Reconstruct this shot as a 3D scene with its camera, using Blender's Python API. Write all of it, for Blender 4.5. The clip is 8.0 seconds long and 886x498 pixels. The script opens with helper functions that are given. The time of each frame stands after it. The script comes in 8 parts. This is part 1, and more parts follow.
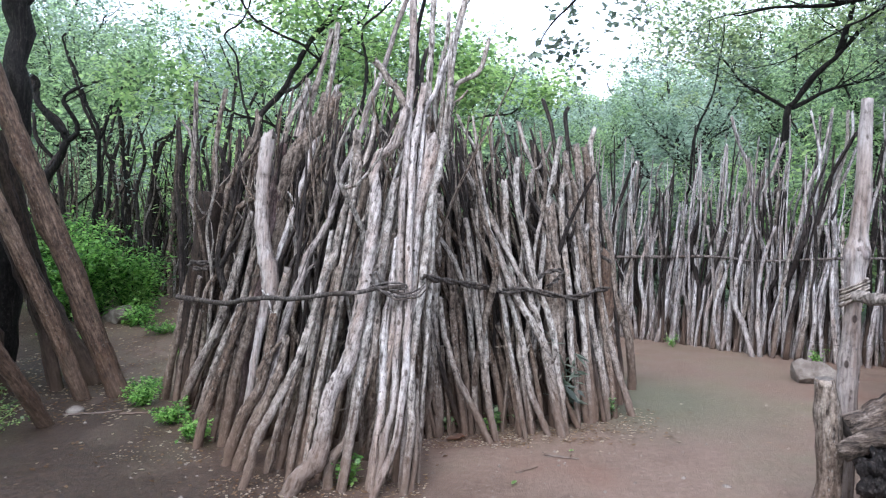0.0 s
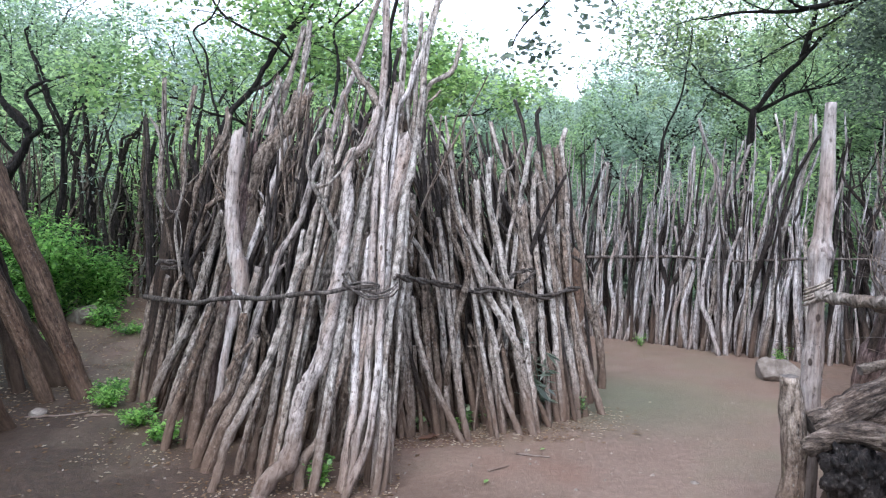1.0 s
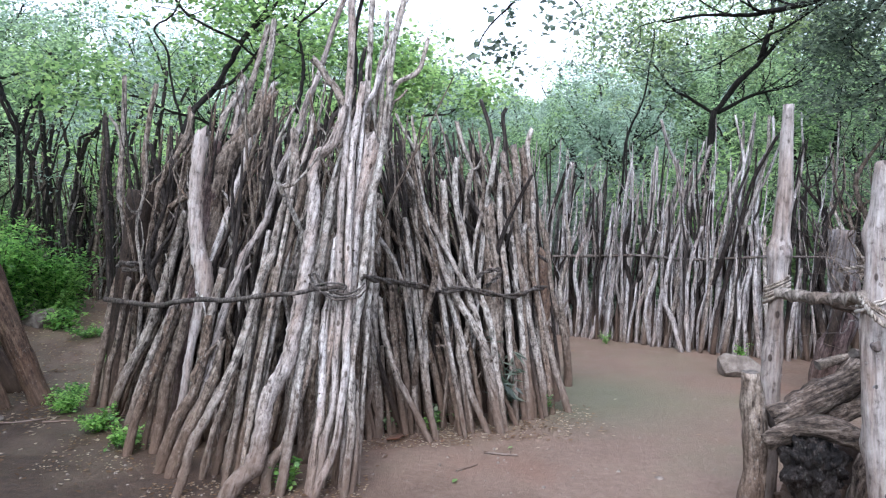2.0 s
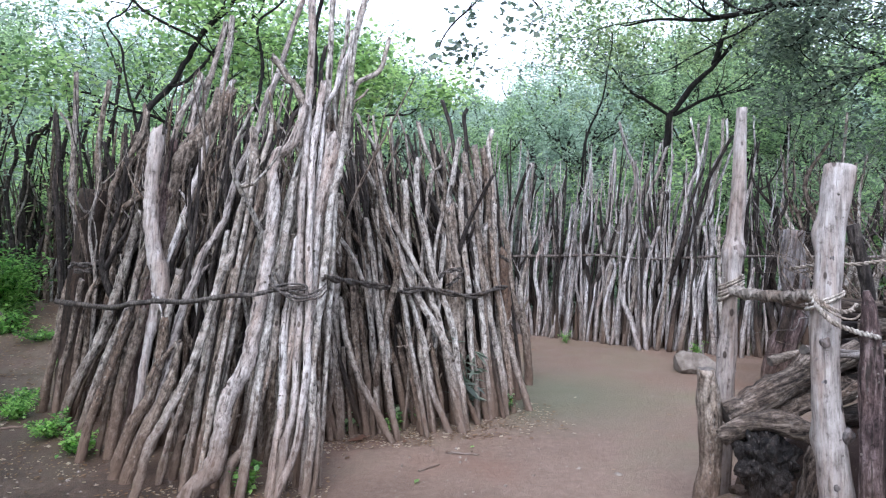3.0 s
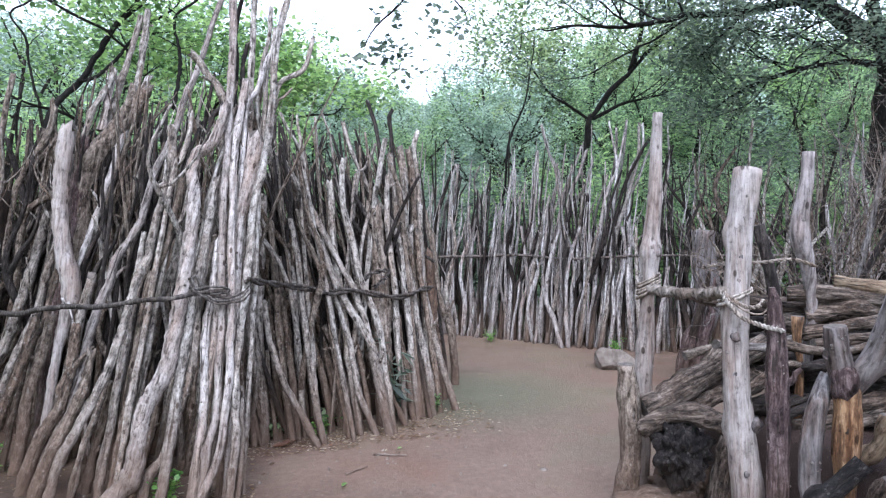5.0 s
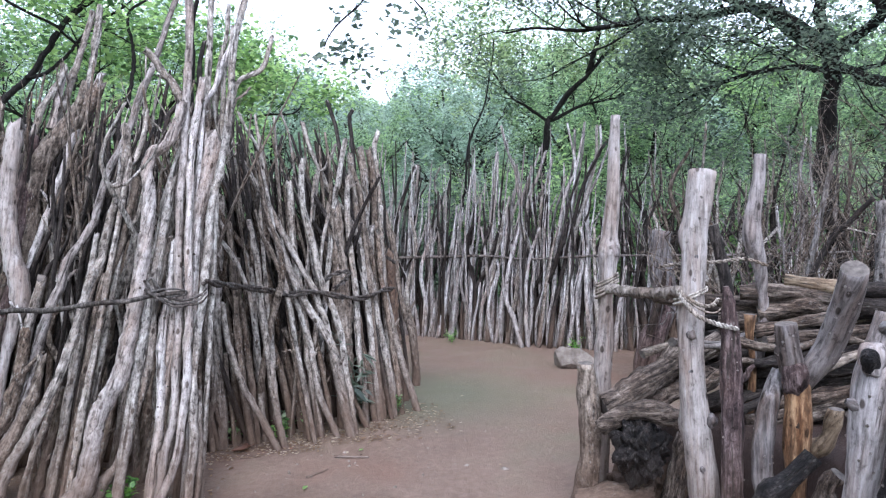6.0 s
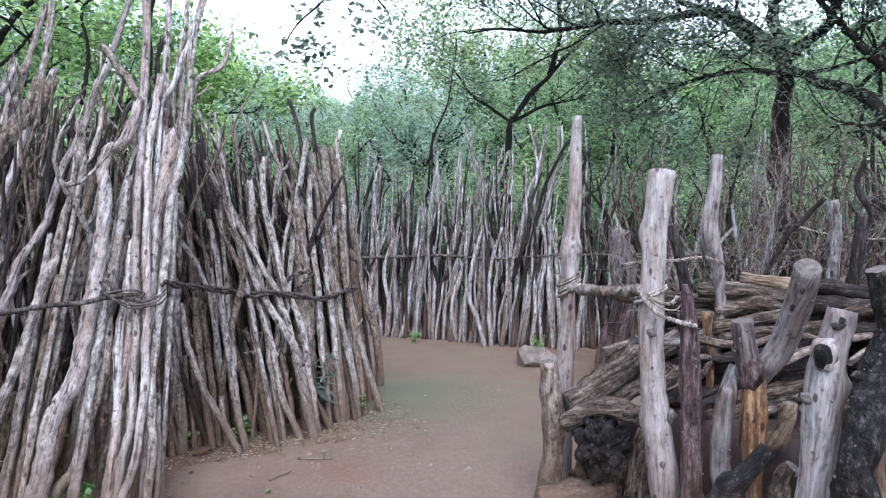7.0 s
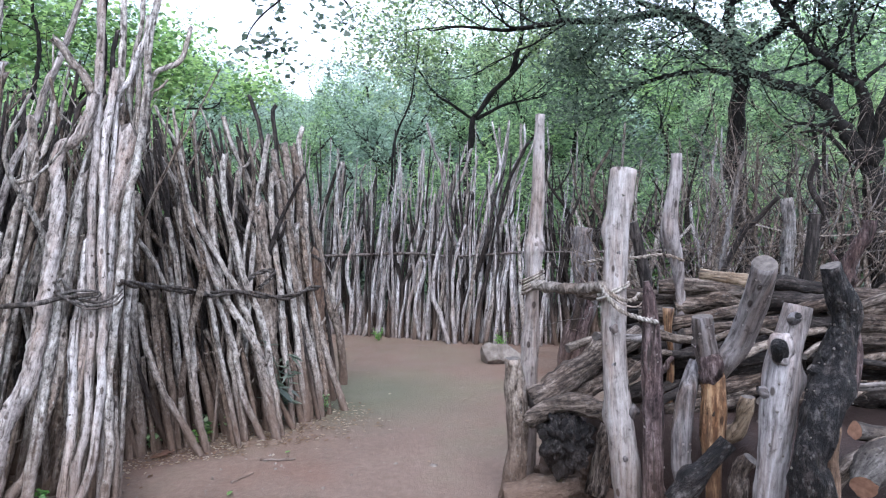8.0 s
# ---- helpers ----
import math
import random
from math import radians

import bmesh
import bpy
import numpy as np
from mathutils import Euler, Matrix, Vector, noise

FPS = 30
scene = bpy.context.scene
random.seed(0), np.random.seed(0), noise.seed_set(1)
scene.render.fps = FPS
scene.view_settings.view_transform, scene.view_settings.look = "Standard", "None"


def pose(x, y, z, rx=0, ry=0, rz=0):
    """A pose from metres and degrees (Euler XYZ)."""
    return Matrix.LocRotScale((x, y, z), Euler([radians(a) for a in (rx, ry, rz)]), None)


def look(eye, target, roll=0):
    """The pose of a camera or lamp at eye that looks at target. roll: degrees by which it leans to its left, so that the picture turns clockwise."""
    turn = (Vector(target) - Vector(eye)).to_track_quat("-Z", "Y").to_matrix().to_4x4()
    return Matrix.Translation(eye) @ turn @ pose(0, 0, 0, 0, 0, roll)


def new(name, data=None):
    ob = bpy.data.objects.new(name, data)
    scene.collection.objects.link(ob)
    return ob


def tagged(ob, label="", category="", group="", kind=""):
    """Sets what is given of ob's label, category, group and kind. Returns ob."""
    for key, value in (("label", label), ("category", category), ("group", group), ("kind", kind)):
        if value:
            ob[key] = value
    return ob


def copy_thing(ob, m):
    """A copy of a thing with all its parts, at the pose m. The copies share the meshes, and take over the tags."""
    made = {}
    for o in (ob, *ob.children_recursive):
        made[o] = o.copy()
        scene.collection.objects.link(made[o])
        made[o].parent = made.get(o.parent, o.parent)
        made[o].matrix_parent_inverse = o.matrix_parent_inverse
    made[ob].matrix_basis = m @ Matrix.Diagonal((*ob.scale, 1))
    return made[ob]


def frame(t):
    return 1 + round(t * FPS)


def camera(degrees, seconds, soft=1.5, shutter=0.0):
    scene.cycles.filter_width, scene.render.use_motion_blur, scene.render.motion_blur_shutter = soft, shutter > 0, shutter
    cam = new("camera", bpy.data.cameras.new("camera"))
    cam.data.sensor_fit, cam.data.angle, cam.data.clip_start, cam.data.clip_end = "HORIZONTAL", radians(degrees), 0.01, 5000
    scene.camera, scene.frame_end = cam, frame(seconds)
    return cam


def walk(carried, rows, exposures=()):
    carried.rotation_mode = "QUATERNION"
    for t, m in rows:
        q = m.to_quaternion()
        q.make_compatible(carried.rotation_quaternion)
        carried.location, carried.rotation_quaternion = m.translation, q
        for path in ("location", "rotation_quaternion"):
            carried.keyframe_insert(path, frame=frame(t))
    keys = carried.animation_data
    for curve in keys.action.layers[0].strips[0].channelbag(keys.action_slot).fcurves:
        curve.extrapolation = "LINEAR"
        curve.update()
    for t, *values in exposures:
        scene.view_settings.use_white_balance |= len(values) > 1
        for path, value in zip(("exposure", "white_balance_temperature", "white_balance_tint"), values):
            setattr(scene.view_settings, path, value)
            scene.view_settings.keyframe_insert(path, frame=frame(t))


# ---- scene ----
EYE = 1.55
cam = camera(64.6, 8.0, soft=1.2)
PATH = [
    (0.0, pose(0.000, 0.000, EYE + 0.000, 87.50, 0.20, 0.00)),
    (0.5, pose(-0.008, 0.000, EYE - 0.001, 87.48, 0.01, -1.23)),
    (1.0, pose(-0.013, -0.001, EYE - 0.001, 87.48, -0.04, -2.40)),
    (1.5, pose(-0.016, 0.000, EYE + 0.001, 87.46, 0.06, -3.66)),
    (3.0, pose(-0.024, 0.001, EYE + 0.000, 87.47, 0.08, -8.36)),
    (3.5, pose(-0.026, 0.001, EYE - 0.002, 87.46, 0.04, -9.81)),
    (4.0, pose(-0.028, 0.000, EYE - 0.002, 87.46, 0.05, -11.36)),
    (4.5, pose(-0.032, 0.000, EYE - 0.001, 87.50, 0.08, -12.91)),
    (6.0, pose(-0.044, 0.000, EYE + 0.001, 87.58, 0.15, -17.79)),
    (6.5, pose(-0.047, 0.001, EYE + 0.000, 87.60, 0.14, -19.34)),
    (7.0, pose(-0.048, 0.003, EYE - 0.001, 87.56, 0.17, -20.83)),
    (7.5, pose(-0.050, 0.008, EYE - 0.002, 87.53, 0.19, -22.33)),
    (8.0, pose(-0.053, 0.015, EYE + 0.001, 87.35, 0.23, -23.89)),
]
walk(cam, PATH, [(0.0, 2.01, 5820, 15), (8.0, 1.99, 5650, 16)])

# ---- light: bright overcast sky ----
world = bpy.data.worlds.new("overcast_sky")
scene.world = world
world.use_nodes = True
wt = world.node_tree
sky = wt.nodes.new("ShaderNodeTexSky")
sky.sky_type = "NISHITA"
sky.sun_disc = False
sky.sun_elevation = radians(58)
sky.sun_rotation = radians(200)
sky.dust_density = 1.0
sky.air_density = 1.0
pale = wt.nodes.new("ShaderNodeHueSaturation")
pale.inputs["Saturation"].default_value = 0.35
wt.links.new(sky.outputs[0], pale.inputs["Color"])
wt.links.new(pale.outputs[0], wt.nodes["Background"].inputs["Color"])
wt.nodes["Background"].inputs["Strength"].default_value = 0.15
sun_data = bpy.data.lights.new("sun", "SUN")
sun_data.energy, sun_data.angle, sun_data.color = 0.6, radians(40), (1.0, 0.98, 0.95)
sun = new("sun", sun_data)
sun.matrix_world = look((-6, -14, 26), (0, 4, 0))


# ---- materials ----
def nodes_for(name):
    m = bpy.data.materials.new(name)
    m.use_nodes = True
    t = m.node_tree
    return m, t, t.nodes["Principled BSDF"]


def node(t, kind, **values):
    n = t.nodes.new(kind)
    for key, value in values.items():
        n.inputs[key.replace("_", " ")].default_value = value
    return n


def ramp(t, source, *stops):
    n = t.nodes.new("ShaderNodeValToRGB")
    e = n.color_ramp.elements
    while len(e) < len(stops):
        e.new(0.5)
    for element, (place, colour) in zip(e, stops):
        element.position = place
        element.color = (*colour, 1) if len(colour) == 3 else (colour[0],) * 3 + (1,)
    t.links.new(source, n.inputs["Fac"])
    return n.outputs["Color"]


def mix(t, fac, a, b, blend="MIX"):
    n = t.nodes.new("ShaderNodeMix")
    n.data_type, n.blend_type = "RGBA", blend
    for socket, value in ((n.inputs[0], fac), (n.inputs[6], a), (n.inputs[7], b)):
        if hasattr(value, "is_output"):
            t.links.new(value, socket)
        else:
            socket.default_value = value if isinstance(value, float) else (*value, 1)
    return n.outputs[2]


def maths(t, op, a, b=0.0):
    n = t.nodes.new("ShaderNodeMath")
    n.operation = op
    for socket, value in ((n.inputs[0], a), (n.inputs[1], b)):
        if hasattr(value, "is_output"):
            t.links.new(value, socket)
        else:
            socket.default_value = value
    return n.outputs[0]


def texture(t, vector, scale, detail=4.0, rough=0.55, kind="ShaderNodeTexNoise"):
    n = t.nodes.new(kind)
    n.inputs["Scale"].default_value = scale
    if kind == "ShaderNodeTexNoise":
        n.inputs["Detail"].default_value, n.inputs["Roughness"].default_value = detail, rough
    t.links.new(vector, n.inputs["Vector"])
    return n.outputs[0]


def stretched(t, source, size, shift=None):
    n = t.nodes.new("ShaderNodeMapping")
    n.inputs["Scale"].default_value = size
    t.links.new(source, n.inputs["Vector"])
    if shift is not None:
        t.links.new(shift, n.inputs["Location"])
    return n.outputs[0]


def bump(t, shader, height, strength, distance):
    n = node(t, "ShaderNodeBump", Strength=strength, Distance=distance)
    t.links.new(height, n.inputs["Height"])
    t.links.new(n.outputs[0], shader.inputs["Normal"])


def bark(name, dark, mid, light, lichen, mud=0.6, rough=0.85, relief=0.008, cracks=0.85, mottled=0.32, flecks=0.8, blotchy=1.0, streaks=0.0):
    """Weathered wood: long grain, cracks, pale lichen spots, earth splashed over the foot, and each pole of its own tone."""
    m, t, s = nodes_for(name)
    where = t.nodes.new("ShaderNodeTexCoord").outputs["Object"]
    one = t.nodes.new("ShaderNodeObjectInfo").outputs["Random"]
    shift = maths(t, "MULTIPLY", one, 37.0)
    fibre = texture(t, stretched(t, where, (48, 48, 5.5), shift), 1.0, 6.0, 0.68)
    mottle = texture(t, stretched(t, where, (30, 30, 22), shift), 1.0, 6.0, 0.72)
    grain = maths(t, "ADD", maths(t, "MULTIPLY", fibre, 1.0 - mottled), maths(t, "MULTIPLY", mottle, mottled))
    patch = texture(t, stretched(t, where, (5, 5, 2.2), shift), 1.0, 3.0, 0.6)
    spots = texture(t, stretched(t, where, (27, 27, 15), shift), 1.0, 4.0, 0.75)
    crack = texture(t, stretched(t, where, (60, 60, 4), shift), 1.0, 2.0)
    fleck = texture(t, stretched(t, where, (95, 95, 42), shift), 1.0, 3.0, 0.7)
    colour = ramp(t, grain, (0.38, dark), (0.5, mid), (0.62, light))
    tone = ramp(t, one, (0.0, (0.64, 0.61, 0.59)), (0.3, (0.88, 0.84, 0.81)), (0.65, (1.0, 1.0, 1.0)), (1.0, (1.15, 1.13, 1.11)))
    colour = mix(t, 1.0, colour, tone, "MULTIPLY")
    blotch = texture(t, stretched(t, where, (24, 24, 13), shift), 1.0, 5.0, 0.7)
    colour = mix(t, blotchy, colour, ramp(t, blotch, (0.36, (0.70, 0.68, 0.66)), (0.50, (1.0, 1.0, 1.0)), (0.64, (1.16, 1.16, 1.15))), "MULTIPLY")
    colour = mix(t, ramp(t, patch, (0.42, (0.0,)), (0.66, (0.75,))), colour, mix(t, 1.0, colour, (0.62, 0.5, 0.42), "MULTIPLY"))
    colour = mix(t, ramp(t, spots, (0.59, (0.0,)), (0.70, (lichen * 0.6,))), colour, (0.46, 0.45, 0.42))
    colour = mix(t, ramp(t, mottle, (0.30, (0.75,)), (0.42, (0.0,))), colour, mix(t, 1.0, colour, (0.3, 0.27, 0.25), "MULTIPLY"))
    colour = mix(t, ramp(t, crack, (0.30, (cracks,)), (0.40, (0.0,))), colour, (0.03, 0.025, 0.02))
    colour = mix(t, ramp(t, fleck, (0.34, (flecks,)), (0.42, (0.0,))), colour, mix(t, 1.0, colour, (0.22, 0.19, 0.17), "MULTIPLY"))
    colour = mix(t, ramp(t, fleck, (0.58, (0.0,)), (0.68, (flecks * 0.55,))), colour, mix(t, 1.0, colour, (1.6, 1.6, 1.58), "MULTIPLY"))
    flake = texture(t, stretched(t, where, (62, 62, 34), shift), 1.0, kind="ShaderNodeTexVoronoi")
    where_flakes = maths(t, "MULTIPLY", ramp(t, flake, (0.20, (1.0,)), (0.34, (0.0,))), ramp(t, patch, (0.40, (0.0,)), (0.56, (min(1.0, lichen * 0.95),))))
    where_flakes = maths(t, "MULTIPLY", where_flakes, ramp(t, mottle, (0.44, (0.0,)), (0.58, (1.0,))))
    colour = mix(t, where_flakes, colour, (0.47, 0.46, 0.425))
    if streaks:
        streak = texture(t, stretched(t, where, (26, 26, 1.6), shift), 1.0, 5.0, 0.6)
        colour = mix(t, ramp(t, streak, (0.48, (0.0,)), (0.62, (streaks,))), colour, mix(t, 1.0, colour, (0.62, 0.49, 0.41), "MULTIPLY"))
    knot = texture(t, stretched(t, where, (13, 13, 6.5), shift), 1.0, kind="ShaderNodeTexVoronoi")
    colour = mix(t, ramp(t, knot, (0.11, (0.9,)), (0.16, (0.0,))), colour, mix(t, 1.0, colour, (0.16, 0.13, 0.11), "MULTIPLY"))
    if mud:
        z = node(t, "ShaderNodeSeparateXYZ")
        t.links.new(t.nodes.new("ShaderNodeNewGeometry").outputs["Position"], z.inputs[0])
        level = maths(t, "ADD", z.outputs[2], maths(t, "MULTIPLY", patch, 0.9))
        colour = mix(t, ramp(t, level, (0.52, (mud * 1.15,)), (1.15, (0.0,))), colour, mix(t, grain, (0.07, 0.044, 0.030), (0.185, 0.124, 0.088)))
    t.links.new(colour, s.inputs["Base Color"])
    s.inputs["Roughness"].default_value = rough
    s.inputs["Specular IOR Level"].default_value = 0.25
    h = maths(t, "ADD", maths(t, "ADD", maths(t, "MULTIPLY", grain, 1.0), maths(t, "MULTIPLY", fleck, 0.6)), maths(t, "MULTIPLY", where_flakes, 0.35))
    h = maths(t, "ADD", h, maths(t, "MULTIPLY", blotch, 0.9 * blotchy))
    bump(t, s, maths(t, "ADD", h, maths(t, "MULTIPLY", ramp(t, crack, (0.30, (0.0,)), (0.42, (1.0,))), 0.6)), 0.9, relief)
    return m


def end_grain(name, a, b):
    m, t, s = nodes_for(name)
    where = t.nodes.new("ShaderNodeTexCoord").outputs["Object"]
    n = texture(t, where, 40.0, 5.0)
    t.links.new(ramp(t, n, (0.3, a), (0.7, b)), s.inputs["Base Color"])
    s.inputs["Roughness"].default_value = 0.9
    bump(t, s, n, 0.5, 0.005)
    return m


def leaf(name, dark, mid, light, shine=0.33):
    m, t, s = nodes_for(name)
    geo = t.nodes.new("ShaderNodeNewGeometry")
    where = t.nodes.new("ShaderNodeTexCoord").outputs["Object"]
    clump = texture(t, where, 1.3, 3.0)
    both = maths(t, "ADD", maths(t, "MULTIPLY", geo.outputs["Random Per Island"], 0.55), maths(t, "MULTIPLY", clump, 0.55))
    colour = ramp(t, both, (0.3, dark), (0.53, mid), (0.74, light))
    t.links.new(colour, s.inputs["Base Color"])
    s.inputs["Roughness"].default_value = shine
    s.inputs["Specular IOR Level"].default_value = 0.55
    thin = t.nodes.new("ShaderNodeBsdfTranslucent")
    t.links.new(mix(t, 1.0, colour, (1.62, 1.74, 1.6), "MULTIPLY"), thin.inputs["Color"])
    both_sides = node(t, "ShaderNodeMixShader", Fac=0.58)
    t.links.new(s.outputs[0], both_sides.inputs[1])
    t.links.new(thin.outputs[0], both_sides.inputs[2])
    t.links.new(both_sides.outputs[0], t.nodes["Material Output"].inputs["Surface"])
    return m


def earth(name, a, b, c, moss=0.0, relief=0.02):
    m, t, s = nodes_for(name)
    where = t.nodes.new("ShaderNodeNewGeometry").outputs["Position"]
    broad = texture(t, where, 0.55, 4.0, 0.6)
    fine = texture(t, where, 22.0, 6.0, 0.7)
    grit = texture(t, where, 130.0, 3.0, 0.6)
    wet = texture(t, where, 1.7, 3.0, 0.5)
    colour = mix(t, ramp(t, broad, (0.35, (0.0,)), (0.65, (1.0,))), a, b)
    colour = mix(t, ramp(t, fine, (0.42, (0.0,)), (0.75, (0.8,))), colour, c)
    colour = mix(t, ramp(t, grit, (0.62, (0.0,)), (0.72, (0.5,))), colour, (0.22, 0.18, 0.15))
    colour = mix(t, ramp(t, grit, (0.28, (0.55,)), (0.38, (0.0,))), colour, (0.05, 0.035, 0.03))
    if moss:
        green = texture(t, stretched(t, where, (0.55, 0.55, 0.55)), 1.0, 5.0, 0.65)
        red = texture(t, stretched(t, where, (0.9, 0.9, 0.9), None), 1.0, 4.0, 0.6)
        colour = mix(t, ramp(t, red, (0.30, (0.55,)), (0.46, (0.0,))), colour, (0.19, 0.098, 0.066))
        colour = mix(t, ramp(t, green, (0.50, (0.0,)), (0.64, (moss,))), colour, (0.125, 0.128, 0.072))
        spot = node(t, "ShaderNodeVectorMath")
        spot.operation = "DISTANCE"
        spot.inputs[1].default_value = (1.8, 5.9, 0.0)
        t.links.new(where, spot.inputs[0])
        near = maths(t, "ADD", spot.outputs["Value"], maths(t, "MULTIPLY", green, 1.6))
        colour = mix(t, ramp(t, maths(t, "MULTIPLY", near, 0.4), (0.46, (0.82,)), (0.82, (0.0,))), colour, mix(t, fine, (0.075, 0.08, 0.044), (0.15, 0.152, 0.098)))
    # shade under the trees and before the shelter, painted as darker earth
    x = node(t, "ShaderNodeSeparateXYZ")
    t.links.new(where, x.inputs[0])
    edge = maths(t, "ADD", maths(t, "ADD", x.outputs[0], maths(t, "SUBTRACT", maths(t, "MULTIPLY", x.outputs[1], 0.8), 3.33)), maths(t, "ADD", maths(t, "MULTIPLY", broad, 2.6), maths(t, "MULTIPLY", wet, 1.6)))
    shaded_earth = mix(t, ramp(t, fine, (0.4, (0.0,)), (0.65, (1.0,))), (0.021, 0.0125, 0.0078), (0.06, 0.036, 0.0225))
    colour = mix(t, ramp(t, maths(t, "ADD", maths(t, "MULTIPLY", edge, 0.2), 0.5), (0.60, (0.96,)), (1.86, (0.0,))), colour, shaded_earth)
    away = node(t, "ShaderNodeVectorMath")
    away.operation = "LENGTH"
    t.links.new(where, away.inputs[0])
    growth = mix(t, ramp(t, fine, (0.35, (0.0,)), (0.7, (1.0,))), (0.035, 0.06, 0.028), (0.10, 0.145, 0.075))
    reach = maths(t, "ADD", maths(t, "MULTIPLY", away.outputs["Value"], 0.05), maths(t, "MULTIPLY", broad, 0.2))
    colour = mix(t, ramp(t, reach, (0.62, (0.0,)), (0.74, (1.0,))), colour, growth)
    t.links.new(colour, s.inputs["Base Color"])
    t.links.new(ramp(t, wet, (0.35, (0.45,)), (0.7, (0.7,))), s.inputs["Roughness"])
    s.inputs["Specular IOR Level"].default_value = 0.38
    bump(t, s, maths(t, "ADD", fine, maths(t, "MULTIPLY", grit, 0.35)), 0.7, relief)
    return m


def stone(name, a, b):
    m, t, s = nodes_for(name)
    where = t.nodes.new("ShaderNodeTexCoord").outputs["Object"]
    n, f = texture(t, where, 6.0, 6.0, 0.65), texture(t, where, 40.0, 4.0, 0.6)
    t.links.new(mix(t, ramp(t, f, (0.45, (0.0,)), (0.7, (0.5,))), ramp(t, n, (0.35, a), (0.65, b)), (0.13, 0.10, 0.08)), s.inputs["Base Color"])
    s.inputs["Roughness"].default_value = 0.9
    bump(t, s, maths(t, "ADD", n, f), 0.7, 0.02)
    return m


BARK = {
    "p": bark("silver_wood", (0.10, 0.09, 0.082), (0.435, 0.41, 0.392), (0.70, 0.672, 0.65), 0.55, 0.7, relief=0.011, mottled=0.34, blotchy=0.5, streaks=0.3),
    "c": bark("smooth_cream_wood", (0.25, 0.235, 0.225), (0.50, 0.475, 0.46), (0.66, 0.64, 0.625), 0.1, 0.6, 0.7, 0.006, 0.45, 0.25, 0.3, 0.3, 0.5),
    "f": bark("bleached_fence_wood", (0.05, 0.047, 0.047), (0.42, 0.405, 0.40), (0.70, 0.685, 0.675), 0.25, 0.35),
    "s": bark("smooth_silver_wood", (0.12, 0.11, 0.107), (0.31, 0.29, 0.288), (0.46, 0.435, 0.432), 0.1, 0.4, 0.6, 0.006, 0.45, 0.2, 0.25, 0.25, 0.45),
    "n": bark("smooth_grey_wood", (0.06, 0.056, 0.057), (0.18, 0.171, 0.173), (0.31, 0.297, 0.30), 0.1, 0.4, 0.6, 0.006, 0.45, 0.2, 0.25, 0.3, 0.7),
    "g": bark("grey_bark", (0.05, 0.044, 0.039), (0.315, 0.292, 0.262), (0.62, 0.588, 0.545), 0.85, 0.75, relief=0.014, mottled=0.62),
    "q": bark("rough_grey_bark", (0.04, 0.037, 0.036), (0.17, 0.157, 0.148), (0.35, 0.328, 0.31), 0.35, 0.3, 0.85, 0.014),
    "l": bark("log_bark", (0.014, 0.011, 0.009), (0.105, 0.083, 0.067), (0.31, 0.265, 0.225), 0.16, 0.0, 0.85, 0.014),
    "b": bark("brown_bark", (0.028, 0.021, 0.016), (0.165, 0.135, 0.109), (0.385, 0.332, 0.28), 0.5, 0.8, relief=0.013, mottled=0.58),
    # dark bark, lowered further to hold the shade between poles and logs
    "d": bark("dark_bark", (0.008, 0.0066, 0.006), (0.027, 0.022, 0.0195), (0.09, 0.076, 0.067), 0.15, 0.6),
    "k": bark("black_bark", (0.005, 0.005, 0.0055), (0.0115, 0.0105, 0.0108), (0.075, 0.067, 0.064), 0.16, 0.15, 0.65, 0.022, 0.8, 0.75),
    "v": bark("violet_brown_bark", (0.02, 0.013, 0.013), (0.084, 0.058, 0.057), (0.23, 0.18, 0.176), 0.15, 0.5, 0.8, 0.014),
    "r": bark("red_brown_bark", (0.035, 0.023, 0.016), (0.125, 0.083, 0.057), (0.26, 0.188, 0.137), 0.2, 0.4, 0.7, 0.009, 0.6, 0.35, 0.5, 0.8, 0.4),
    "o": bark("stripped_orange_wood", (0.05, 0.028, 0.016), (0.185, 0.108, 0.06), (0.50, 0.34, 0.20), 0.0, 0.5, 0.45, 0.005, 0.4, 0.25, 0.3, 0.3, 0.85),
    "y": bark("tan_wood", (0.08, 0.055, 0.035), (0.24, 0.185, 0.125), (0.40, 0.33, 0.24), 0.2, 0.0, 0.7, 0.005),
    "w": bark("peeling_bark", (0.045, 0.04, 0.036), (0.075, 0.068, 0.061), (0.14, 0.13, 0.117), 0.12, 0.0),
    "e": bark("dark_brown_wood", (0.011, 0.008, 0.006), (0.035, 0.025, 0.019), (0.075, 0.055, 0.042), 0.0, 0.4),
    "t": bark("living_bark", (0.005, 0.0043, 0.0037), (0.0115, 0.010, 0.009), (0.032, 0.029, 0.025), 0.05, 0.0),
}
CUT = end_grain("weathered_end_grain", (0.05, 0.042, 0.036), (0.17, 0.145, 0.125))
FRESH = end_grain("fresh_end_grain", (0.17, 0.085, 0.05), (0.33, 0.18, 0.115))
ROPE = bark("hemp_rope", (0.10, 0.088, 0.075), (0.32, 0.292, 0.257), (0.50, 0.462, 0.414), 0.0, 0.0, 0.9, 0.004, cracks=0.4)
VINE = bark("twisted_vine", (0.02, 0.018, 0.016), (0.078, 0.071, 0.065), (0.21, 0.196, 0.182), 0.2, 0.0, 0.85, 0.006)
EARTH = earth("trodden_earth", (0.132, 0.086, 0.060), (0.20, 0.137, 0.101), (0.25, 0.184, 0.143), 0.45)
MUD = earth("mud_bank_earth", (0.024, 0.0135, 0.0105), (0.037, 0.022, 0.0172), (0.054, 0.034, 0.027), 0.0)
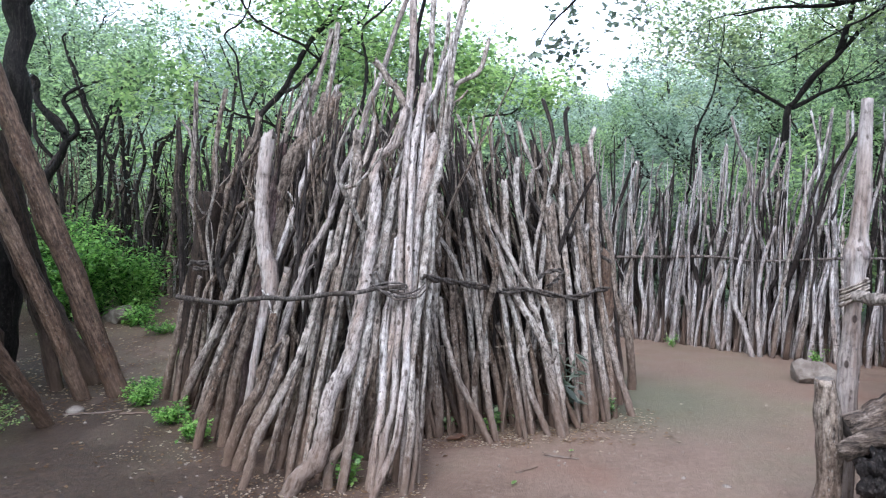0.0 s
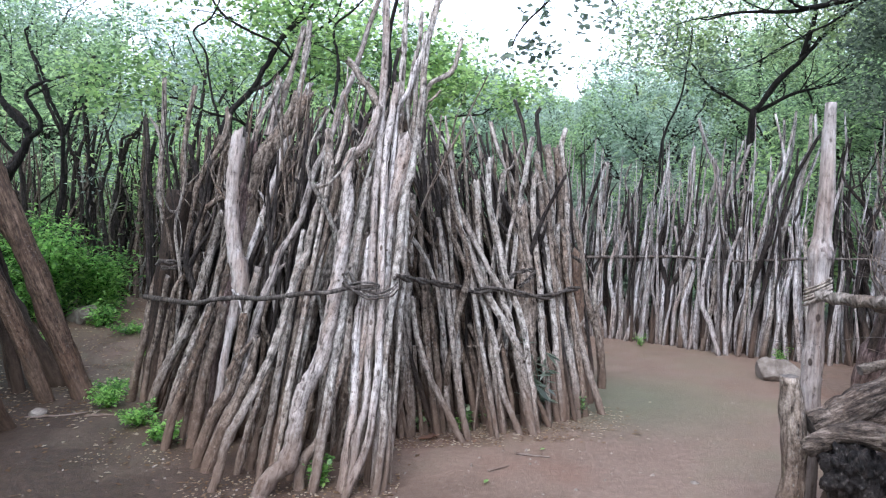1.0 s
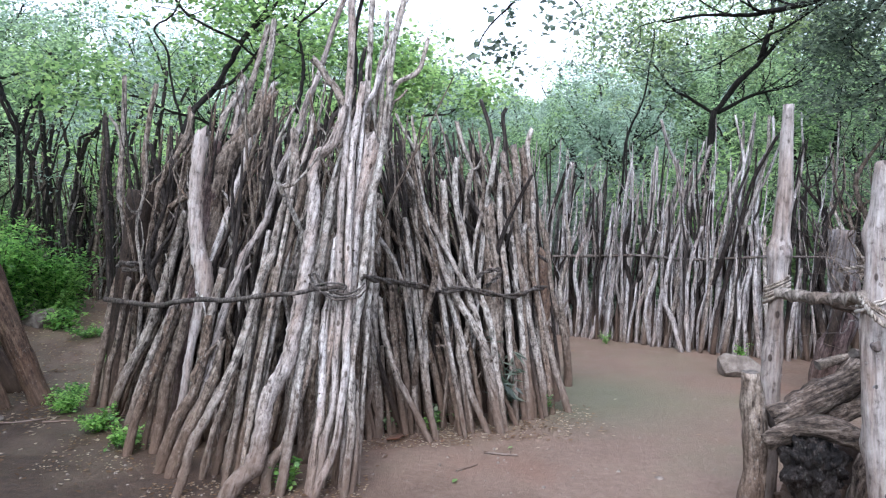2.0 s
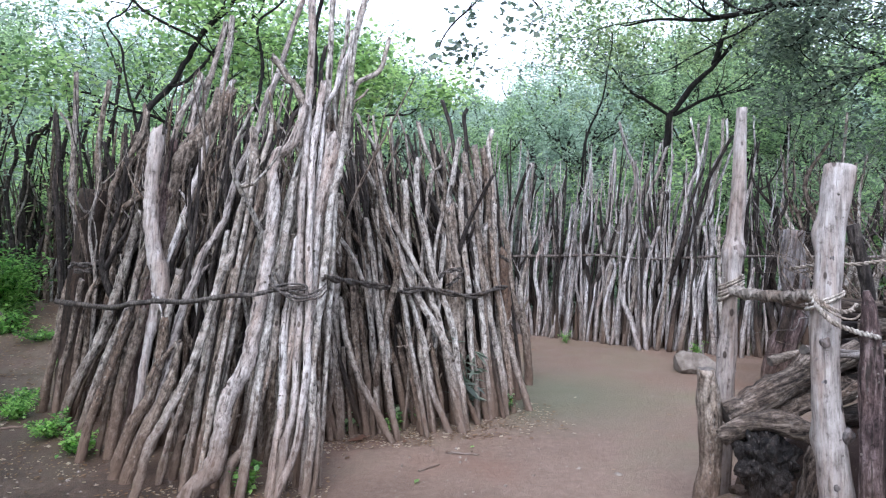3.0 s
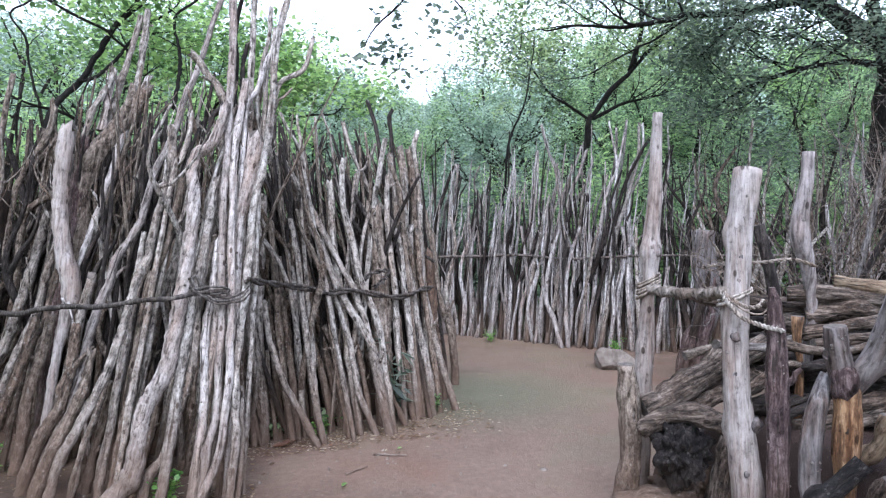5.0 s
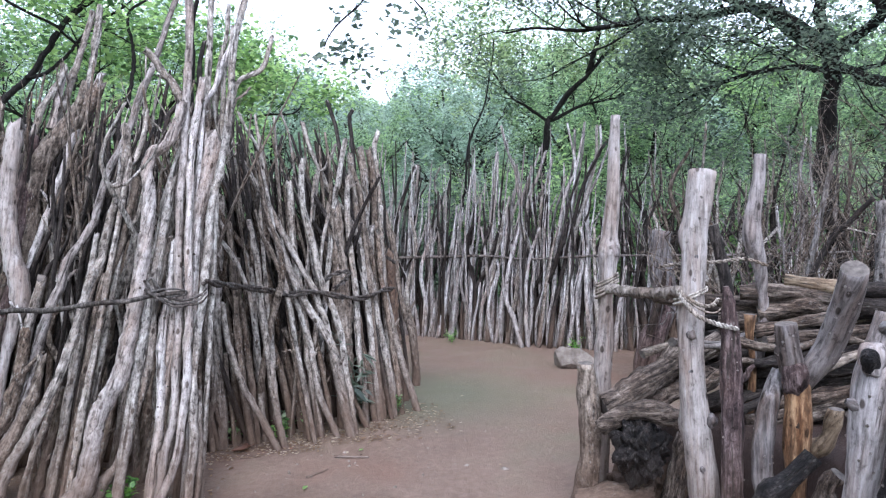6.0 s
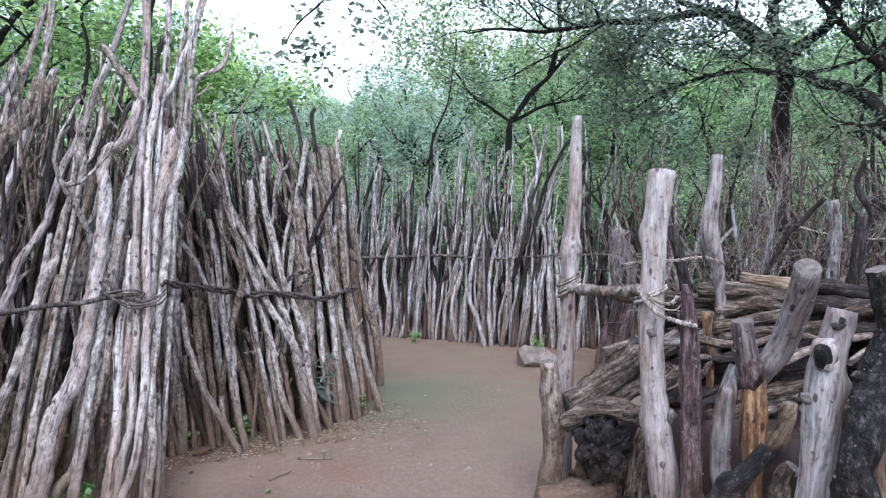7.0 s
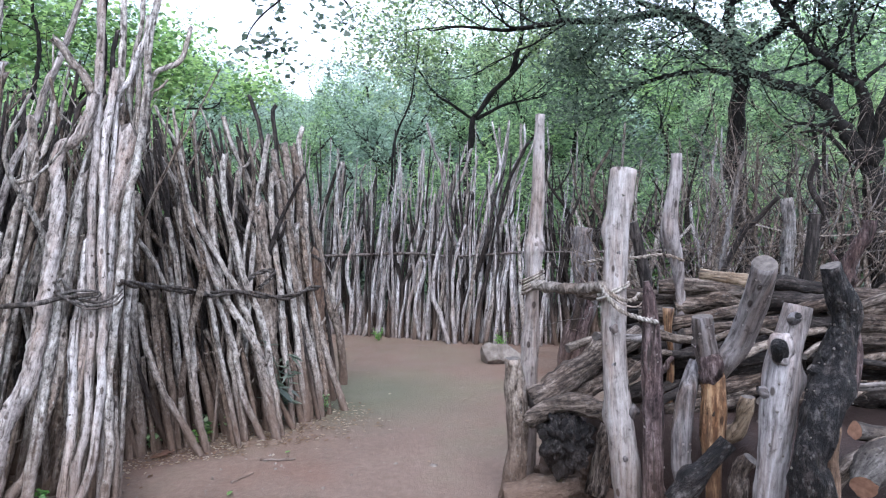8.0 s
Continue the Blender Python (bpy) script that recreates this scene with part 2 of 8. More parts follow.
STONE = stone("yard_stone", (0.10, 0.078, 0.06), (0.30, 0.262, 0.225))
LITTER = leaf("dry_leaves", (0.10, 0.06, 0.035), (0.24, 0.16, 0.10), (0.46, 0.40, 0.33), 0.7)
DEAD_LEAF = leaf("curled_dead_leaf", (0.12, 0.062, 0.042), (0.22, 0.125, 0.088), (0.34, 0.22, 0.165), 0.6)
FRESH_LEAF = leaf("fresh_green_leaves", (0.063, 0.108, 0.046), (0.203, 0.310, 0.125), (0.410, 0.515, 0.225))
YELLOW_LEAF = leaf("yellow_green_leaves", (0.085, 0.12, 0.06), (0.225, 0.285, 0.14), (0.41, 0.47, 0.26))
DARK_LEAF = leaf("deep_green_leaves", (0.038, 0.054, 0.044), (0.099, 0.126, 0.097), (0.190, 0.224, 0.171))
# the next two carry the haze of the air in their pale leaf colour
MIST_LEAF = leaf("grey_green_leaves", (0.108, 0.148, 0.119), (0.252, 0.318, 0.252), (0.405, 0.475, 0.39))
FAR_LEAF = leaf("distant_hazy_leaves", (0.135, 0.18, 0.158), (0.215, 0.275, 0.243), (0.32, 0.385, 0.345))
GREEN_LEAF = leaf("mid_green_leaves", (0.050, 0.080, 0.046), (0.152, 0.220, 0.116), (0.325, 0.420, 0.222))
BUSH_LEAF = leaf("bright_bush_leaves", (0.04, 0.105, 0.028), (0.135, 0.285, 0.07), (0.30, 0.48, 0.14))


# ---- shapes ----
def link(name, me, material, parent=None, label=""):
    if not me.materials:
        for one in material if isinstance(material, (tuple, list)) else (material,):
            me.materials.append(one)
    ob = new(name, me)
    if parent is not None:
        ob.parent = parent
        ob.matrix_parent_inverse = (Matrix.Translation(parent.location) if parent.type == "EMPTY" else parent.matrix_basis).inverted()
    return tagged(ob, label) if label else ob


def part(name, bm, material, parent, label=""):
    me = bpy.data.meshes.new(name)
    bm.to_mesh(me)
    bm.free()
    return link(name, me, material, parent, label)


def thing(name, place, label, category, group="", kind=""):
    ob = new(name)
    ob.location = place
    ob.empty_display_size = 0.2
    return tagged(ob, label, category, group, kind)


def spline(points, count):
    """count + 1 points of a smooth line through the points, evenly spaced along each stretch."""
    p = [Vector(q) for q in points]
    if len(p) == 2:
        return [p[0].lerp(p[1], i / count) for i in range(count + 1)]
    p = [p[0] * 2 - p[1], *p, p[-1] * 2 - p[-2]]
    lengths = [0.0]
    for a, b in zip(p[1:-2], p[2:-1]):
        lengths.append(lengths[-1] + (b - a).length)
    out, k = [], 0
    for i in range(count + 1):
        s = lengths[-1] * i / count
        while k < len(lengths) - 2 and s > lengths[k + 1]:
            k += 1
        u = (s - lengths[k]) / max(lengths[k + 1] - lengths[k], 1e-6)
        a, b, c, d = p[k:k + 4]
        out.append(0.5 * (2 * b + (c - a) * u + (2 * a - 5 * b + 4 * c - d) * u * u + (3 * b - a - 3 * c + d) * u ** 3))
    return out


def tube(verts, faces, line, radii, sides, rng, rough=0.0, knots=0, root=None, ragged=0.0):
    """Adds a tube round the line to verts and faces; rough: uneven girth; knots: swellings. 
    root: the corners of a face of another tube, out of which this one grows. Returns the places of its end faces."""
    n = len(line)
    start = len(verts)
    swell = [(rng.uniform(0.08, 0.92), rng.uniform(0, 6.28), rng.uniform(0.25, 0.6)) for _ in range(knots)]
    side = None
    if root:
        ahead = (line[1] - line[0]).normalized()
        middle = sum((verts[k] for k in root), Vector()) / 4
        side = verts[root[0]] - middle
        if ahead.dot((verts[root[1]] - verts[root[0]]).cross(verts[root[2]] - verts[root[1]])) < 0:
            root = (root[0], root[3], root[2], root[1])
    phase = rng.uniform(0, 50)
    gone = 0.0
    for i in range(n):
        gone += (line[i] - line[max(i - 1, 0)]).length
        ahead = (line[min(i + 1, n - 1)] - line[max(i - 1, 0)]).normalized()
        if side is None:
            side = ahead.orthogonal().normalized()
        side = (side - ahead * side.dot(ahead)).normalized()
        other = ahead.cross(side)
        u = i / (n - 1)
        for j in range(sides):
            a = 6.28318 * j / sides
            r = radii[i] * (1 + rough * noise.noise((phase + math.cos(a) * 0.9, math.sin(a) * 0.9, phase + u * n * 0.33)) * 1.6)
            if sides > 9:
                r *= 1 + rough * 0.8 * noise.noise((math.cos(a) * 2.6, math.sin(a) * 2.6 + phase, gone * 3.5)) + rough * 0.45 * noise.noise((math.cos(a) * 6, math.sin(a) * 6 + phase, gone * 9))
            for where, turn, size in swell:
                du = (u - where) * n * 0.55
                r += radii[i] * size * math.exp(-du * du) * max(0.0, math.cos(a - turn)) ** 2
            split = ahead * radii[i] * rng.uniform(-ragged, ragged * 0.7) if ragged and i == n - 1 else Vector()
            verts.append(line[i] + side * math.cos(a) * r + other * math.sin(a) * r + split)
    for i in range(n - 1):
        for j in range(sides):
            a, b = start + i * sides + j, start + i * sides + (j + 1) % sides
            faces.append((a, b, b + sides, a + sides))
    ring = [start + (n - 1) * sides + j for j in range(sides)]
    faces.append(tuple(ring))
    if root:
        k = sides // 4
        for q in range(4):
            a, b = root[q], root[(q + 1) % 4]
            low = [start + (q * k + i) % sides for i in range(k + 1)]
            for i in range(k):
                faces.append((a if i < k / 2 else b, low[i + 1], low[i]))
            faces.append((a, b, low[(k + 1) // 2]))
        return (len(faces) - 1 - 4 * (k + 1),)
    faces.append(tuple(start + j for j in reversed(range(sides))))
    return len(faces) - 2, len(faces) - 1


def tube_mesh(name, tubes, end_material=False):
    """One mesh of several tubes: rows of line, radii, sides, rng, rough, knots. Ends take the second material slot.
    A seventh value names the ring of the first tube out of which a branch grows. Poles end broken, not sawn."""
    verts, faces, ends, gone, taken = [], [], [], set(), set()
    for line, radii, sides, rng, rough, knots, *stem in tubes:
        root = None
        if stem:
            # the face of the first tube's skin that looks most along this branch, at its foot
            ring, around = stem[0], tubes[0][2]
            way = (line[1] - line[0]).normalized()
            centre = tubes[0][0][ring]
            k = max((k for k in range(around) if ring * around + k not in taken), key=lambda k: (verts[ring * around + k] + verts[ring * around + (k + 1) % around] - centre * 2).dot(way))
            taken.update((ring * around + k + d for d in (-1, 0, 1)))
            gone.add(ring * around + k)
            a, b = ring * around + k, ring * around + (k + 1) % around
            root = (a, b, b + around, a + around)
            line = list(line)
            line[0] = sum((verts[q] for q in root), Vector()) / 4 + way * radii[0] * 0.8
            if (line[1] - line[0]).dot(way) < 0.01:
                line[1] = line[0] + way * 0.02
        ends += tube(verts, faces, line, radii, sides, rng, rough, knots, root, 1.3 if name == "pole" else 0.0)
    if gone:
        shift, kept = {}, []
        for i, f in enumerate(faces):
            if i not in gone:
                shift[i] = len(kept)
                kept.append(f)
        faces, ends = kept, [shift[i] for i in ends]
    me = bpy.data.meshes.new(name)
    me.from_pydata(verts, [], faces)
    me.polygons.foreach_set("use_smooth", [True] * len(faces))
    if end_material:
        for i in ends:
            me.polygons[i].material_index = 1
            me.polygons[i].use_smooth = False
    me.update()
    return me


def taper(r0, r1, count, rng=None, wobble=0.0):
    return [(r0 + (r1 - r0) * i / count) * (1 + (rng.uniform(-wobble, wobble) if rng else 0)) for i in range(count + 1)]


def crooked(name, r0, r1, points, seed, count=26, sides=9, rough=0.16, knots=5, stubs=0, wander=0.3):
    """A crooked pole through the points, with broken-off twigs as stubs. A fourth number of a point is its radius there."""
    rng = random.Random(seed)
    girth = [p[3] for p in points] if len(points[0]) == 4 else []
    points = [p[:3] for p in points]
    axis = (Vector(points[-1]) - Vector(points[0])).to_track_quat("Z", "Y").to_matrix().to_4x4()
    place = Matrix.Translation(points[0]) @ axis
    back = place.inverted()
    line = spline([back @ Vector(q) for q in points], count)
    for i in range(1, count):
        line[i] += Vector((rng.uniform(-1, 1), rng.uniform(-1, 1), 0)) * r0 * wander
    radii = taper(r0, r1, count, rng, 0.05)
    if girth:
        r0 = girth[0]
        reach = [0.0]
        for a, b in zip(points, points[1:]):
            reach.append(reach[-1] + (Vector(b) - Vector(a)).length)
        radii = [float(r) for r in np.interp(np.linspace(0, reach[-1], count + 1), reach, girth)]
    tubes = [(line, radii, sides, rng, rough, knots)]
    for _ in range(stubs):
        i = rng.randrange(count // 4, count - 2)
        ahead = (line[i + 1] - line[i]).normalized()
        out = (ahead.orthogonal().normalized() @ Matrix.Rotation(rng.uniform(0, 6.28), 3, ahead)) * 1.0
        out = (out + ahead * rng.uniform(0.3, 1.2)).normalized()
        long, r = rng.uniform(2.0, 4.5) * r0, r0 * rng.uniform(0.25, 0.42)
        tubes.append(([line[i] + out * long * s for s in (0.0, 0.4, 0.75, 1.0)], [r * 1.3, r, r * 0.85, r * 0.6], 8, rng, 0.15, 0, i))
    return tube_mesh(name, tubes, True), place


def placed(ob, m):
    ob.matrix_basis = m
    return ob


def ground_height(x, y):
    def step(a, b, v):
        v = min(1.0, max(0.0, (v - a) / (b - a)))
        return v * v * (3 - 2 * v)
    far = math.hypot(x, y)
    h = 0.42 * step(6.4, 10.5, y) * step(0.6, 3.2, -x)
    h += 0.15 * max(0.0, min(far, 62.0) - 15.5) * step(14, 22, far) + 75 * step(90, 420, far) * (0.55 + 0.45 * math.sin(math.atan2(x, y) * 2.3 - 0.2))
    h += 0.03 * noise.noise((x * 0.6, y * 0.6, 0.0)) + 0.012 * noise.noise((x * 2.3, y * 2.3, 4.0))
    return h


class Leaves:
    """Many small folded leaves in one mesh."""

    def __init__(self, seed):
        self.rng = np.random.default_rng(seed)
        self.v = []

    def add(self, centres, size, wide=0.5, droop=0.25, vary=0.35):
        r = self.rng
        n = len(centres)
        if not n:
            return
        c = np.asarray(centres, float)
        a = r.uniform(0, 2 * np.pi, n)
        d = np.stack([np.cos(a), np.sin(a), r.normal(-droop, 0.45, n)], 1)
        d /= np.linalg.norm(d, axis=1, keepdims=True)
        up = np.stack([r.normal(0, 0.45, n), r.normal(0, 0.45, n), np.ones(n)], 1)
        s = np.cross(d, up)
        s /= np.linalg.norm(s, axis=1, keepdims=True)
        k = np.cross(s, d)
        l = (size * (1 + r.uniform(-vary, vary, n)))[:, None]
        w = l * wide * 0.5
        self.v.append(np.stack([c, c + d * l * 0.45 + s * w + k * w * 0.35, c + d * l, c + d * l * 0.45 - s * w + k * w * 0.35], 1))

    def mesh(self, name):
        v = np.concatenate(self.v)
        n = len(v)
        me = bpy.data.meshes.new(name)
        me.vertices.add(n * 4)
        me.vertices.foreach_set("co", v.reshape(-1).astype(np.float32))
        me.loops.add(n * 4)
        me.loops.foreach_set("vertex_index", np.arange(n * 4, dtype=np.int32))
        me.polygons.add(n)
        me.polygons.foreach_set("loop_start", np.arange(0, n * 4, 4, dtype=np.int32))
        me.polygons.foreach_set("loop_total", np.full(n, 4, dtype=np.int32))
        me.update(calc_edges=True)
        me.validate()
        return me


def grow(rng, tubes, tips, start, way, length, radius, depth, up=0.15, crook=0.35, sides=5, fine=True):
    """A limb that wanders, splits and thins out into twigs; tips collects points along the last twigs."""
    n = 5 if depth else 3
    line, w = [Vector(start)], Vector(way).normalized()
    for _ in range(n):
        w = (w + Vector((rng.uniform(-crook, crook), rng.uniform(-crook, crook), rng.uniform(-crook, crook) * 0.7 + up * 0.4))).normalized()
        line.append(line[-1] + w * length / n)
    thin = 0.62 if depth else 0.3
    if fine or depth > 1:
        tubes.append((line, taper(radius, radius * thin, n), 3 if depth == 0 else 4 if depth == 1 else sides, rng, 0.08, 0))
    if depth == 0:
        tips.extend((line[1], line[2], line[3]))
        return
    for k in range(rng.choice((2, 3, 3))):
        turn = Vector((rng.uniform(-1, 1), rng.uniform(-1, 1), rng.uniform(-0.5, 0.6))) * 0.95
        grow(rng, tubes, tips, line[-1 if k < 2 else 2], w + turn, length * rng.uniform(0.6, 0.85), radius * thin * (0.95 if k == 0 else 0.7), depth - 1, up, crook, sides, fine)


def tree_parts(owner, seed, limbs, crown, per_tip, spread, size, wide=0.5, depth=2, twig=1.0, up=0.15, sides=8, bark_kind="t", crown_from=0.35, fine=True):
    """limbs: rows of radius at the start, radius at the end, and points. Twigs grow out of each limb past crown_from of its length."""
    rng = random.Random(seed)
    tubes, tips = [], []
    for r0, r1, boughs, *points in limbs:
        count = 6 * len(points)
        line = spline(points, count)
        for i in range(1, count):
            line[i] += Vector((rng.uniform(-1, 1), rng.uniform(-1, 1), 0)) * r0 * 0.25 + noise.noise_vector(line[i] * 1.7 + Vector((seed, 0, 0))) * 0.09
        tubes.append((line, taper(r0, r1, count, rng, 0.04), sides, rng, 0.14, 4))
        for b in range(boughs):
            i = int(count * (crown_from + (1 - crown_from) * (b + rng.random()) / boughs))
            i = min(i, count)
            ahead = (line[min(i + 1, count)] - line[min(i, count - 1)]).normalized()
            way = ahead * 0.7 + Vector((rng.uniform(-1, 1), rng.uniform(-1, 1), rng.uniform(-0.35, 0.6)))
            r = r0 + (r1 - r0) * i / count
            grow(rng, tubes, tips, line[i], way, twig * rng.uniform(0.6, 1.1), min(r * 0.5, 0.028), depth, up, fine=fine)
    trunk = tube_mesh("trunk", tubes)
    link("trunk", trunk, BARK[bark_kind], owner)
    leaves = Leaves(seed)
    r = leaves.rng
    t = np.array([tuple(p) for p in tips])
    pick = r.integers(0, len(t), len(t) * per_tip)
    leaves.add(t[pick] + r.normal(0, spread, (len(pick), 3)) * (1, 1, 0.7), size, wide)
    link("crown", leaves.mesh("crown"), crown, owner)
    return len(pick)


# ---- ground ----
def make_ground():
    """One sheet, fine in the yard and coarse towards the hills."""
    rings = [0.25 * i for i in range(1, 65)] + [16 * 1.13 ** i for i in range(1, 44)]
    spokes = 144
    verts = [(0, 2, ground_height(0, 2))]
    for r in rings:
        for k in range(spokes):
            a = 6.28318 * k / spokes
            x, y = math.cos(a) * r, 2 + math.sin(a) * r
            verts.append((x, y, ground_height(x, y)))
    faces = [(0, 1 + k, 1 + (k + 1) % spokes) for k in range(spokes)]
    for i in range(len(rings) - 1):
        for k in range(spokes):
            a, b = 1 + i * spokes + k, 1 + i * spokes + (k + 1) % spokes
            faces.append((a, a + spokes, b + spokes, b))
    me = bpy.data.meshes.new("ground")
    me.from_pydata(verts, [], faces)
    me.polygons.foreach_set("use_smooth", [True] * len(faces))
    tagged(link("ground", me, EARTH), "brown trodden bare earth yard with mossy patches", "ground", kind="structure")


make_ground()

# ---- pole shelter: crooked poles leaning against one another, tied round with twisted vine ----
hut = thing("pole_shelter", (-0.3, 5.0, 0), "tall stack of crooked weathered grey poles leaning together, tied with vine", "pole shelter")
seeds = iter(range(1000, 9000))


def hut_pole(kind, r0, r1, *points):
    seed = next(seeds)
    me, m = crooked("pole", r0 * 0.93, r1 * 0.93, points, seed, max(24, 6 * len(points)), 10, 0.12, 4, 0 if r0 > 0.05 or len(points[0]) == 4 else (1, 0, 0, 1, 2)[seed % 5], 0.07)
    placed(link("pole", me, (BARK[kind], CUT), hut), m)


hut_pole("b", 0.038, 0.025, (-2.41, 5.94, -0.03), (-2.34, 5.96, 0.29), (-2.29, 5.98, 0.53), (-2.26, 6.00, 0.72), (-2.22, 6.02, 0.96), (-2.16, 6.03, 1.15))
hut_pole("b", 0.026, 0.023, (-2.18, 5.62, -0.03), (-2.14, 5.65, 0.36), (-2.08, 5.67, 0.58), (-2.03, 5.69, 0.85), (-1.99, 5.71, 1.08))
hut_pole("b", 0.023, 0.020, (-2.06, 5.50, -0.03), (-2.03, 5.52, 0.16), (-1.98, 5.56, 0.56), (-1.94, 5.58, 0.78), (-1.90, 5.60, 0.97), (-1.83, 5.61, 1.08), (-1.77, 5.61, 1.12))
hut_pole("g", 0.043, 0.031, (-2.06, 5.38, -0.03), (-1.99, 5.41, 0.23), (-1.89, 5.43, 0.45), (-1.80, 5.44, 0.62), (-1.74, 5.46, 0.79), (-1.68, 5.48, 0.96), (-1.63, 5.50, 1.14), (-1.57, 5.52, 1.36), (-1.51, 5.54, 1.60))
hut_pole("b", 0.023, 0.020, (-2.06, 5.54, -0.03), (-1.98, 5.56, 0.20), (-1.94, 5.57, 0.33), (-1.86, 5.59, 0.50), (-1.78, 5.60, 0.64), (-1.73, 5.61, 0.77))
hut_pole("g", 0.032, 0.023, (-1.81, 5.00, -0.03), (-1.75, 5.02, 0.20), (-1.66, 5.05, 0.48), (-1.59, 5.08, 0.68), (-1.52, 5.10, 0.84), (-1.46, 5.12, 1.00), (-1.43, 5.14, 1.16), (-1.38, 5.16, 1.33), (-1.34, 5.17, 1.43))
hut_pole("b", 0.036, 0.023, (-1.69, 4.71, -0.03), (-1.64, 4.74, 0.20), (-1.56, 4.76, 0.43), (-1.50, 4.79, 0.61), (-1.44, 4.81, 0.82), (-1.40, 4.83, 0.96))
hut_pole("b", 0.022, 0.018, (-1.62, 4.83, -0.03), (-1.58, 4.86, 0.21), (-1.55, 4.88, 0.36), (-1.51, 4.90, 0.55), (-1.46, 4.93, 0.74), (-1.39, 4.95, 0.90), (-1.35, 4.98, 1.08), (-1.29, 5.01, 1.29))
hut_pole("b", 0.044, 0.031, (-1.52, 4.76, -0.03), (-1.49, 4.79, 0.19), (-1.47, 4.82, 0.37), (-1.43, 4.84, 0.56), (-1.37, 4.87, 0.75), (-1.33, 4.90, 0.95))
hut_pole("d", 0.055, 0.042, (-1.58, 5.10, -0.03), (-1.53, 5.15, 0.29), (-1.46, 5.21, 0.66), (-1.42, 5.23, 0.84), (-1.39, 5.27, 1.07), (-1.38, 5.30, 1.28))
hut_pole("b", 0.045, 0.032, (-1.38, 4.38, -0.03), (-1.32, 4.41, 0.19), (-1.24, 4.43, 0.36), (-1.18, 4.45, 0.46), (-1.15, 4.47, 0.58), (-1.12, 4.50, 0.74), (-1.10, 4.52, 0.92))
hut_pole("b", 0.047, 0.025, (-1.29, 4.28, -0.03), (-1.22, 4.31, 0.18), (-1.14, 4.34, 0.35), (-1.08, 4.37, 0.48), (-1.03, 4.40, 0.62), (-1.00, 4.43, 0.79))
hut_pole("g", 0.030, 0.024, (-1.17, 3.96, -0.03), (-1.12, 4.00, 0.13), (-1.09, 4.03, 0.27), (-1.02, 4.07, 0.40), (-0.95, 4.11, 0.54), (-0.88, 4.15, 0.68), (-0.83, 4.19, 0.83), (-0.79, 4.23, 0.96), (-0.76, 4.27, 1.09), (-0.72, 4.30, 1.23), (-0.66, 4.34, 1.36))
hut_pole("p", 0.033, 0.019, (-1.27, 4.34, -0.03), (-1.24, 4.40, 0.17), (-1.21, 4.42, 0.27), (-1.15, 4.46, 0.42), (-1.09, 4.52, 0.63), (-1.06, 4.56, 0.77), (-1.03, 4.60, 0.91), (-0.99, 4.63, 1.05), (-0.94, 4.66, 1.16), (-0.92, 4.70, 1.29), (-0.85, 4.73, 1.40), (-0.78, 4.76, 1.52), (-0.75, 4.79, 1.63), (-0.72, 4.83, 1.77), (-0.68, 4.86, 1.90), (-0.62, 4.90, 2.02), (-0.57, 4.93, 2.16), (-0.53, 4.98, 2.33), (-0.46, 5.03, 2.50), (-0.41, 5.07, 2.66), (-0.36, 5.11, 2.83), (-0.31, 5.16, 3.01), (-0.25, 5.20, 3.16))
hut_pole("g", 0.023, 0.018, (-1.09, 4.22, -0.03), (-1.05, 4.26, 0.16), (-1.02, 4.30, 0.29), (-0.97, 4.33, 0.42), (-0.93, 4.36, 0.55), (-0.90, 4.40, 0.70), (-0.87, 4.43, 0.81), (-0.84, 4.46, 0.93))
hut_pole("b", 0.027, 0.021, (-1.03, 4.29, -0.03), (-0.99, 4.35, 0.20), (-0.96, 4.37, 0.30), (-0.93, 4.42, 0.47), (-0.90, 4.45, 0.60))
hut_pole("g", 0.026, 0.020, (-0.94, 4.17, -0.03), (-0.92, 4.22, 0.19), (-0.88, 4.27, 0.35), (-0.86, 4.32, 0.51), (-0.83, 4.37, 0.67), (-0.82, 4.42, 0.83), (-0.80, 4.45, 0.95), (-0.79, 4.49, 1.07), (-0.77, 4.53, 1.19), (-0.75, 4.56, 1.32), (-0.73, 4.61, 1.47))
hut_pole("g", 0.027, 0.035, (-0.92, 4.29, -0.03), (-0.84, 4.35, 0.22), (-0.80, 4.41, 0.41), (-0.78, 4.46, 0.56), (-0.74, 4.51, 0.74), (-0.71, 4.55, 0.86), (-0.68, 4.58, 0.98), (-0.63, 4.61, 1.07), (-0.58, 4.65, 1.20), (-0.55, 4.69, 1.33), (-0.52, 4.73, 1.46))
hut_pole("b", 0.025, 0.022, (-0.88, 4.39, -0.03), (-0.85, 4.45, 0.17), (-0.79, 4.53, 0.44), (-0.74, 4.58, 0.61), (-0.70, 4.63, 0.75), (-0.68, 4.67, 0.90), (-0.66, 4.71, 1.04))
hut_pole("b", 0.024, 0.020, (-0.76, 4.12, -0.03), (-0.70, 4.17, 0.18), (-0.65, 4.23, 0.37), (-0.63, 4.27, 0.50), (-0.61, 4.31, 0.63))
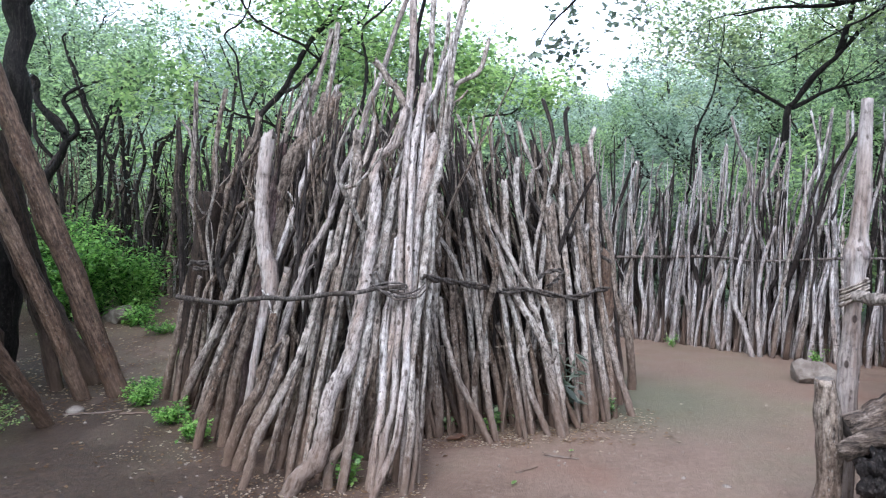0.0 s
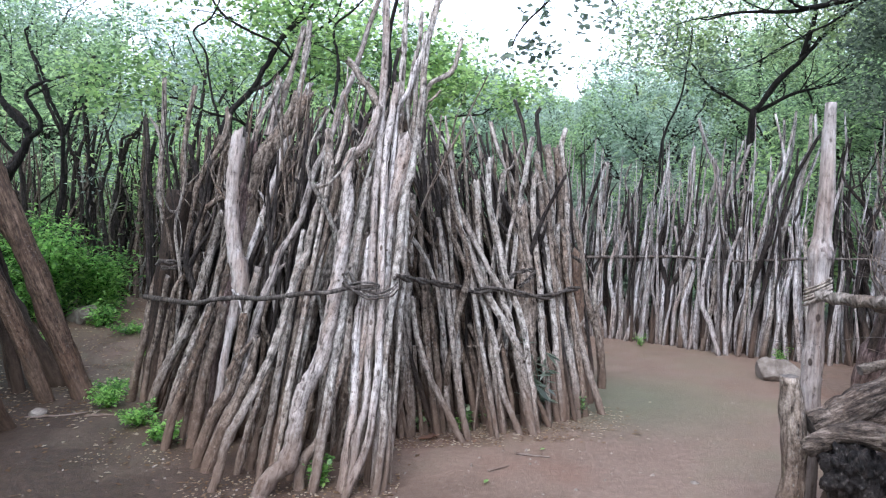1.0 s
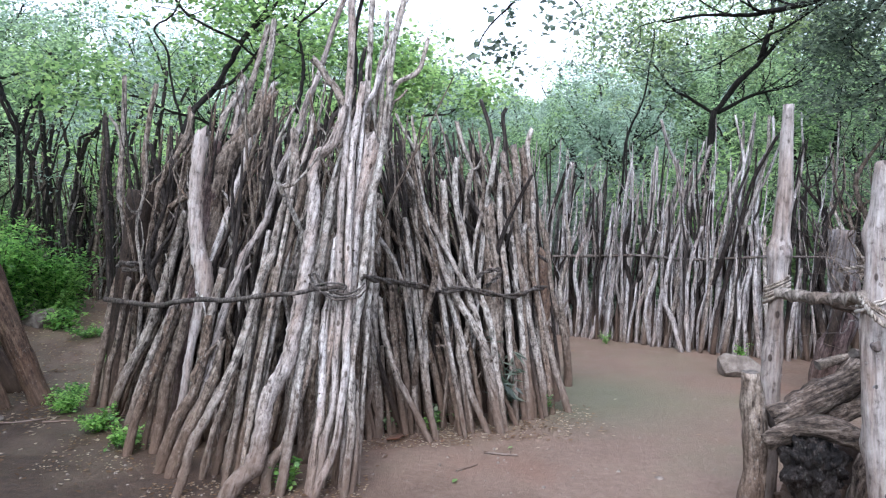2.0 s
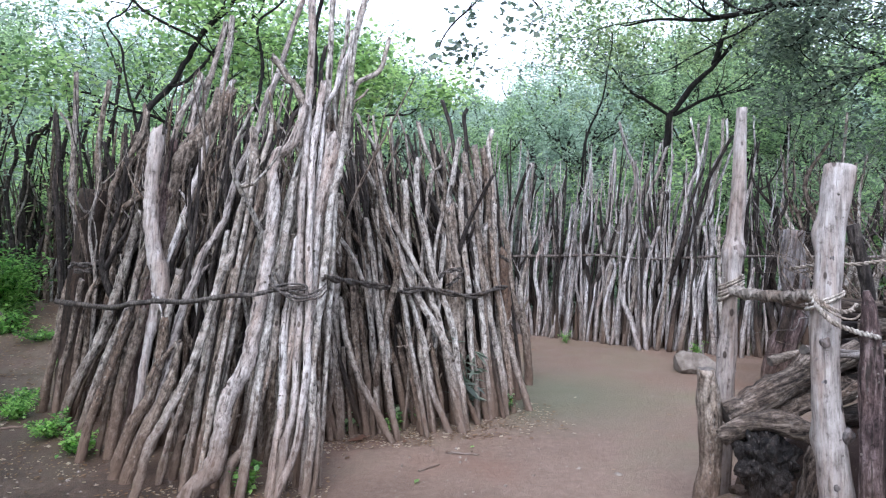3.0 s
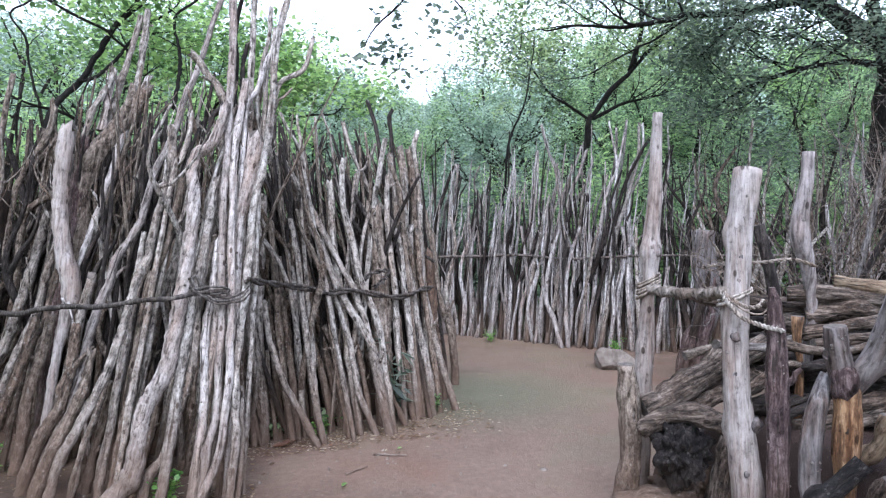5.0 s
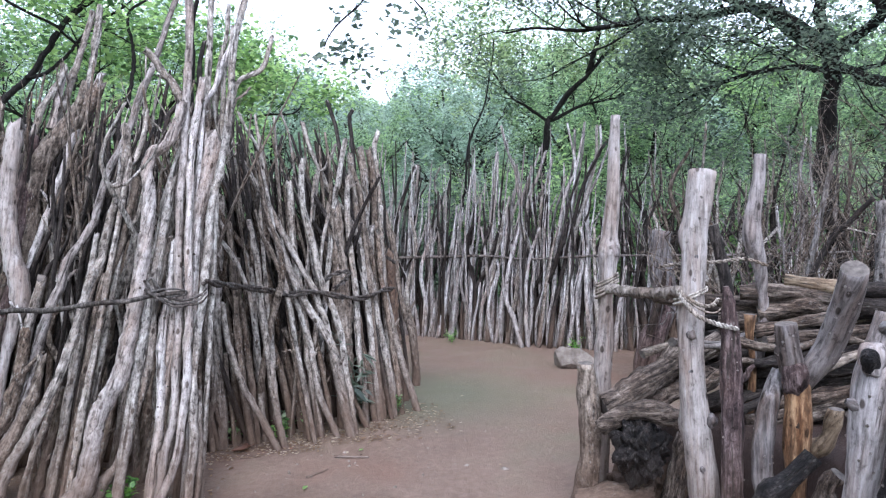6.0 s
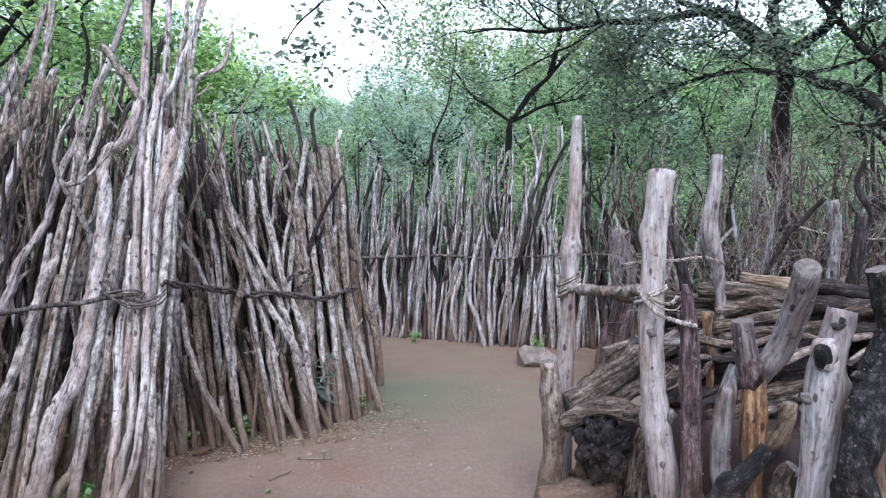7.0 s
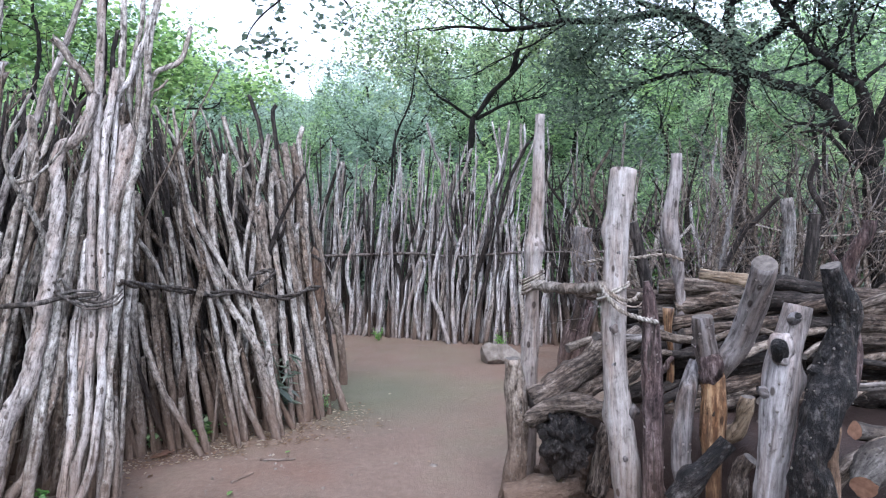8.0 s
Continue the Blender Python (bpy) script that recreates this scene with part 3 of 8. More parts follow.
hut_pole("p", 0.056, 0.034, (-0.89, 3.88, -0.03), (-0.83, 3.91, 0.08), (-0.74, 3.94, 0.16), (-0.70, 3.98, 0.28), (-0.69, 4.02, 0.40), (-0.67, 4.05, 0.50), (-0.61, 4.09, 0.62), (-0.56, 4.12, 0.71), (-0.54, 4.16, 0.83), (-0.51, 4.20, 0.96), (-0.49, 4.24, 1.09), (-0.47, 4.29, 1.23), (-0.45, 4.34, 1.40), (-0.43, 4.40, 1.57), (-0.42, 4.44, 1.70), (-0.44, 4.49, 1.83), (-0.41, 4.53, 1.95), (-0.33, 4.55, 2.01), (-0.27, 4.59, 2.14), (-0.24, 4.63, 2.27))
hut_pole("g", 0.035, 0.024, (-0.67, 3.96, -0.03), (-0.67, 3.99, 0.09), (-0.64, 4.02, 0.17), (-0.57, 4.04, 0.24), (-0.53, 4.08, 0.35), (-0.51, 4.12, 0.47), (-0.47, 4.16, 0.59), (-0.44, 4.20, 0.69), (-0.42, 4.24, 0.82), (-0.41, 4.28, 0.93), (-0.41, 4.32, 1.05), (-0.38, 4.38, 1.20), (-0.35, 4.43, 1.34), (-0.32, 4.47, 1.46))
hut_pole("b", 0.025, 0.020, (-0.59, 3.95, -0.03), (-0.56, 4.00, 0.14), (-0.54, 4.05, 0.27), (-0.53, 4.08, 0.36), (-0.53, 4.13, 0.50), (-0.51, 4.18, 0.66))
hut_pole("b", 0.036, 0.029, (-0.53, 4.45, -0.03), (-0.49, 4.52, 0.25), (-0.46, 4.57, 0.42), (-0.44, 4.63, 0.60), (-0.43, 4.67, 0.74))
hut_pole("b", 0.032, 0.026, (-0.45, 4.61, -0.03), (-0.47, 4.67, 0.21), (-0.50, 4.72, 0.39), (-0.52, 4.78, 0.57))
hut_pole("p", 0.026, 0.026, (-0.42, 3.91, -0.03), (-0.39, 3.99, 0.21), (-0.37, 4.05, 0.39), (-0.36, 4.10, 0.52), (-0.36, 4.16, 0.68), (-0.36, 4.21, 0.82), (-0.35, 4.26, 0.95), (-0.33, 4.30, 1.07), (-0.31, 4.34, 1.19), (-0.30, 4.39, 1.32), (-0.28, 4.43, 1.43))
hut_pole("p", 0.024, 0.028, (-0.39, 3.85, -0.03), (-0.36, 3.90, 0.12), (-0.33, 3.97, 0.31), (-0.29, 4.02, 0.47), (-0.28, 4.07, 0.58), (-0.28, 4.12, 0.74), (-0.27, 4.17, 0.86), (-0.26, 4.22, 1.01), (-0.26, 4.25, 1.09), (-0.27, 4.33, 1.33), (-0.26, 4.40, 1.50), (-0.26, 4.46, 1.68), (-0.24, 4.53, 1.86), (-0.23, 4.61, 2.09), (-0.22, 4.68, 2.28), (-0.21, 4.75, 2.48), (-0.20, 4.82, 2.68), (-0.20, 4.90, 2.89), (-0.20, 4.97, 3.09))
hut_pole("p", 0.025, 0.024, (-0.41, 3.82, -0.03), (-0.36, 3.85, 0.09), (-0.30, 3.90, 0.21), (-0.26, 3.95, 0.35), (-0.24, 4.01, 0.51), (-0.22, 4.07, 0.68), (-0.22, 4.13, 0.84), (-0.21, 4.17, 0.96), (-0.21, 4.22, 1.09), (-0.21, 4.31, 1.33), (-0.21, 4.37, 1.50), (-0.20, 4.44, 1.68), (-0.20, 4.51, 1.86), (-0.18, 4.58, 2.05), (-0.16, 4.62, 2.18), (-0.14, 4.68, 2.32), (-0.12, 4.72, 2.44))
hut_pole("g", 0.027, 0.024, (-0.23, 3.86, -0.03), (-0.21, 3.91, 0.15), (-0.19, 3.97, 0.32), (-0.19, 4.04, 0.52), (-0.19, 4.11, 0.70), (-0.17, 4.16, 0.83), (-0.16, 4.20, 0.94), (-0.14, 4.24, 1.06), (-0.12, 4.30, 1.22), (-0.10, 4.36, 1.40), (-0.09, 4.42, 1.57), (-0.06, 4.48, 1.72), (-0.03, 4.53, 1.86), (0.01, 4.60, 2.05), (0.03, 4.65, 2.20), (0.05, 4.71, 2.36), (0.06, 4.78, 2.56), (0.08, 4.84, 2.73), (0.12, 4.90, 2.90), (0.16, 4.96, 3.07))
hut_pole("g", 0.021, 0.016, (-0.20, 3.89, -0.03), (-0.18, 3.93, 0.06), (-0.16, 3.99, 0.24), (-0.16, 4.05, 0.42), (-0.16, 4.12, 0.60))
hut_pole("b", 0.025, 0.020, (-0.29, 4.05, -0.03), (-0.27, 4.12, 0.20), (-0.26, 4.19, 0.41), (-0.25, 4.27, 0.64))
hut_pole("b", 0.024, 0.020, (-0.36, 4.10, -0.03), (-0.33, 4.17, 0.21), (-0.33, 4.24, 0.40), (-0.33, 4.31, 0.63))
hut_pole("b", 0.030, 0.024, (-0.18, 4.96, -0.03), (-0.18, 5.05, 0.26), (-0.17, 5.13, 0.49), (-0.16, 5.18, 0.65))
hut_pole("g", 0.033, 0.028, (-0.59, 3.91, -0.03), (-0.45, 4.25, 0.95), (-0.42, 4.30, 1.09), (-0.38, 4.38, 1.32), (-0.35, 4.44, 1.50), (-0.32, 4.50, 1.68), (-0.30, 4.55, 1.80))
hut_pole("p", 0.044, 0.059, (-0.44, 3.93, -0.03, 0.022), (-0.28, 4.30, 1.02, 0.028), (-0.23, 4.40, 1.32, 0.035), (-0.16, 4.49, 1.57, 0.041), (-0.12, 4.56, 1.75, 0.048), (-0.08, 4.62, 1.94, 0.055), (-0.06, 4.66, 2.06, 0.062))
hut_pole("p", 0.021, 0.018, (-0.25, 3.94, -0.03), (-0.16, 4.45, 1.50), (-0.16, 4.53, 1.75), (-0.14, 4.62, 2.02), (-0.12, 4.70, 2.28), (-0.05, 4.74, 2.39), (-0.00, 4.80, 2.56), (0.06, 4.84, 2.69), (0.11, 4.89, 2.85), (0.13, 4.94, 2.99), (0.20, 4.97, 3.10))
hut_pole("g", 0.021, 0.022, (-0.25, 3.99, -0.03), (-0.15, 4.50, 1.50), (-0.13, 4.62, 1.87), (-0.11, 4.68, 2.06), (-0.10, 4.75, 2.26), (-0.09, 4.81, 2.46), (-0.08, 4.88, 2.66), (-0.07, 4.95, 2.87), (-0.06, 5.03, 3.11))
hut_pole("g", 0.021, 0.021, (-0.36, 3.99, -0.03), (-0.18, 4.52, 1.57), (-0.17, 4.58, 1.76), (-0.14, 4.64, 1.94), (-0.12, 4.71, 2.14), (-0.11, 4.76, 2.29), (-0.09, 4.79, 2.39))
hut_pole("d", 0.016, 0.014, (-0.19, 4.62, 1.87), (-0.18, 4.70, 2.10), (-0.16, 4.75, 2.25), (-0.15, 4.80, 2.41), (-0.14, 4.85, 2.58), (-0.11, 4.90, 2.72))
hut_pole("g", 0.017, 0.016, (-0.16, 4.01, -0.03), (-0.06, 4.52, 1.50), (-0.05, 4.60, 1.76), (-0.03, 4.67, 1.95), (-0.01, 4.73, 2.14), (0.00, 4.79, 2.34), (0.01, 4.85, 2.50), (0.05, 4.92, 2.71), (0.07, 4.96, 2.84))
hut_pole("g", 0.017, 0.016, (-0.03, 4.76, 2.11), (-0.05, 4.82, 2.31), (-0.03, 4.89, 2.51), (0.00, 4.94, 2.66), (0.03, 4.98, 2.78), (0.05, 5.06, 3.02))
hut_pole("b", 0.017, 0.014, (-0.08, 4.80, 2.11), (-0.05, 4.85, 2.27), (-0.03, 4.89, 2.39), (0.00, 4.95, 2.56), (0.03, 4.99, 2.69))
hut_pole("g", 0.020, 0.015, (0.01, 4.63, 2.02), (0.04, 4.70, 2.23), (0.06, 4.74, 2.35), (0.10, 4.77, 2.45), (0.16, 4.78, 2.49), (0.25, 4.81, 2.55), (0.29, 4.84, 2.66), (0.32, 4.88, 2.78))
hut_pole("g", 0.011, 0.007, (0.05, 4.69, 2.23), (0.08, 4.72, 2.32), (0.12, 4.73, 2.35), (0.17, 4.75, 2.41))
hut_pole("g", 0.029, 0.025, (-0.17, 4.63, 2.02), (-0.21, 4.68, 2.19), (-0.25, 4.72, 2.31), (-0.30, 4.76, 2.41), (-0.36, 4.78, 2.48), (-0.41, 4.81, 2.57), (-0.47, 4.83, 2.63))
hut_pole("d", 0.016, 0.015, (-0.37, 4.65, 2.00), (-0.35, 4.69, 2.11), (-0.33, 4.72, 2.20), (-0.28, 4.74, 2.27), (-0.22, 4.77, 2.35))
hut_pole("g", 0.019, 0.017, (-0.84, 4.02, -0.03), (-0.57, 4.61, 1.76), (-0.53, 4.65, 1.88), (-0.50, 4.69, 1.98), (-0.47, 4.73, 2.10), (-0.46, 4.77, 2.24))
hut_pole("g", 0.026, 0.028, (-0.93, 4.10, -0.03), (-0.77, 4.43, 1.07), (-0.71, 4.49, 1.25), (-0.68, 4.54, 1.43), (-0.65, 4.58, 1.57), (-0.62, 4.62, 1.68), (-0.60, 4.66, 1.81), (-0.58, 4.69, 1.93), (-0.57, 4.72, 2.04), (-0.59, 4.75, 2.14))
hut_pole("b", 0.026, 0.024, (-0.87, 4.11, -0.03), (-0.70, 4.45, 1.11), (-0.66, 4.49, 1.23), (-0.61, 4.53, 1.35), (-0.57, 4.57, 1.50), (-0.54, 4.61, 1.65), (-0.52, 4.65, 1.76), (-0.54, 4.68, 1.87))
hut_pole("g", 0.017, 0.016, (-0.81, 4.13, -0.03), (-0.60, 4.54, 1.35), (-0.55, 4.58, 1.48), (-0.50, 4.61, 1.59), (-0.48, 4.65, 1.70), (-0.46, 4.68, 1.80))
hut_pole("p", 0.028, 0.022, (-1.43, 4.84, -0.03), (-1.27, 5.11, 1.08), (-1.21, 5.15, 1.27), (-1.19, 5.17, 1.35), (-1.16, 5.20, 1.45), (-1.13, 5.23, 1.57), (-1.10, 5.25, 1.65), (-1.07, 5.27, 1.76), (-1.03, 5.31, 1.91), (-0.98, 5.36, 2.12), (-0.94, 5.40, 2.27), (-0.88, 5.42, 2.39), (-0.82, 5.46, 2.55), (-0.80, 5.47, 2.58))
hut_pole("g", 0.018, 0.014, (-0.87, 4.79, -0.03), (-1.03, 5.06, 1.09), (-1.07, 5.09, 1.21), (-1.08, 5.13, 1.37), (-1.11, 5.16, 1.48), (-1.12, 5.18, 1.57))
hut_pole("g", 0.016, 0.016, (-0.80, 4.79, -0.03), (-0.98, 5.08, 1.17), (-1.01, 5.11, 1.29), (-1.05, 5.13, 1.39), (-1.09, 5.16, 1.49))
hut_pole("b", 0.039, 0.036, (-1.26, 4.99, -0.03), (-1.10, 5.31, 1.19), (-1.07, 5.37, 1.40), (-1.05, 5.40, 1.55), (-1.03, 5.45, 1.75), (-1.01, 5.49, 1.88))
hut_pole("y", 0.020, 0.017, (-0.66, 4.89, -0.03), (-0.86, 5.24, 1.32), (-0.91, 5.27, 1.44), (-0.96, 5.30, 1.55), (-0.96, 5.34, 1.69))
hut_pole("c", 0.066, 0.064, (-1.40, 4.74, -0.03, 0.028), (-1.33, 4.85, 0.48, 0.029), (-1.30, 4.89, 0.71, 0.031), (-1.27, 4.93, 0.88, 0.041), (-1.23, 4.96, 1.04, 0.058), (-1.24, 4.99, 1.18, 0.065), (-1.28, 5.02, 1.35, 0.050), (-1.30, 5.06, 1.53, 0.045), (-1.31, 5.11, 1.78, 0.047), (-1.30, 5.14, 1.96, 0.051), (-1.28, 5.17, 2.11, 0.053), (-1.26, 5.19, 2.18, 0.047))
hut_pole("g", 0.038, 0.029, (-1.33, 4.74, -0.03), (-1.25, 4.85, 0.52), (-1.21, 4.89, 0.69), (-1.18, 4.93, 0.88), (-1.14, 4.96, 1.06), (-1.11, 4.99, 1.19))
hut_pole("p", 0.015, 0.008, (-1.07, 4.67, -0.03), (-1.21, 4.87, 0.95), (-1.24, 4.88, 1.00), (-1.27, 4.89, 1.06))
hut_pole("v", 0.062, 0.055, (-1.46, 4.94, -0.03), (-1.29, 5.23, 1.41), (-1.26, 5.27, 1.62), (-1.24, 5.31, 1.79), (-1.23, 5.34, 1.96), (-1.22, 5.37, 2.08))
hut_pole("b", 0.059, 0.042, (-1.55, 4.99, -0.03), (-1.30, 5.36, 1.62), (-1.26, 5.39, 1.77), (-1.23, 5.42, 1.92), (-1.16, 5.45, 2.06), (-1.08, 5.48, 2.17), (-1.00, 5.50, 2.28), (-0.94, 5.53, 2.41), (-0.91, 5.56, 2.52))
hut_pole("g", 0.027, 0.023, (-1.30, 5.67, 2.12), (-1.27, 5.69, 2.23), (-1.24, 5.72, 2.35), (-1.18, 5.74, 2.46), (-1.12, 5.77, 2.58), (-1.09, 5.79, 2.68))
hut_pole("p", 0.032, 0.028, (-1.19, 5.74, 2.21), (-1.16, 5.77, 2.35), (-1.14, 5.80, 2.50), (-1.11, 5.83, 2.64))
hut_pole("g", 0.027, 0.024, (-1.17, 5.79, 2.22), (-1.11, 5.84, 2.43), (-1.05, 5.88, 2.65), (-1.00, 5.93, 2.85), (-0.95, 5.97, 3.05), (-0.93, 5.99, 3.14))
hut_pole("g", 0.027, 0.026, (-1.04, 5.80, 2.27), (-0.99, 5.84, 2.46), (-0.94, 5.88, 2.65), (-0.91, 5.94, 2.89), (-0.89, 5.98, 3.09), (-0.88, 6.00, 3.19))
hut_pole("g", 0.021, 0.017, (-0.60, 5.09, -0.03), (-0.86, 5.51, 1.71), (-0.92, 5.54, 1.84), (-0.97, 5.57, 1.98), (-1.01, 5.60, 2.07))
hut_pole("b", 0.031, 0.025, (-1.94, 5.60, -0.03), (-1.81, 5.69, 0.85), (-1.77, 5.72, 1.17), (-1.75, 5.74, 1.42), (-1.71, 5.76, 1.60), (-1.61, 5.77, 1.69), (-1.53, 5.77, 1.74), (-1.48, 5.78, 1.78))
hut_pole("b", 0.030, 0.025, (-2.13, 5.90, -0.03), (-1.96, 6.01, 1.15), (-1.88, 6.07, 1.72), (-1.78, 6.10, 1.99), (-1.69, 6.11, 2.13), (-1.62, 6.13, 2.30), (-1.59, 6.15, 2.45))
hut_pole("g", 0.029, 0.024, (-2.22, 6.30, -0.03), (-2.27, 6.44, 1.38), (-2.31, 6.47, 1.73), (-2.31, 6.50, 1.99), (-2.30, 6.52, 2.25), (-2.29, 6.55, 2.51), (-2.29, 6.58, 2.82))
hut_pole("g", 0.016, 0.013, (-2.30, 6.51, 2.15), (-2.32, 6.53, 2.27), (-2.36, 6.54, 2.38), (-2.42, 6.55, 2.47))
hut_pole("b", 0.034, 0.024, (-2.18, 6.30, -0.03), (-2.12, 6.45, 1.48), (-2.10, 6.48, 1.84), (-2.11, 6.51, 2.09), (-2.09, 6.53, 2.30), (-2.06, 6.55, 2.51), (-2.01, 6.58, 2.77))
hut_pole("b", 0.025, 0.020, (-1.86, 6.00, -0.03), (-1.71, 6.15, 1.48), (-1.70, 6.18, 1.78), (-1.66, 6.20, 2.02), (-1.64, 6.22, 2.22))
hut_pole("b", 0.028, 0.022, (-2.11, 6.00, -0.03), (-1.88, 6.15, 1.48), (-1.82, 6.18, 1.75), (-1.76, 6.19, 1.92), (-1.73, 6.21, 2.12), (-1.69, 6.23, 2.27))
hut_pole("b", 0.024, 0.020, (-1.53, 5.90, -0.03), (-1.60, 6.12, 1.82), (-1.60, 6.15, 2.12), (-1.62, 6.18, 2.31), (-1.63, 6.20, 2.51))
hut_pole("d", 0.030, 0.025, (-2.43, 6.50, -0.03), (-2.49, 6.65, 1.48), (-2.53, 6.68, 1.79), (-2.50, 6.71, 2.11), (-2.53, 6.75, 2.48))
hut_pole("g", 0.050, 0.046, (-0.04, 4.93, -0.03), (-0.05, 5.01, 0.27), (-0.07, 5.08, 0.50), (-0.08, 5.15, 0.74), (-0.07, 5.22, 0.99), (-0.06, 5.27, 1.15), (-0.05, 5.32, 1.32), (-0.04, 5.37, 1.49), (-0.03, 5.45, 1.73))
hut_pole("b", 0.020, 0.018, (-0.10, 4.88, -0.03), (-0.12, 4.96, 0.28), (-0.12, 5.03, 0.51), (-0.13, 5.13, 0.83), (-0.12, 5.18, 0.99))
hut_pole("b", 0.021, 0.020, (-0.18, 4.81, -0.03), (-0.18, 4.90, 0.30), (-0.18, 4.99, 0.61), (-0.18, 5.06, 0.84))
hut_pole("g", 0.027, 0.019, (0.33, 4.75, -0.03), (0.25, 4.79, 0.15), (0.17, 4.82, 0.30), (0.10, 4.85, 0.43), (0.05, 4.89, 0.58), (0.01, 4.92, 0.70), (-0.01, 4.95, 0.85), (-0.02, 4.99, 0.99))
hut_pole("b", 0.018, 0.016, (0.05, 4.95, -0.03), (0.03, 5.01, 0.19), (0.00, 5.08, 0.42), (-0.01, 5.13, 0.62))
hut_pole("b", 0.024, 0.021, (0.07, 5.02, -0.03), (0.07, 5.09, 0.25), (0.04, 5.16, 0.49), (0.02, 5.26, 0.81), (-0.00, 5.33, 1.06), (-0.01, 5.40, 1.27), (0.00, 5.45, 1.45))
hut_pole("b", 0.029, 0.025, (0.16, 4.88, -0.03), (0.13, 4.94, 0.21), (0.10, 5.00, 0.40), (0.08, 5.08, 0.67), (0.07, 5.14, 0.87), (0.06, 5.20, 1.07), (0.04, 5.29, 1.36), (0.03, 5.34, 1.53))
hut_pole("b", 0.026, 0.023, (0.20, 4.97, -0.03), (0.17, 5.05, 0.26), (0.16, 5.11, 0.45), (0.13, 5.18, 0.69), (0.11, 5.24, 0.90), (0.09, 5.29, 1.06), (0.09, 5.35, 1.27))
hut_pole("g", 0.024, 0.022, (0.25, 5.01, -0.03), (0.23, 5.08, 0.25), (0.23, 5.14, 0.45), (0.21, 5.20, 0.65), (0.20, 5.26, 0.85), (0.19, 5.33, 1.06), (0.17, 5.39, 1.27), (0.15, 5.44, 1.45), (0.12, 5.49, 1.60), (0.10, 5.53, 1.76), (0.10, 5.58, 1.91), (0.06, 5.62, 2.05), (0.03, 5.65, 2.15))
hut_pole("g", 0.029, 0.020, (0.37, 4.80, -0.03), (0.33, 4.85, 0.17), (0.30, 4.90, 0.36), (0.28, 4.96, 0.56), (0.26, 5.02, 0.75), (0.24, 5.07, 0.92), (0.23, 5.12, 1.08), (0.22, 5.17, 1.24), (0.19, 5.23, 1.43), (0.17, 5.26, 1.54))
hut_pole("b", 0.031, 0.029, (0.45, 5.11, -0.03), (0.42, 5.18, 0.22), (0.38, 5.24, 0.42), (0.33, 5.29, 0.61), (0.31, 5.35, 0.80), (0.31, 5.42, 1.05), (0.31, 5.52, 1.35), (0.31, 5.60, 1.62), (0.31, 5.69, 1.94), (0.29, 5.74, 2.08))
hut_pole("g", 0.018, 0.013, (0.58, 4.83, -0.03), (0.29, 5.45, 1.88), (0.28, 5.50, 2.04), (0.23, 5.53, 2.14), (0.16, 5.57, 2.26), (0.12, 5.60, 2.37))
hut_pole("g", 0.015, 0.011, (0.29, 5.46, 1.93), (0.27, 5.51, 2.09), (0.25, 5.56, 2.24), (0.24, 5.60, 2.36))
hut_pole("b", 0.033, 0.025, (0.53, 5.18, -0.03), (0.49, 5.24, 0.21), (0.45, 5.30, 0.41), (0.41, 5.36, 0.60), (0.37, 5.41, 0.79), (0.34, 5.46, 0.94), (0.33, 5.50, 1.09))
hut_pole("b", 0.029, 0.023, (0.61, 5.10, -0.03), (0.58, 5.17, 0.22), (0.53, 5.23, 0.42), (0.49, 5.28, 0.58), (0.45, 5.30, 0.66), (0.41, 5.33, 0.74))
hut_pole("g", 0.036, 0.027, (0.84, 4.89, -0.03), (0.81, 4.95, 0.20), (0.78, 5.01, 0.39), (0.76, 5.06, 0.56), (0.71, 5.10, 0.69), (0.63, 5.14, 0.82), (0.57, 5.17, 0.92), (0.51, 5.20, 1.03), (0.45, 5.25, 1.19), (0.39, 5.30, 1.35), (0.33, 5.34, 1.49))
hut_pole("g", 0.026, 0.026, (0.88, 4.94, -0.03), (0.85, 5.02, 0.26), (0.83, 5.08, 0.45), (0.82, 5.13, 0.63), (0.79, 5.18, 0.80), (0.73, 5.23, 0.96), (0.68, 5.27, 1.11), (0.65, 5.33, 1.30), (0.62, 5.38, 1.45), (0.58, 5.43, 1.62), (0.57, 5.48, 1.80), (0.58, 5.52, 1.93), (0.60, 5.55, 2.03))
hut_pole("g", 0.026, 0.021, (0.83, 4.89, -0.03), (0.71, 5.13, 0.75), (0.66, 5.17, 0.90), (0.61, 5.22, 1.06), (0.53, 5.26, 1.21), (0.46, 5.31, 1.36), (0.39, 5.35, 1.51), (0.32, 5.40, 1.66), (0.24, 5.44, 1.80), (0.18, 5.47, 1.91), (0.13, 5.50, 2.00), (0.09, 5.51, 2.04))
hut_pole("g", 0.028, 0.020, (0.76, 4.92, -0.03), (0.69, 4.96, 0.14), (0.63, 5.01, 0.30), (0.60, 5.07, 0.50), (0.58, 5.12, 0.66), (0.54, 5.16, 0.78), (0.51, 5.19, 0.90), (0.47, 5.22, 0.99))
hut_pole("b", 0.025, 0.021, (0.67, 5.06, -0.03), (0.62, 5.11, 0.16), (0.59, 5.19, 0.43), (0.57, 5.25, 0.64), (0.55, 5.30, 0.80))
hut_pole("b", 0.020, 0.018, (0.73, 5.03, -0.03), (0.71, 5.08, 0.16), (0.69, 5.13, 0.32), (0.66, 5.19, 0.54), (0.62, 5.24, 0.71))
hut_pole("b", 0.025, 0.021, (0.66, 5.13, -0.03), (0.65, 5.19, 0.22), (0.68, 5.27, 0.46), (0.65, 5.32, 0.62))
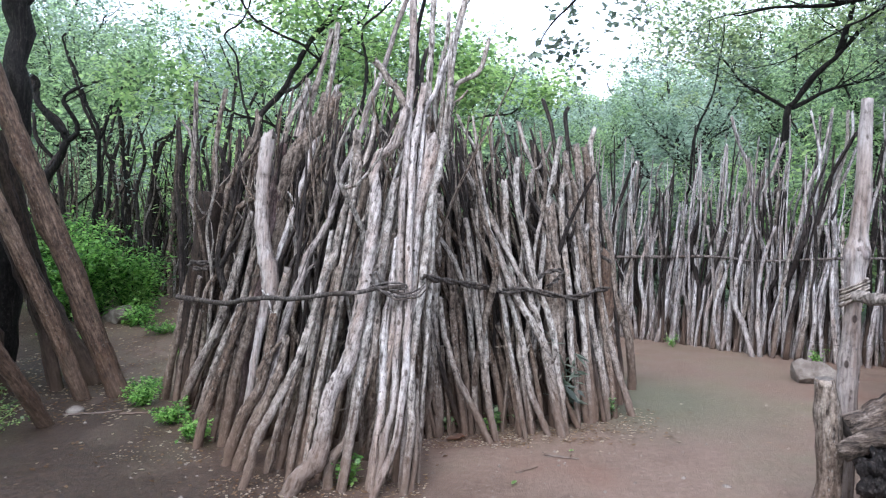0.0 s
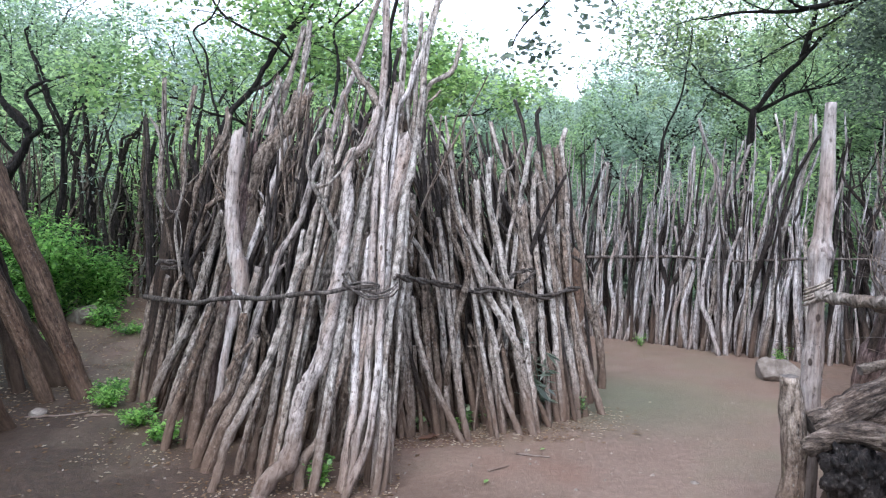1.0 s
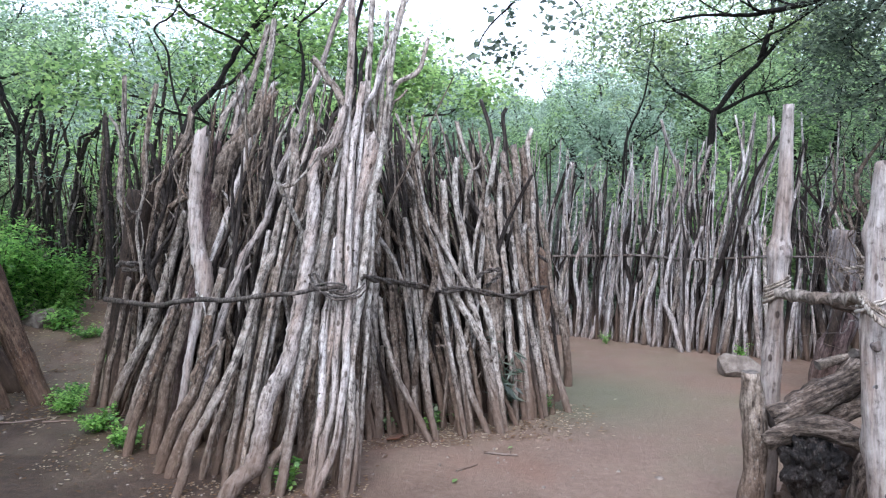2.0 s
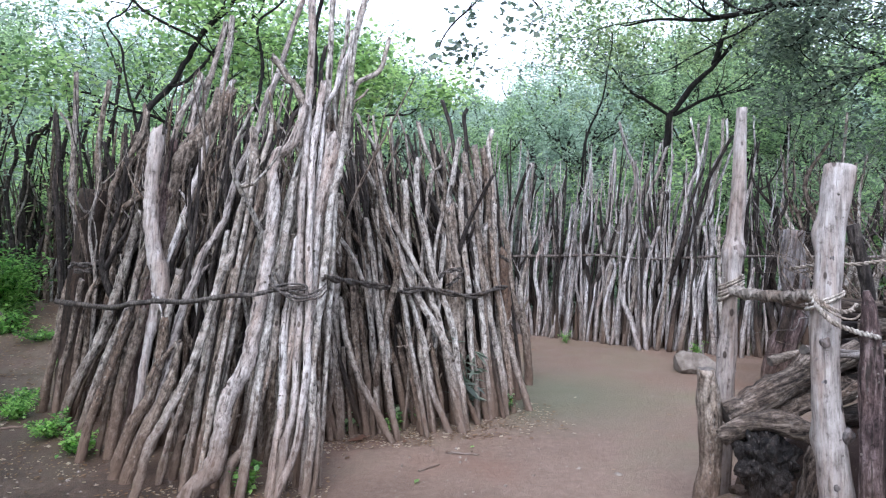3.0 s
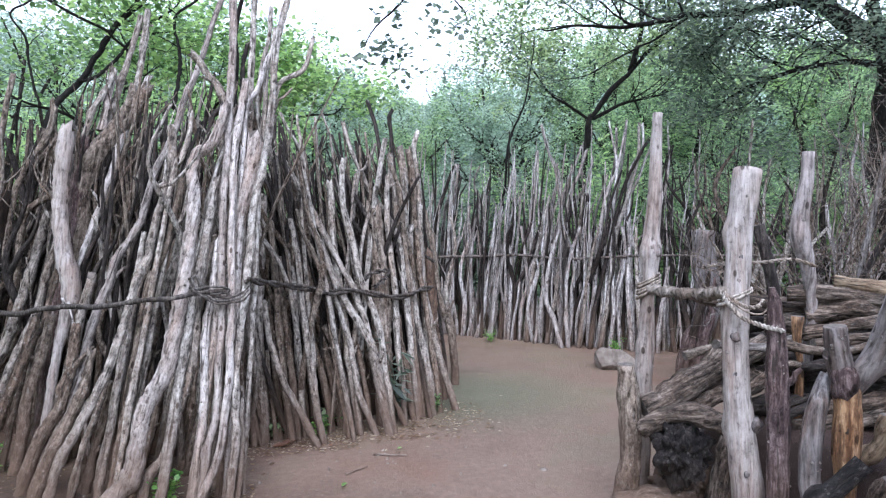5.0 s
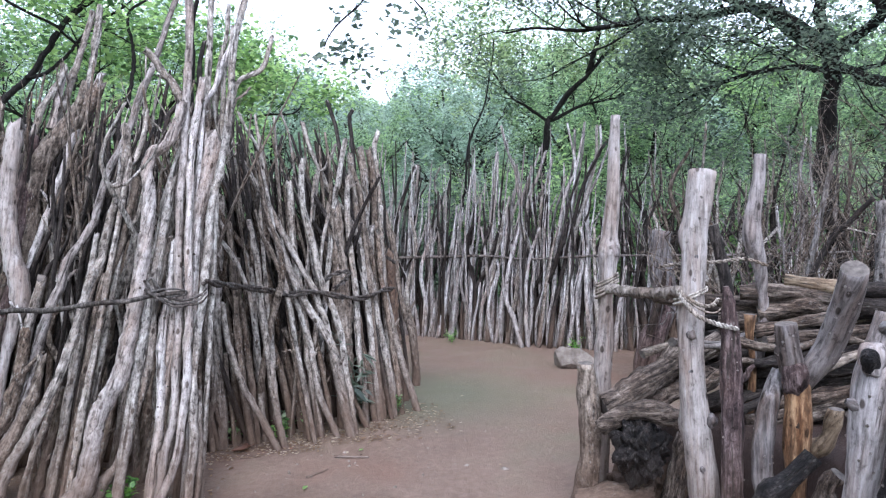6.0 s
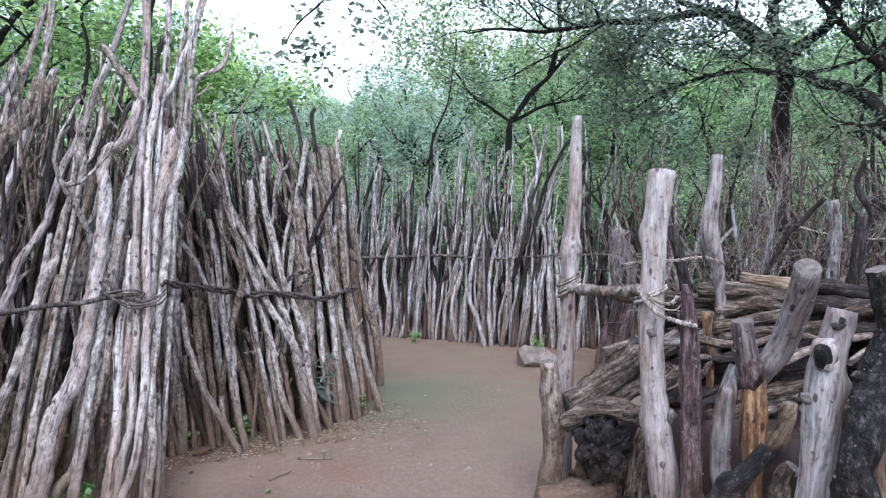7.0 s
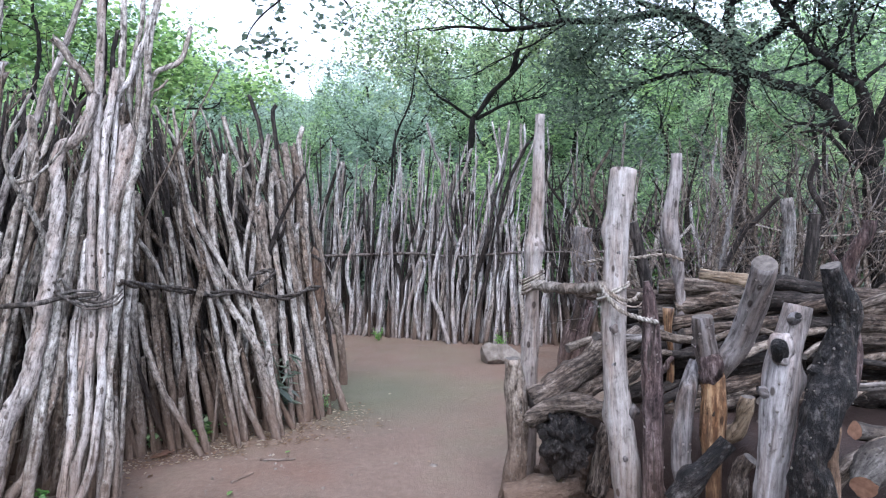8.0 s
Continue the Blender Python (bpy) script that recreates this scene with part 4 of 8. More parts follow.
hut_pole("b", 0.084, 0.075, (0.86, 5.17, -0.03), (0.86, 5.34, 0.53), (0.86, 5.44, 0.87), (0.87, 5.52, 1.13), (0.85, 5.60, 1.40), (0.84, 5.67, 1.65))
hut_pole("b", 0.021, 0.019, (1.00, 5.08, -0.03), (0.92, 5.12, 0.17), (0.88, 5.15, 0.27))
hut_pole("g", 0.027, 0.025, (1.00, 5.16, -0.03), (1.00, 5.25, 0.29), (0.98, 5.32, 0.53), (0.98, 5.39, 0.79), (0.98, 5.47, 1.04), (0.96, 5.55, 1.31), (0.95, 5.61, 1.51), (0.96, 5.68, 1.74), (0.98, 5.73, 1.91))
hut_pole("g", 0.028, 0.021, (1.12, 5.23, -0.03), (1.11, 5.30, 0.23), (1.10, 5.37, 0.44), (1.10, 5.43, 0.65), (1.09, 5.50, 0.86), (1.07, 5.56, 1.04), (1.07, 5.61, 1.19), (1.06, 5.66, 1.35), (1.01, 5.70, 1.49), (0.97, 5.74, 1.59), (0.91, 5.76, 1.67), (0.83, 5.80, 1.79), (0.77, 5.85, 1.95), (0.69, 5.92, 2.16), (0.64, 5.99, 2.37))
hut_pole("g", 0.037, 0.029, (1.25, 5.31, -0.03), (1.25, 5.38, 0.21), (1.23, 5.43, 0.38), (1.21, 5.47, 0.50), (1.19, 5.51, 0.63), (1.17, 5.56, 0.77), (1.16, 5.61, 0.94), (1.15, 5.67, 1.12), (1.16, 5.73, 1.30), (1.18, 5.79, 1.49))
hut_pole("b", 0.030, 0.024, (1.08, 5.21, -0.03), (1.06, 5.29, 0.23), (1.04, 5.35, 0.44), (1.01, 5.41, 0.61), (1.01, 5.46, 0.78))
hut_pole("b", 0.028, 0.022, (1.16, 5.26, -0.03), (1.16, 5.33, 0.22), (1.13, 5.39, 0.43), (1.14, 5.46, 0.64))
hut_pole("g", 0.031, 0.026, (1.48, 5.40, -0.03), (1.43, 5.44, 0.15), (1.38, 5.51, 0.35), (1.34, 5.57, 0.53), (1.31, 5.62, 0.71), (1.28, 5.68, 0.88), (1.26, 5.72, 1.02), (1.26, 5.80, 1.25), (1.28, 5.87, 1.48), (1.29, 5.93, 1.68))
hut_pole("b", 0.040, 0.031, (1.45, 5.73, -0.03), (1.44, 5.81, 0.24), (1.41, 5.90, 0.52), (1.37, 5.96, 0.70), (1.35, 6.01, 0.87), (1.35, 6.07, 1.04))
hut_pole("b", 0.043, 0.030, (1.70, 6.25, -0.03), (1.71, 6.34, 0.23), (1.70, 6.43, 0.48), (1.66, 6.49, 0.63), (1.62, 6.55, 0.78), (1.61, 6.63, 0.99), (1.61, 6.71, 1.20), (1.59, 6.78, 1.39), (1.55, 6.85, 1.59), (1.52, 6.91, 1.73))
hut_pole("r", 0.058, 0.055, (1.38, 5.68, -0.03), (1.38, 5.85, 0.53), (1.39, 5.93, 0.81), (1.39, 6.01, 1.09), (1.39, 6.07, 1.28))
hut_pole("b", 0.026, 0.023, (1.33, 5.35, -0.03), (1.28, 5.61, 0.75), (1.24, 5.72, 1.11), (1.24, 5.79, 1.34), (1.24, 5.85, 1.53))
hut_pole("b", 0.026, 0.023, (1.14, 5.22, -0.03), (1.12, 5.48, 0.77), (1.11, 5.59, 1.12), (1.10, 5.66, 1.35), (1.10, 5.73, 1.58), (1.09, 5.79, 1.77), (1.06, 5.84, 1.90), (1.02, 5.87, 2.01))
hut_pole("g", 0.027, 0.023, (0.59, 5.11, -0.03), (0.85, 5.65, 1.67), (0.88, 5.69, 1.81), (0.92, 5.76, 2.00), (0.98, 5.83, 2.22))
hut_pole("g", 0.030, 0.030, (1.14, 5.24, -0.03), (1.06, 5.68, 1.35), (1.05, 5.72, 1.49), (1.05, 5.80, 1.72), (1.03, 5.86, 1.91), (1.03, 5.92, 2.10))
hut_pole("g", 0.030, 0.031, (1.11, 5.33, -0.03), (1.14, 5.76, 1.30), (1.14, 5.82, 1.49), (1.16, 5.89, 1.72), (1.15, 5.96, 1.94), (1.14, 6.03, 2.17))
hut_pole("b", 0.033, 0.031, (1.16, 5.42, -0.03), (1.22, 5.83, 1.25), (1.23, 5.90, 1.48), (1.25, 5.98, 1.73), (1.25, 6.05, 1.95), (1.23, 6.12, 2.15))
hut_pole("g", 0.031, 0.025, (1.28, 5.45, -0.03), (1.29, 5.91, 1.39), (1.30, 6.00, 1.68), (1.30, 6.08, 1.93), (1.29, 6.16, 2.17), (1.34, 6.21, 2.34))
hut_pole("d", 0.024, 0.019, (1.14, 5.26, -0.03), (1.07, 5.84, 1.77), (1.06, 5.92, 2.03), (1.06, 6.00, 2.26), (1.05, 6.05, 2.43), (1.09, 6.08, 2.51))
hut_pole("d", 0.021, 0.017, (1.22, 5.22, -0.03), (0.97, 5.82, 1.86), (0.94, 5.91, 2.14), (0.92, 5.98, 2.34), (0.89, 6.01, 2.45), (0.86, 6.05, 2.56))
hut_pole("g", 0.017, 0.014, (0.44, 5.15, -0.03), (0.72, 5.73, 1.81), (0.78, 5.78, 1.94), (0.85, 5.82, 2.07), (0.90, 5.85, 2.18))
hut_pole("g", 0.012, 0.011, (0.42, 5.03, -0.03), (0.64, 5.51, 1.49), (0.66, 5.57, 1.66), (0.68, 5.61, 1.80), (0.70, 5.64, 1.91))
hut_pole("g", 0.018, 0.015, (0.52, 4.99, -0.03), (0.67, 5.31, 0.97), (0.69, 5.36, 1.14), (0.71, 5.42, 1.31), (0.75, 5.47, 1.48), (0.78, 5.50, 1.59))
hut_pole("g", 0.030, 0.030, (0.63, 4.95, -0.03), (0.56, 5.20, 0.73), (0.53, 5.30, 1.06), (0.50, 5.38, 1.32), (0.49, 5.44, 1.49), (0.49, 5.50, 1.67), (0.48, 5.55, 1.84))
hut_pole("g", 0.014, 0.011, (0.54, 4.97, -0.03), (0.45, 5.35, 1.14), (0.41, 5.45, 1.47), (0.41, 5.53, 1.71), (0.40, 5.60, 1.94), (0.40, 5.68, 2.17), (0.39, 5.74, 2.37))
hut_pole("g", 0.012, 0.009, (0.83, 5.09, -0.03), (0.58, 5.64, 1.67), (0.54, 5.74, 1.99), (0.52, 5.82, 2.22), (0.48, 5.86, 2.35), (0.45, 5.88, 2.44))
hut_pole("g", 0.016, 0.013, (0.37, 4.99, -0.03), (0.13, 5.49, 1.53), (0.07, 5.53, 1.67), (0.03, 5.55, 1.73), (0.00, 5.58, 1.82), (-0.01, 5.61, 1.92))
hut_pole("g", 0.018, 0.015, (0.34, 4.95, -0.03), (0.26, 5.46, 1.58), (0.25, 5.50, 1.71), (0.26, 5.55, 1.85), (0.25, 5.57, 1.94))
hut_pole("b", 0.022, 0.016, (0.55, 4.90, -0.03), (0.44, 5.17, 0.82), (0.43, 5.25, 1.07), (0.39, 5.31, 1.25), (0.37, 5.36, 1.40))


def library(prefix, count, seed, bend, fork):
    """Poles about 2.4 m long that stand on the origin, crooked in different ways, some forked at the top."""
    rng = random.Random(seed)
    out = []
    for k in range(count):
        x = y = 0.0
        pts = [(0, 0, -0.06)]
        crook = bend * (1.9 if k % 3 == 0 else 1.0)
        for i in range(1, 6):
            x += rng.gauss(0, crook)
            y += rng.gauss(0, crook)
            pts.append((x, y, 2.4 * i / 5))
        line = spline(pts, 18)
        r = 0.042
        tubes = [(line, taper(r, r * 0.34, 18, rng, 0.07), 8, rng, 0.14, 4)]
        if rng.random() < fork:
            i = rng.randrange(9, 14)
            way = Vector((rng.uniform(-1, 1), rng.uniform(-1, 1), 2.2)).normalized()
            arm = [line[i]]
            for j in range(5):
                way = (way + Vector((rng.uniform(-0.3, 0.3), rng.uniform(-0.3, 0.3), 0.1))).normalized()
                arm.append(arm[-1] + way * rng.uniform(0.1, 0.19))
            tubes.append((arm, taper(r * 0.65, r * 0.3, 5), 8, rng, 0.15, 1, i))
        for _ in range(rng.choice((0, 1, 2))):
            i = rng.randrange(5, 16)
            way = Vector((rng.uniform(-1, 1), rng.uniform(-1, 1), rng.uniform(0.2, 1.2))).normalized()
            tubes.append(([line[i] + way * s for s in (0, 0.05, 0.1)], [r * 0.4, r * 0.32, r * 0.2], 8, rng, 0.1, 0, i))
        for kind in prefix:
            me = tube_mesh("pole", tubes, True)
            me.materials.append(BARK[kind])
            me.materials.append(CUT)
            out.append((kind, me))
    return out


def branchy(prefix, count, seed, bend):
    """Crooked poles that keep their thin upper branches."""
    rng = random.Random(seed)
    out = []
    for k in range(count):
        x = y = 0.0
        pts = [(0, 0, -0.06)]
        for i in range(1, 7):
            x += rng.gauss(0, bend)
            y += rng.gauss(0, bend)
            pts.append((x, y, 2.4 * i / 6))
        line = spline(pts, 20)
        r = 0.04
        tubes = [(line, taper(r, r * 0.22, 20, rng, 0.06), 8, rng, 0.14, 4)]
        for _ in range(rng.choice((2, 3, 4))):
            i = rng.randrange(8, 18)
            way = Vector((rng.uniform(-1, 1), rng.uniform(-1, 1), rng.uniform(0.6, 1.8))).normalized()
            arm = [line[i]]
            for j in range(6):
                way = (way + Vector((rng.uniform(-0.4, 0.4), rng.uniform(-0.4, 0.4), rng.uniform(-0.1, 0.35)))).normalized()
                arm.append(arm[-1] + way * rng.uniform(0.06, 0.15))
            start = r * (1 - 0.035 * i) * 0.6
            tubes.append((arm, taper(start, start * 0.25, 6), 8, rng, 0.15, 1, i))
        for kind in prefix:
            me = tube_mesh("pole", tubes, True)
            me.materials.append(BARK[kind])
            me.materials.append(CUT)
            out.append((kind, me))
    return out


LIBRARY = library("pgbd", 14, 5, 0.06, 0.35) + library("f", 24, 6, 0.052, 0.4)
STRAIGHT = {k: [me for kind, me in LIBRARY if kind == k] for k in "pgbdf"}
for kind, me in branchy("gbdf", 12, 15, 0.085):
    STRAIGHT.setdefault(kind.upper(), []).append(me)
STRAIGHT["X"] = [me for kind, me in branchy("d", 12, 17, 0.14)]


def stand(owner, rng, kinds, x, y, lean, height, girth, name="pole"):
    """A library pole that stands at x, y and leans by the vector lean (metres at its top)."""
    me = rng.choice(STRAIGHT[rng.choice(kinds)])
    way = Vector((lean[0], lean[1], height))
    m = Matrix.Translation((x, y, ground_height(x, y))) @ way.to_track_quat("Z", "Y").to_matrix().to_4x4()
    m = m @ Matrix.Rotation(rng.uniform(0, 6.28), 4, "Z") @ Matrix.Diagonal((girth, girth, way.length / 2.4, 1))
    placed(link(name, me, (), owner), m)


# the inner layers of the shelter, mostly dark bark that paints in the gaps' shade
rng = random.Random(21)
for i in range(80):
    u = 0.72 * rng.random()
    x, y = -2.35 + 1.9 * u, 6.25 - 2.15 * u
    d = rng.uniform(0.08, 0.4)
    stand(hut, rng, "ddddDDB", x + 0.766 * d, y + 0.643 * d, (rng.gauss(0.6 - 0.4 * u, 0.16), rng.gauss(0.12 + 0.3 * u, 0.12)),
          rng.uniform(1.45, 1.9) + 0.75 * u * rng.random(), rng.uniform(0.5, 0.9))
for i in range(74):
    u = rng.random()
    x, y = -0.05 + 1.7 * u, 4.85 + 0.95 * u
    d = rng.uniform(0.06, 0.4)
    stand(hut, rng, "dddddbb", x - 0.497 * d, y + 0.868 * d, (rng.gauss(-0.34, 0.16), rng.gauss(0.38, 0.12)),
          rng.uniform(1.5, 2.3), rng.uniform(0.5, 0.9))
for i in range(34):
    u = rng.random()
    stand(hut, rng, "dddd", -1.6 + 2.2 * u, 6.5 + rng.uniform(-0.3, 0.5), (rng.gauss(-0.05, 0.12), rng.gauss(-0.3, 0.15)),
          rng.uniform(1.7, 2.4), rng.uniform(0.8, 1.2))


# slim poles pushed in between the outer ones, many darkened as shade in the gaps
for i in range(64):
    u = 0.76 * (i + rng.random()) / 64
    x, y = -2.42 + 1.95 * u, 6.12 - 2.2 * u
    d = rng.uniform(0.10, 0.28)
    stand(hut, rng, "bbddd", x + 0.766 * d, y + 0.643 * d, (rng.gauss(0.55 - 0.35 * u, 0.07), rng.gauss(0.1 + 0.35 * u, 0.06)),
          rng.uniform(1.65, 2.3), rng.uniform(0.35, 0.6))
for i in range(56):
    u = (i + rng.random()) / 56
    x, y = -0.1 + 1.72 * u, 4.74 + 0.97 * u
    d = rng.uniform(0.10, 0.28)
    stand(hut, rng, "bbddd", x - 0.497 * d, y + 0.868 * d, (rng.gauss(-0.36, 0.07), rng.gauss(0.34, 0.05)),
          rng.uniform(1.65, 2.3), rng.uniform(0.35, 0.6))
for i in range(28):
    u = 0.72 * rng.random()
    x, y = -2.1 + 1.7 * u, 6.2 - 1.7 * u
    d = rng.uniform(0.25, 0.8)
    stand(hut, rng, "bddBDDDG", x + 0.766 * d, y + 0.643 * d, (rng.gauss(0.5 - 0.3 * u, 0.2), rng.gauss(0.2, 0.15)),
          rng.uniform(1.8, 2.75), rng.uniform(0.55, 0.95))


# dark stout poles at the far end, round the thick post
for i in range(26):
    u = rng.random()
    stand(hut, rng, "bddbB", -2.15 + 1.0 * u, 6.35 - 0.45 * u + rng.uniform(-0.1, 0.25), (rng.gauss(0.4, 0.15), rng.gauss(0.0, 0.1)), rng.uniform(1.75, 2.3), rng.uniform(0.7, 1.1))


# gnarled branches that stick up out of the far end
for i in range(46):
    u = rng.random()
    x, y = (-2.0 + 1.5 * u, 5.75 - 1.0 * u) if i < 30 else (0.0 + 1.3 * u, 5.45 + 0.6 * u)
    stand(hut, rng, "BBBDG", x + rng.uniform(-0.1, 0.1), y + rng.uniform(-0.1, 0.2), (rng.gauss(0.25, 0.3) if i < 30 else rng.gauss(-0.1, 0.25), rng.gauss(0.15, 0.15)), rng.uniform(1.9, 2.6) if i < 30 else rng.uniform(1.9, 2.4), rng.uniform(0.4, 0.8))


# the heart of the shelter: poles that gather towards its tip
for i in range(18):
    u = rng.random()
    x, y = (-0.7 + 0.5 * u, 4.6 - 0.38 * u) if rng.random() < 0.6 else (-0.3 + 0.7 * u, 4.88 + 0.5 * u)
    tip = Vector((rng.gauss(-0.22, 0.17), rng.gauss(4.85, 0.12)))
    stand(hut, rng, "ggbGG", x, y, (tip.x - x, tip.y - y), rng.uniform(1.7, 2.6), rng.uniform(0.5, 0.85))


def vine(owner, name, points, strands, r, seed, twist=9.0, material=None, label="", sides=6):
    """A rope of several strands laid round a line."""
    rng = random.Random(seed)
    count = 10 * len(points)
    line = spline(points, count)
    tubes = []
    for k in range(strands):
        strand = []
        for i, p in enumerate(line):
            ahead = (line[min(i + 1, count)] - line[max(i - 1, 0)]).normalized()
            a = ahead.orthogonal().normalized()
            b = ahead.cross(a)
            turn = 6.283 * k / strands + twist * i / count * 6.283
            strand.append(p + (a * math.cos(turn) + b * math.sin(turn)) * r * (0.62 if strands > 1 else 0.0))
        tubes.append((strand, taper(r * (0.62 if strands > 1 else 1.0), r * 0.55, count, rng, 0.08), sides, rng, 0.15, 2))
    return link(name, tube_mesh(name, tubes), material or VINE, owner, label)

vine(hut, "binding_rail", [(-2.211, 5.805, 0.907), (-1.966, 5.547, 0.913), (-1.617, 5.192, 0.924), (-1.375, 4.775, 0.996), (-1.179, 4.673, 1.023), (-0.974, 4.410, 1.044), (-0.810, 4.286, 1.072), (-0.654, 4.150, 1.104), (-0.523, 4.120, 1.112), (-0.425, 4.191, 1.125), (-0.308, 4.204, 1.137), (-0.229, 4.190, 1.141)], 1, 0.022, 1, 3, label="dark twisted vine binding")
vine(hut, "binding_rail", [(-0.122, 4.235, 1.195), (0.017, 4.648, 1.134), (0.181, 5.010, 1.076), (0.310, 5.114, 1.045), (0.439, 5.161, 1.011), (0.562, 5.134, 1.026), (0.694, 5.185, 1.008), (0.859, 5.282, 0.962), (0.986, 5.379, 0.938), (1.115, 5.473, 0.945), (1.237, 5.617, 0.970), (1.359, 5.761, 0.964)], 2, 0.020, 2, 4, label="dark twisted vine binding")
vine(hut, "knot", [(-0.426, 4.242, 1.202), (-0.387, 4.220, 1.136), (-0.307, 4.190, 1.091), (-0.221, 4.154, 1.088), (-0.154, 4.164, 1.103), (-0.111, 4.174, 1.146)], 1, 0.0085, 30, label="coiled vine knot")
vine(hut, "knot", [(-0.402, 4.246, 1.222), (-0.367, 4.223, 1.145), (-0.297, 4.196, 1.111), (-0.215, 4.161, 1.104), (-0.148, 4.170, 1.126), (-0.108, 4.180, 1.166)], 1, 0.0085, 31, label="coiled vine knot")
vine(hut, "knot", [(-0.437, 4.185, 1.166), (-0.373, 4.174, 1.120), (-0.289, 4.164, 1.070), (-0.214, 4.147, 1.075), (-0.144, 4.156, 1.087), (-0.104, 4.166, 1.126)], 1, 0.0085, 32, label="coiled vine knot")
vine(hut, "knot", [(-0.423, 4.244, 1.168), (-0.423, 4.247, 1.209), (-0.402, 4.242, 1.223), (-0.360, 4.227, 1.162), (-0.298, 4.204, 1.089), (-0.272, 4.173, 1.066)], 1, 0.0085, 33, label="coiled vine knot")
vine(hut, "knot", [(-0.428, 4.228, 1.145), (-0.325, 4.204, 1.164), (-0.229, 4.180, 1.156), (-0.228, 4.168, 1.133), (-0.324, 4.199, 1.120)], 1, 0.0085, 34, label="coiled vine knot")
vine(hut, "knot", [(-2.076, 5.720, 1.167), (-2.049, 5.720, 1.204), (-1.977, 5.720, 1.195), (-1.887, 5.720, 1.208), (-1.775, 5.720, 1.212), (-1.820, 5.720, 1.185), (-1.933, 5.720, 1.149), (-2.045, 5.720, 1.149)], 2, 0.018, 41, 3, label="coiled vine knot")
vine(hut, "knot", [(0.686, 5.280, 1.062), (0.771, 5.280, 1.135), (0.879, 5.280, 1.156), (0.901, 5.280, 1.135), (0.858, 5.280, 1.083), (0.785, 5.280, 1.027)], 2, 0.016, 42, 3, label="coiled vine knot")
vine(hut, "knot", [(1.312, 5.900, 1.235), (1.371, 5.900, 1.206), (1.415, 5.900, 1.172)], 2, 0.014, 43, 3, label="coiled vine knot")
me, m = crooked("post", 0.112, 0.108, [(-2.25, 6.05, -0.05), (-2.144, 6.05, 0.807), (-2.066, 6.05, 1.242), (-1.991, 6.05, 1.784)], 77, 22, 16, 0.05, 2, 0, 0.0)
placed(link("post", me, (BARK["e"], CUT), hut, "thick dark post with a sawn top"), m)
me, m = crooked("pole", 0, 0, [(-1.30, 4.90, -0.03, 0.05), (-1.25, 5.12, 0.84, 0.05), (-1.24, 5.25, 1.41, 0.054), (-1.21, 5.32, 1.79, 0.062), (-1.16, 5.35, 1.98, 0.068), (-1.05, 5.38, 2.13, 0.062), (-0.92, 5.40, 2.30, 0.052), (-0.81, 5.45, 2.51, 0.036)], 990, 60, 14, 0.2, 6, 2, 0.05)
placed(link("pole", me, (BARK["b"], CUT), hut, "thick gnarled brown limb"), m)

# ---- palisade on the far side of the yard ----
palisade = thing("palisade_fence", (3.5, 7.9, 0), "tall fence of close-set crooked grey poles with a lashed rail", "fence", "palisade round the yard")


def fence_pole(kind, r0, r1, *points):
    me, m = crooked("pole", r0, r1, points, next(seeds), 22, 8, 0.11, 3, 0, 0.12)
    placed(link("pole", me, (BARK[kind], CUT), palisade), m)


fence_pole("f", 0.034, 0.020, (2.52, 8.87, -0.03), (2.55, 8.85, 0.44), (2.49, 8.85, 0.88), (2.60, 8.77, 1.31))
fence_pole("f", 0.034, 0.017, (2.65, 8.70, -0.03), (2.75, 8.68, 0.32), (2.79, 8.66, 0.75), (2.87, 8.58, 1.45), (2.88, 8.54, 1.72))
fence_pole("f", 0.031, 0.017, (2.80, 8.66, -0.03), (2.87, 8.63, 0.33), (2.91, 8.56, 1.10), (2.90, 8.51, 1.48))
fence_pole("d", 0.039, 0.018, (2.92, 8.54, -0.03), (3.02, 8.47, 0.49), (3.21, 8.35, 0.91), (3.35, 8.19, 1.45), (3.35, 8.11, 1.78))
fence_pole("f", 0.027, 0.017, (3.12, 8.34, -0.03), (3.15, 8.35, 0.37), (3.22, 8.32, 0.78), (3.13, 8.30, 1.45))
fence_pole("f", 0.029, 0.016, (3.24, 8.13, -0.03), (3.33, 8.13, 0.40), (3.37, 8.13, 0.93), (3.40, 8.08, 1.78))
fence_pole("f", 0.033, 0.018, (3.45, 7.75, -0.03), (3.37, 7.87, 0.37), (3.32, 7.93, 0.55), (3.36, 7.97, 0.94), (3.51, 7.96, 1.45))
fence_pole("f", 0.030, 0.016, (3.53, 7.75, -0.03), (3.52, 7.82, 0.44), (3.57, 7.85, 0.95), (3.69, 7.80, 1.45))
fence_pole("g", 0.027, 0.015, (3.63, 7.69, -0.03), (3.70, 7.70, 0.46), (3.78, 7.69, 1.02), (3.87, 7.64, 1.46))
fence_pole("d", 0.032, 0.016, (3.75, 7.62, -0.03), (3.82, 7.64, 0.46), (3.93, 7.61, 0.96), (4.08, 7.50, 1.82), (4.23, 7.36, 2.28), (4.31, 7.28, 2.46))
fence_pole("g", 0.032, 0.017, (3.84, 7.56, -0.03), (3.97, 7.58, 0.60), (4.04, 7.58, 1.27), (4.15, 7.51, 1.76), (4.24, 7.42, 2.23), (4.23, 7.36, 2.66))
fence_pole("f", 0.027, 0.015, (3.92, 7.47, -0.03), (3.99, 7.49, 0.48), (3.97, 7.54, 1.15), (4.01, 7.51, 1.46))
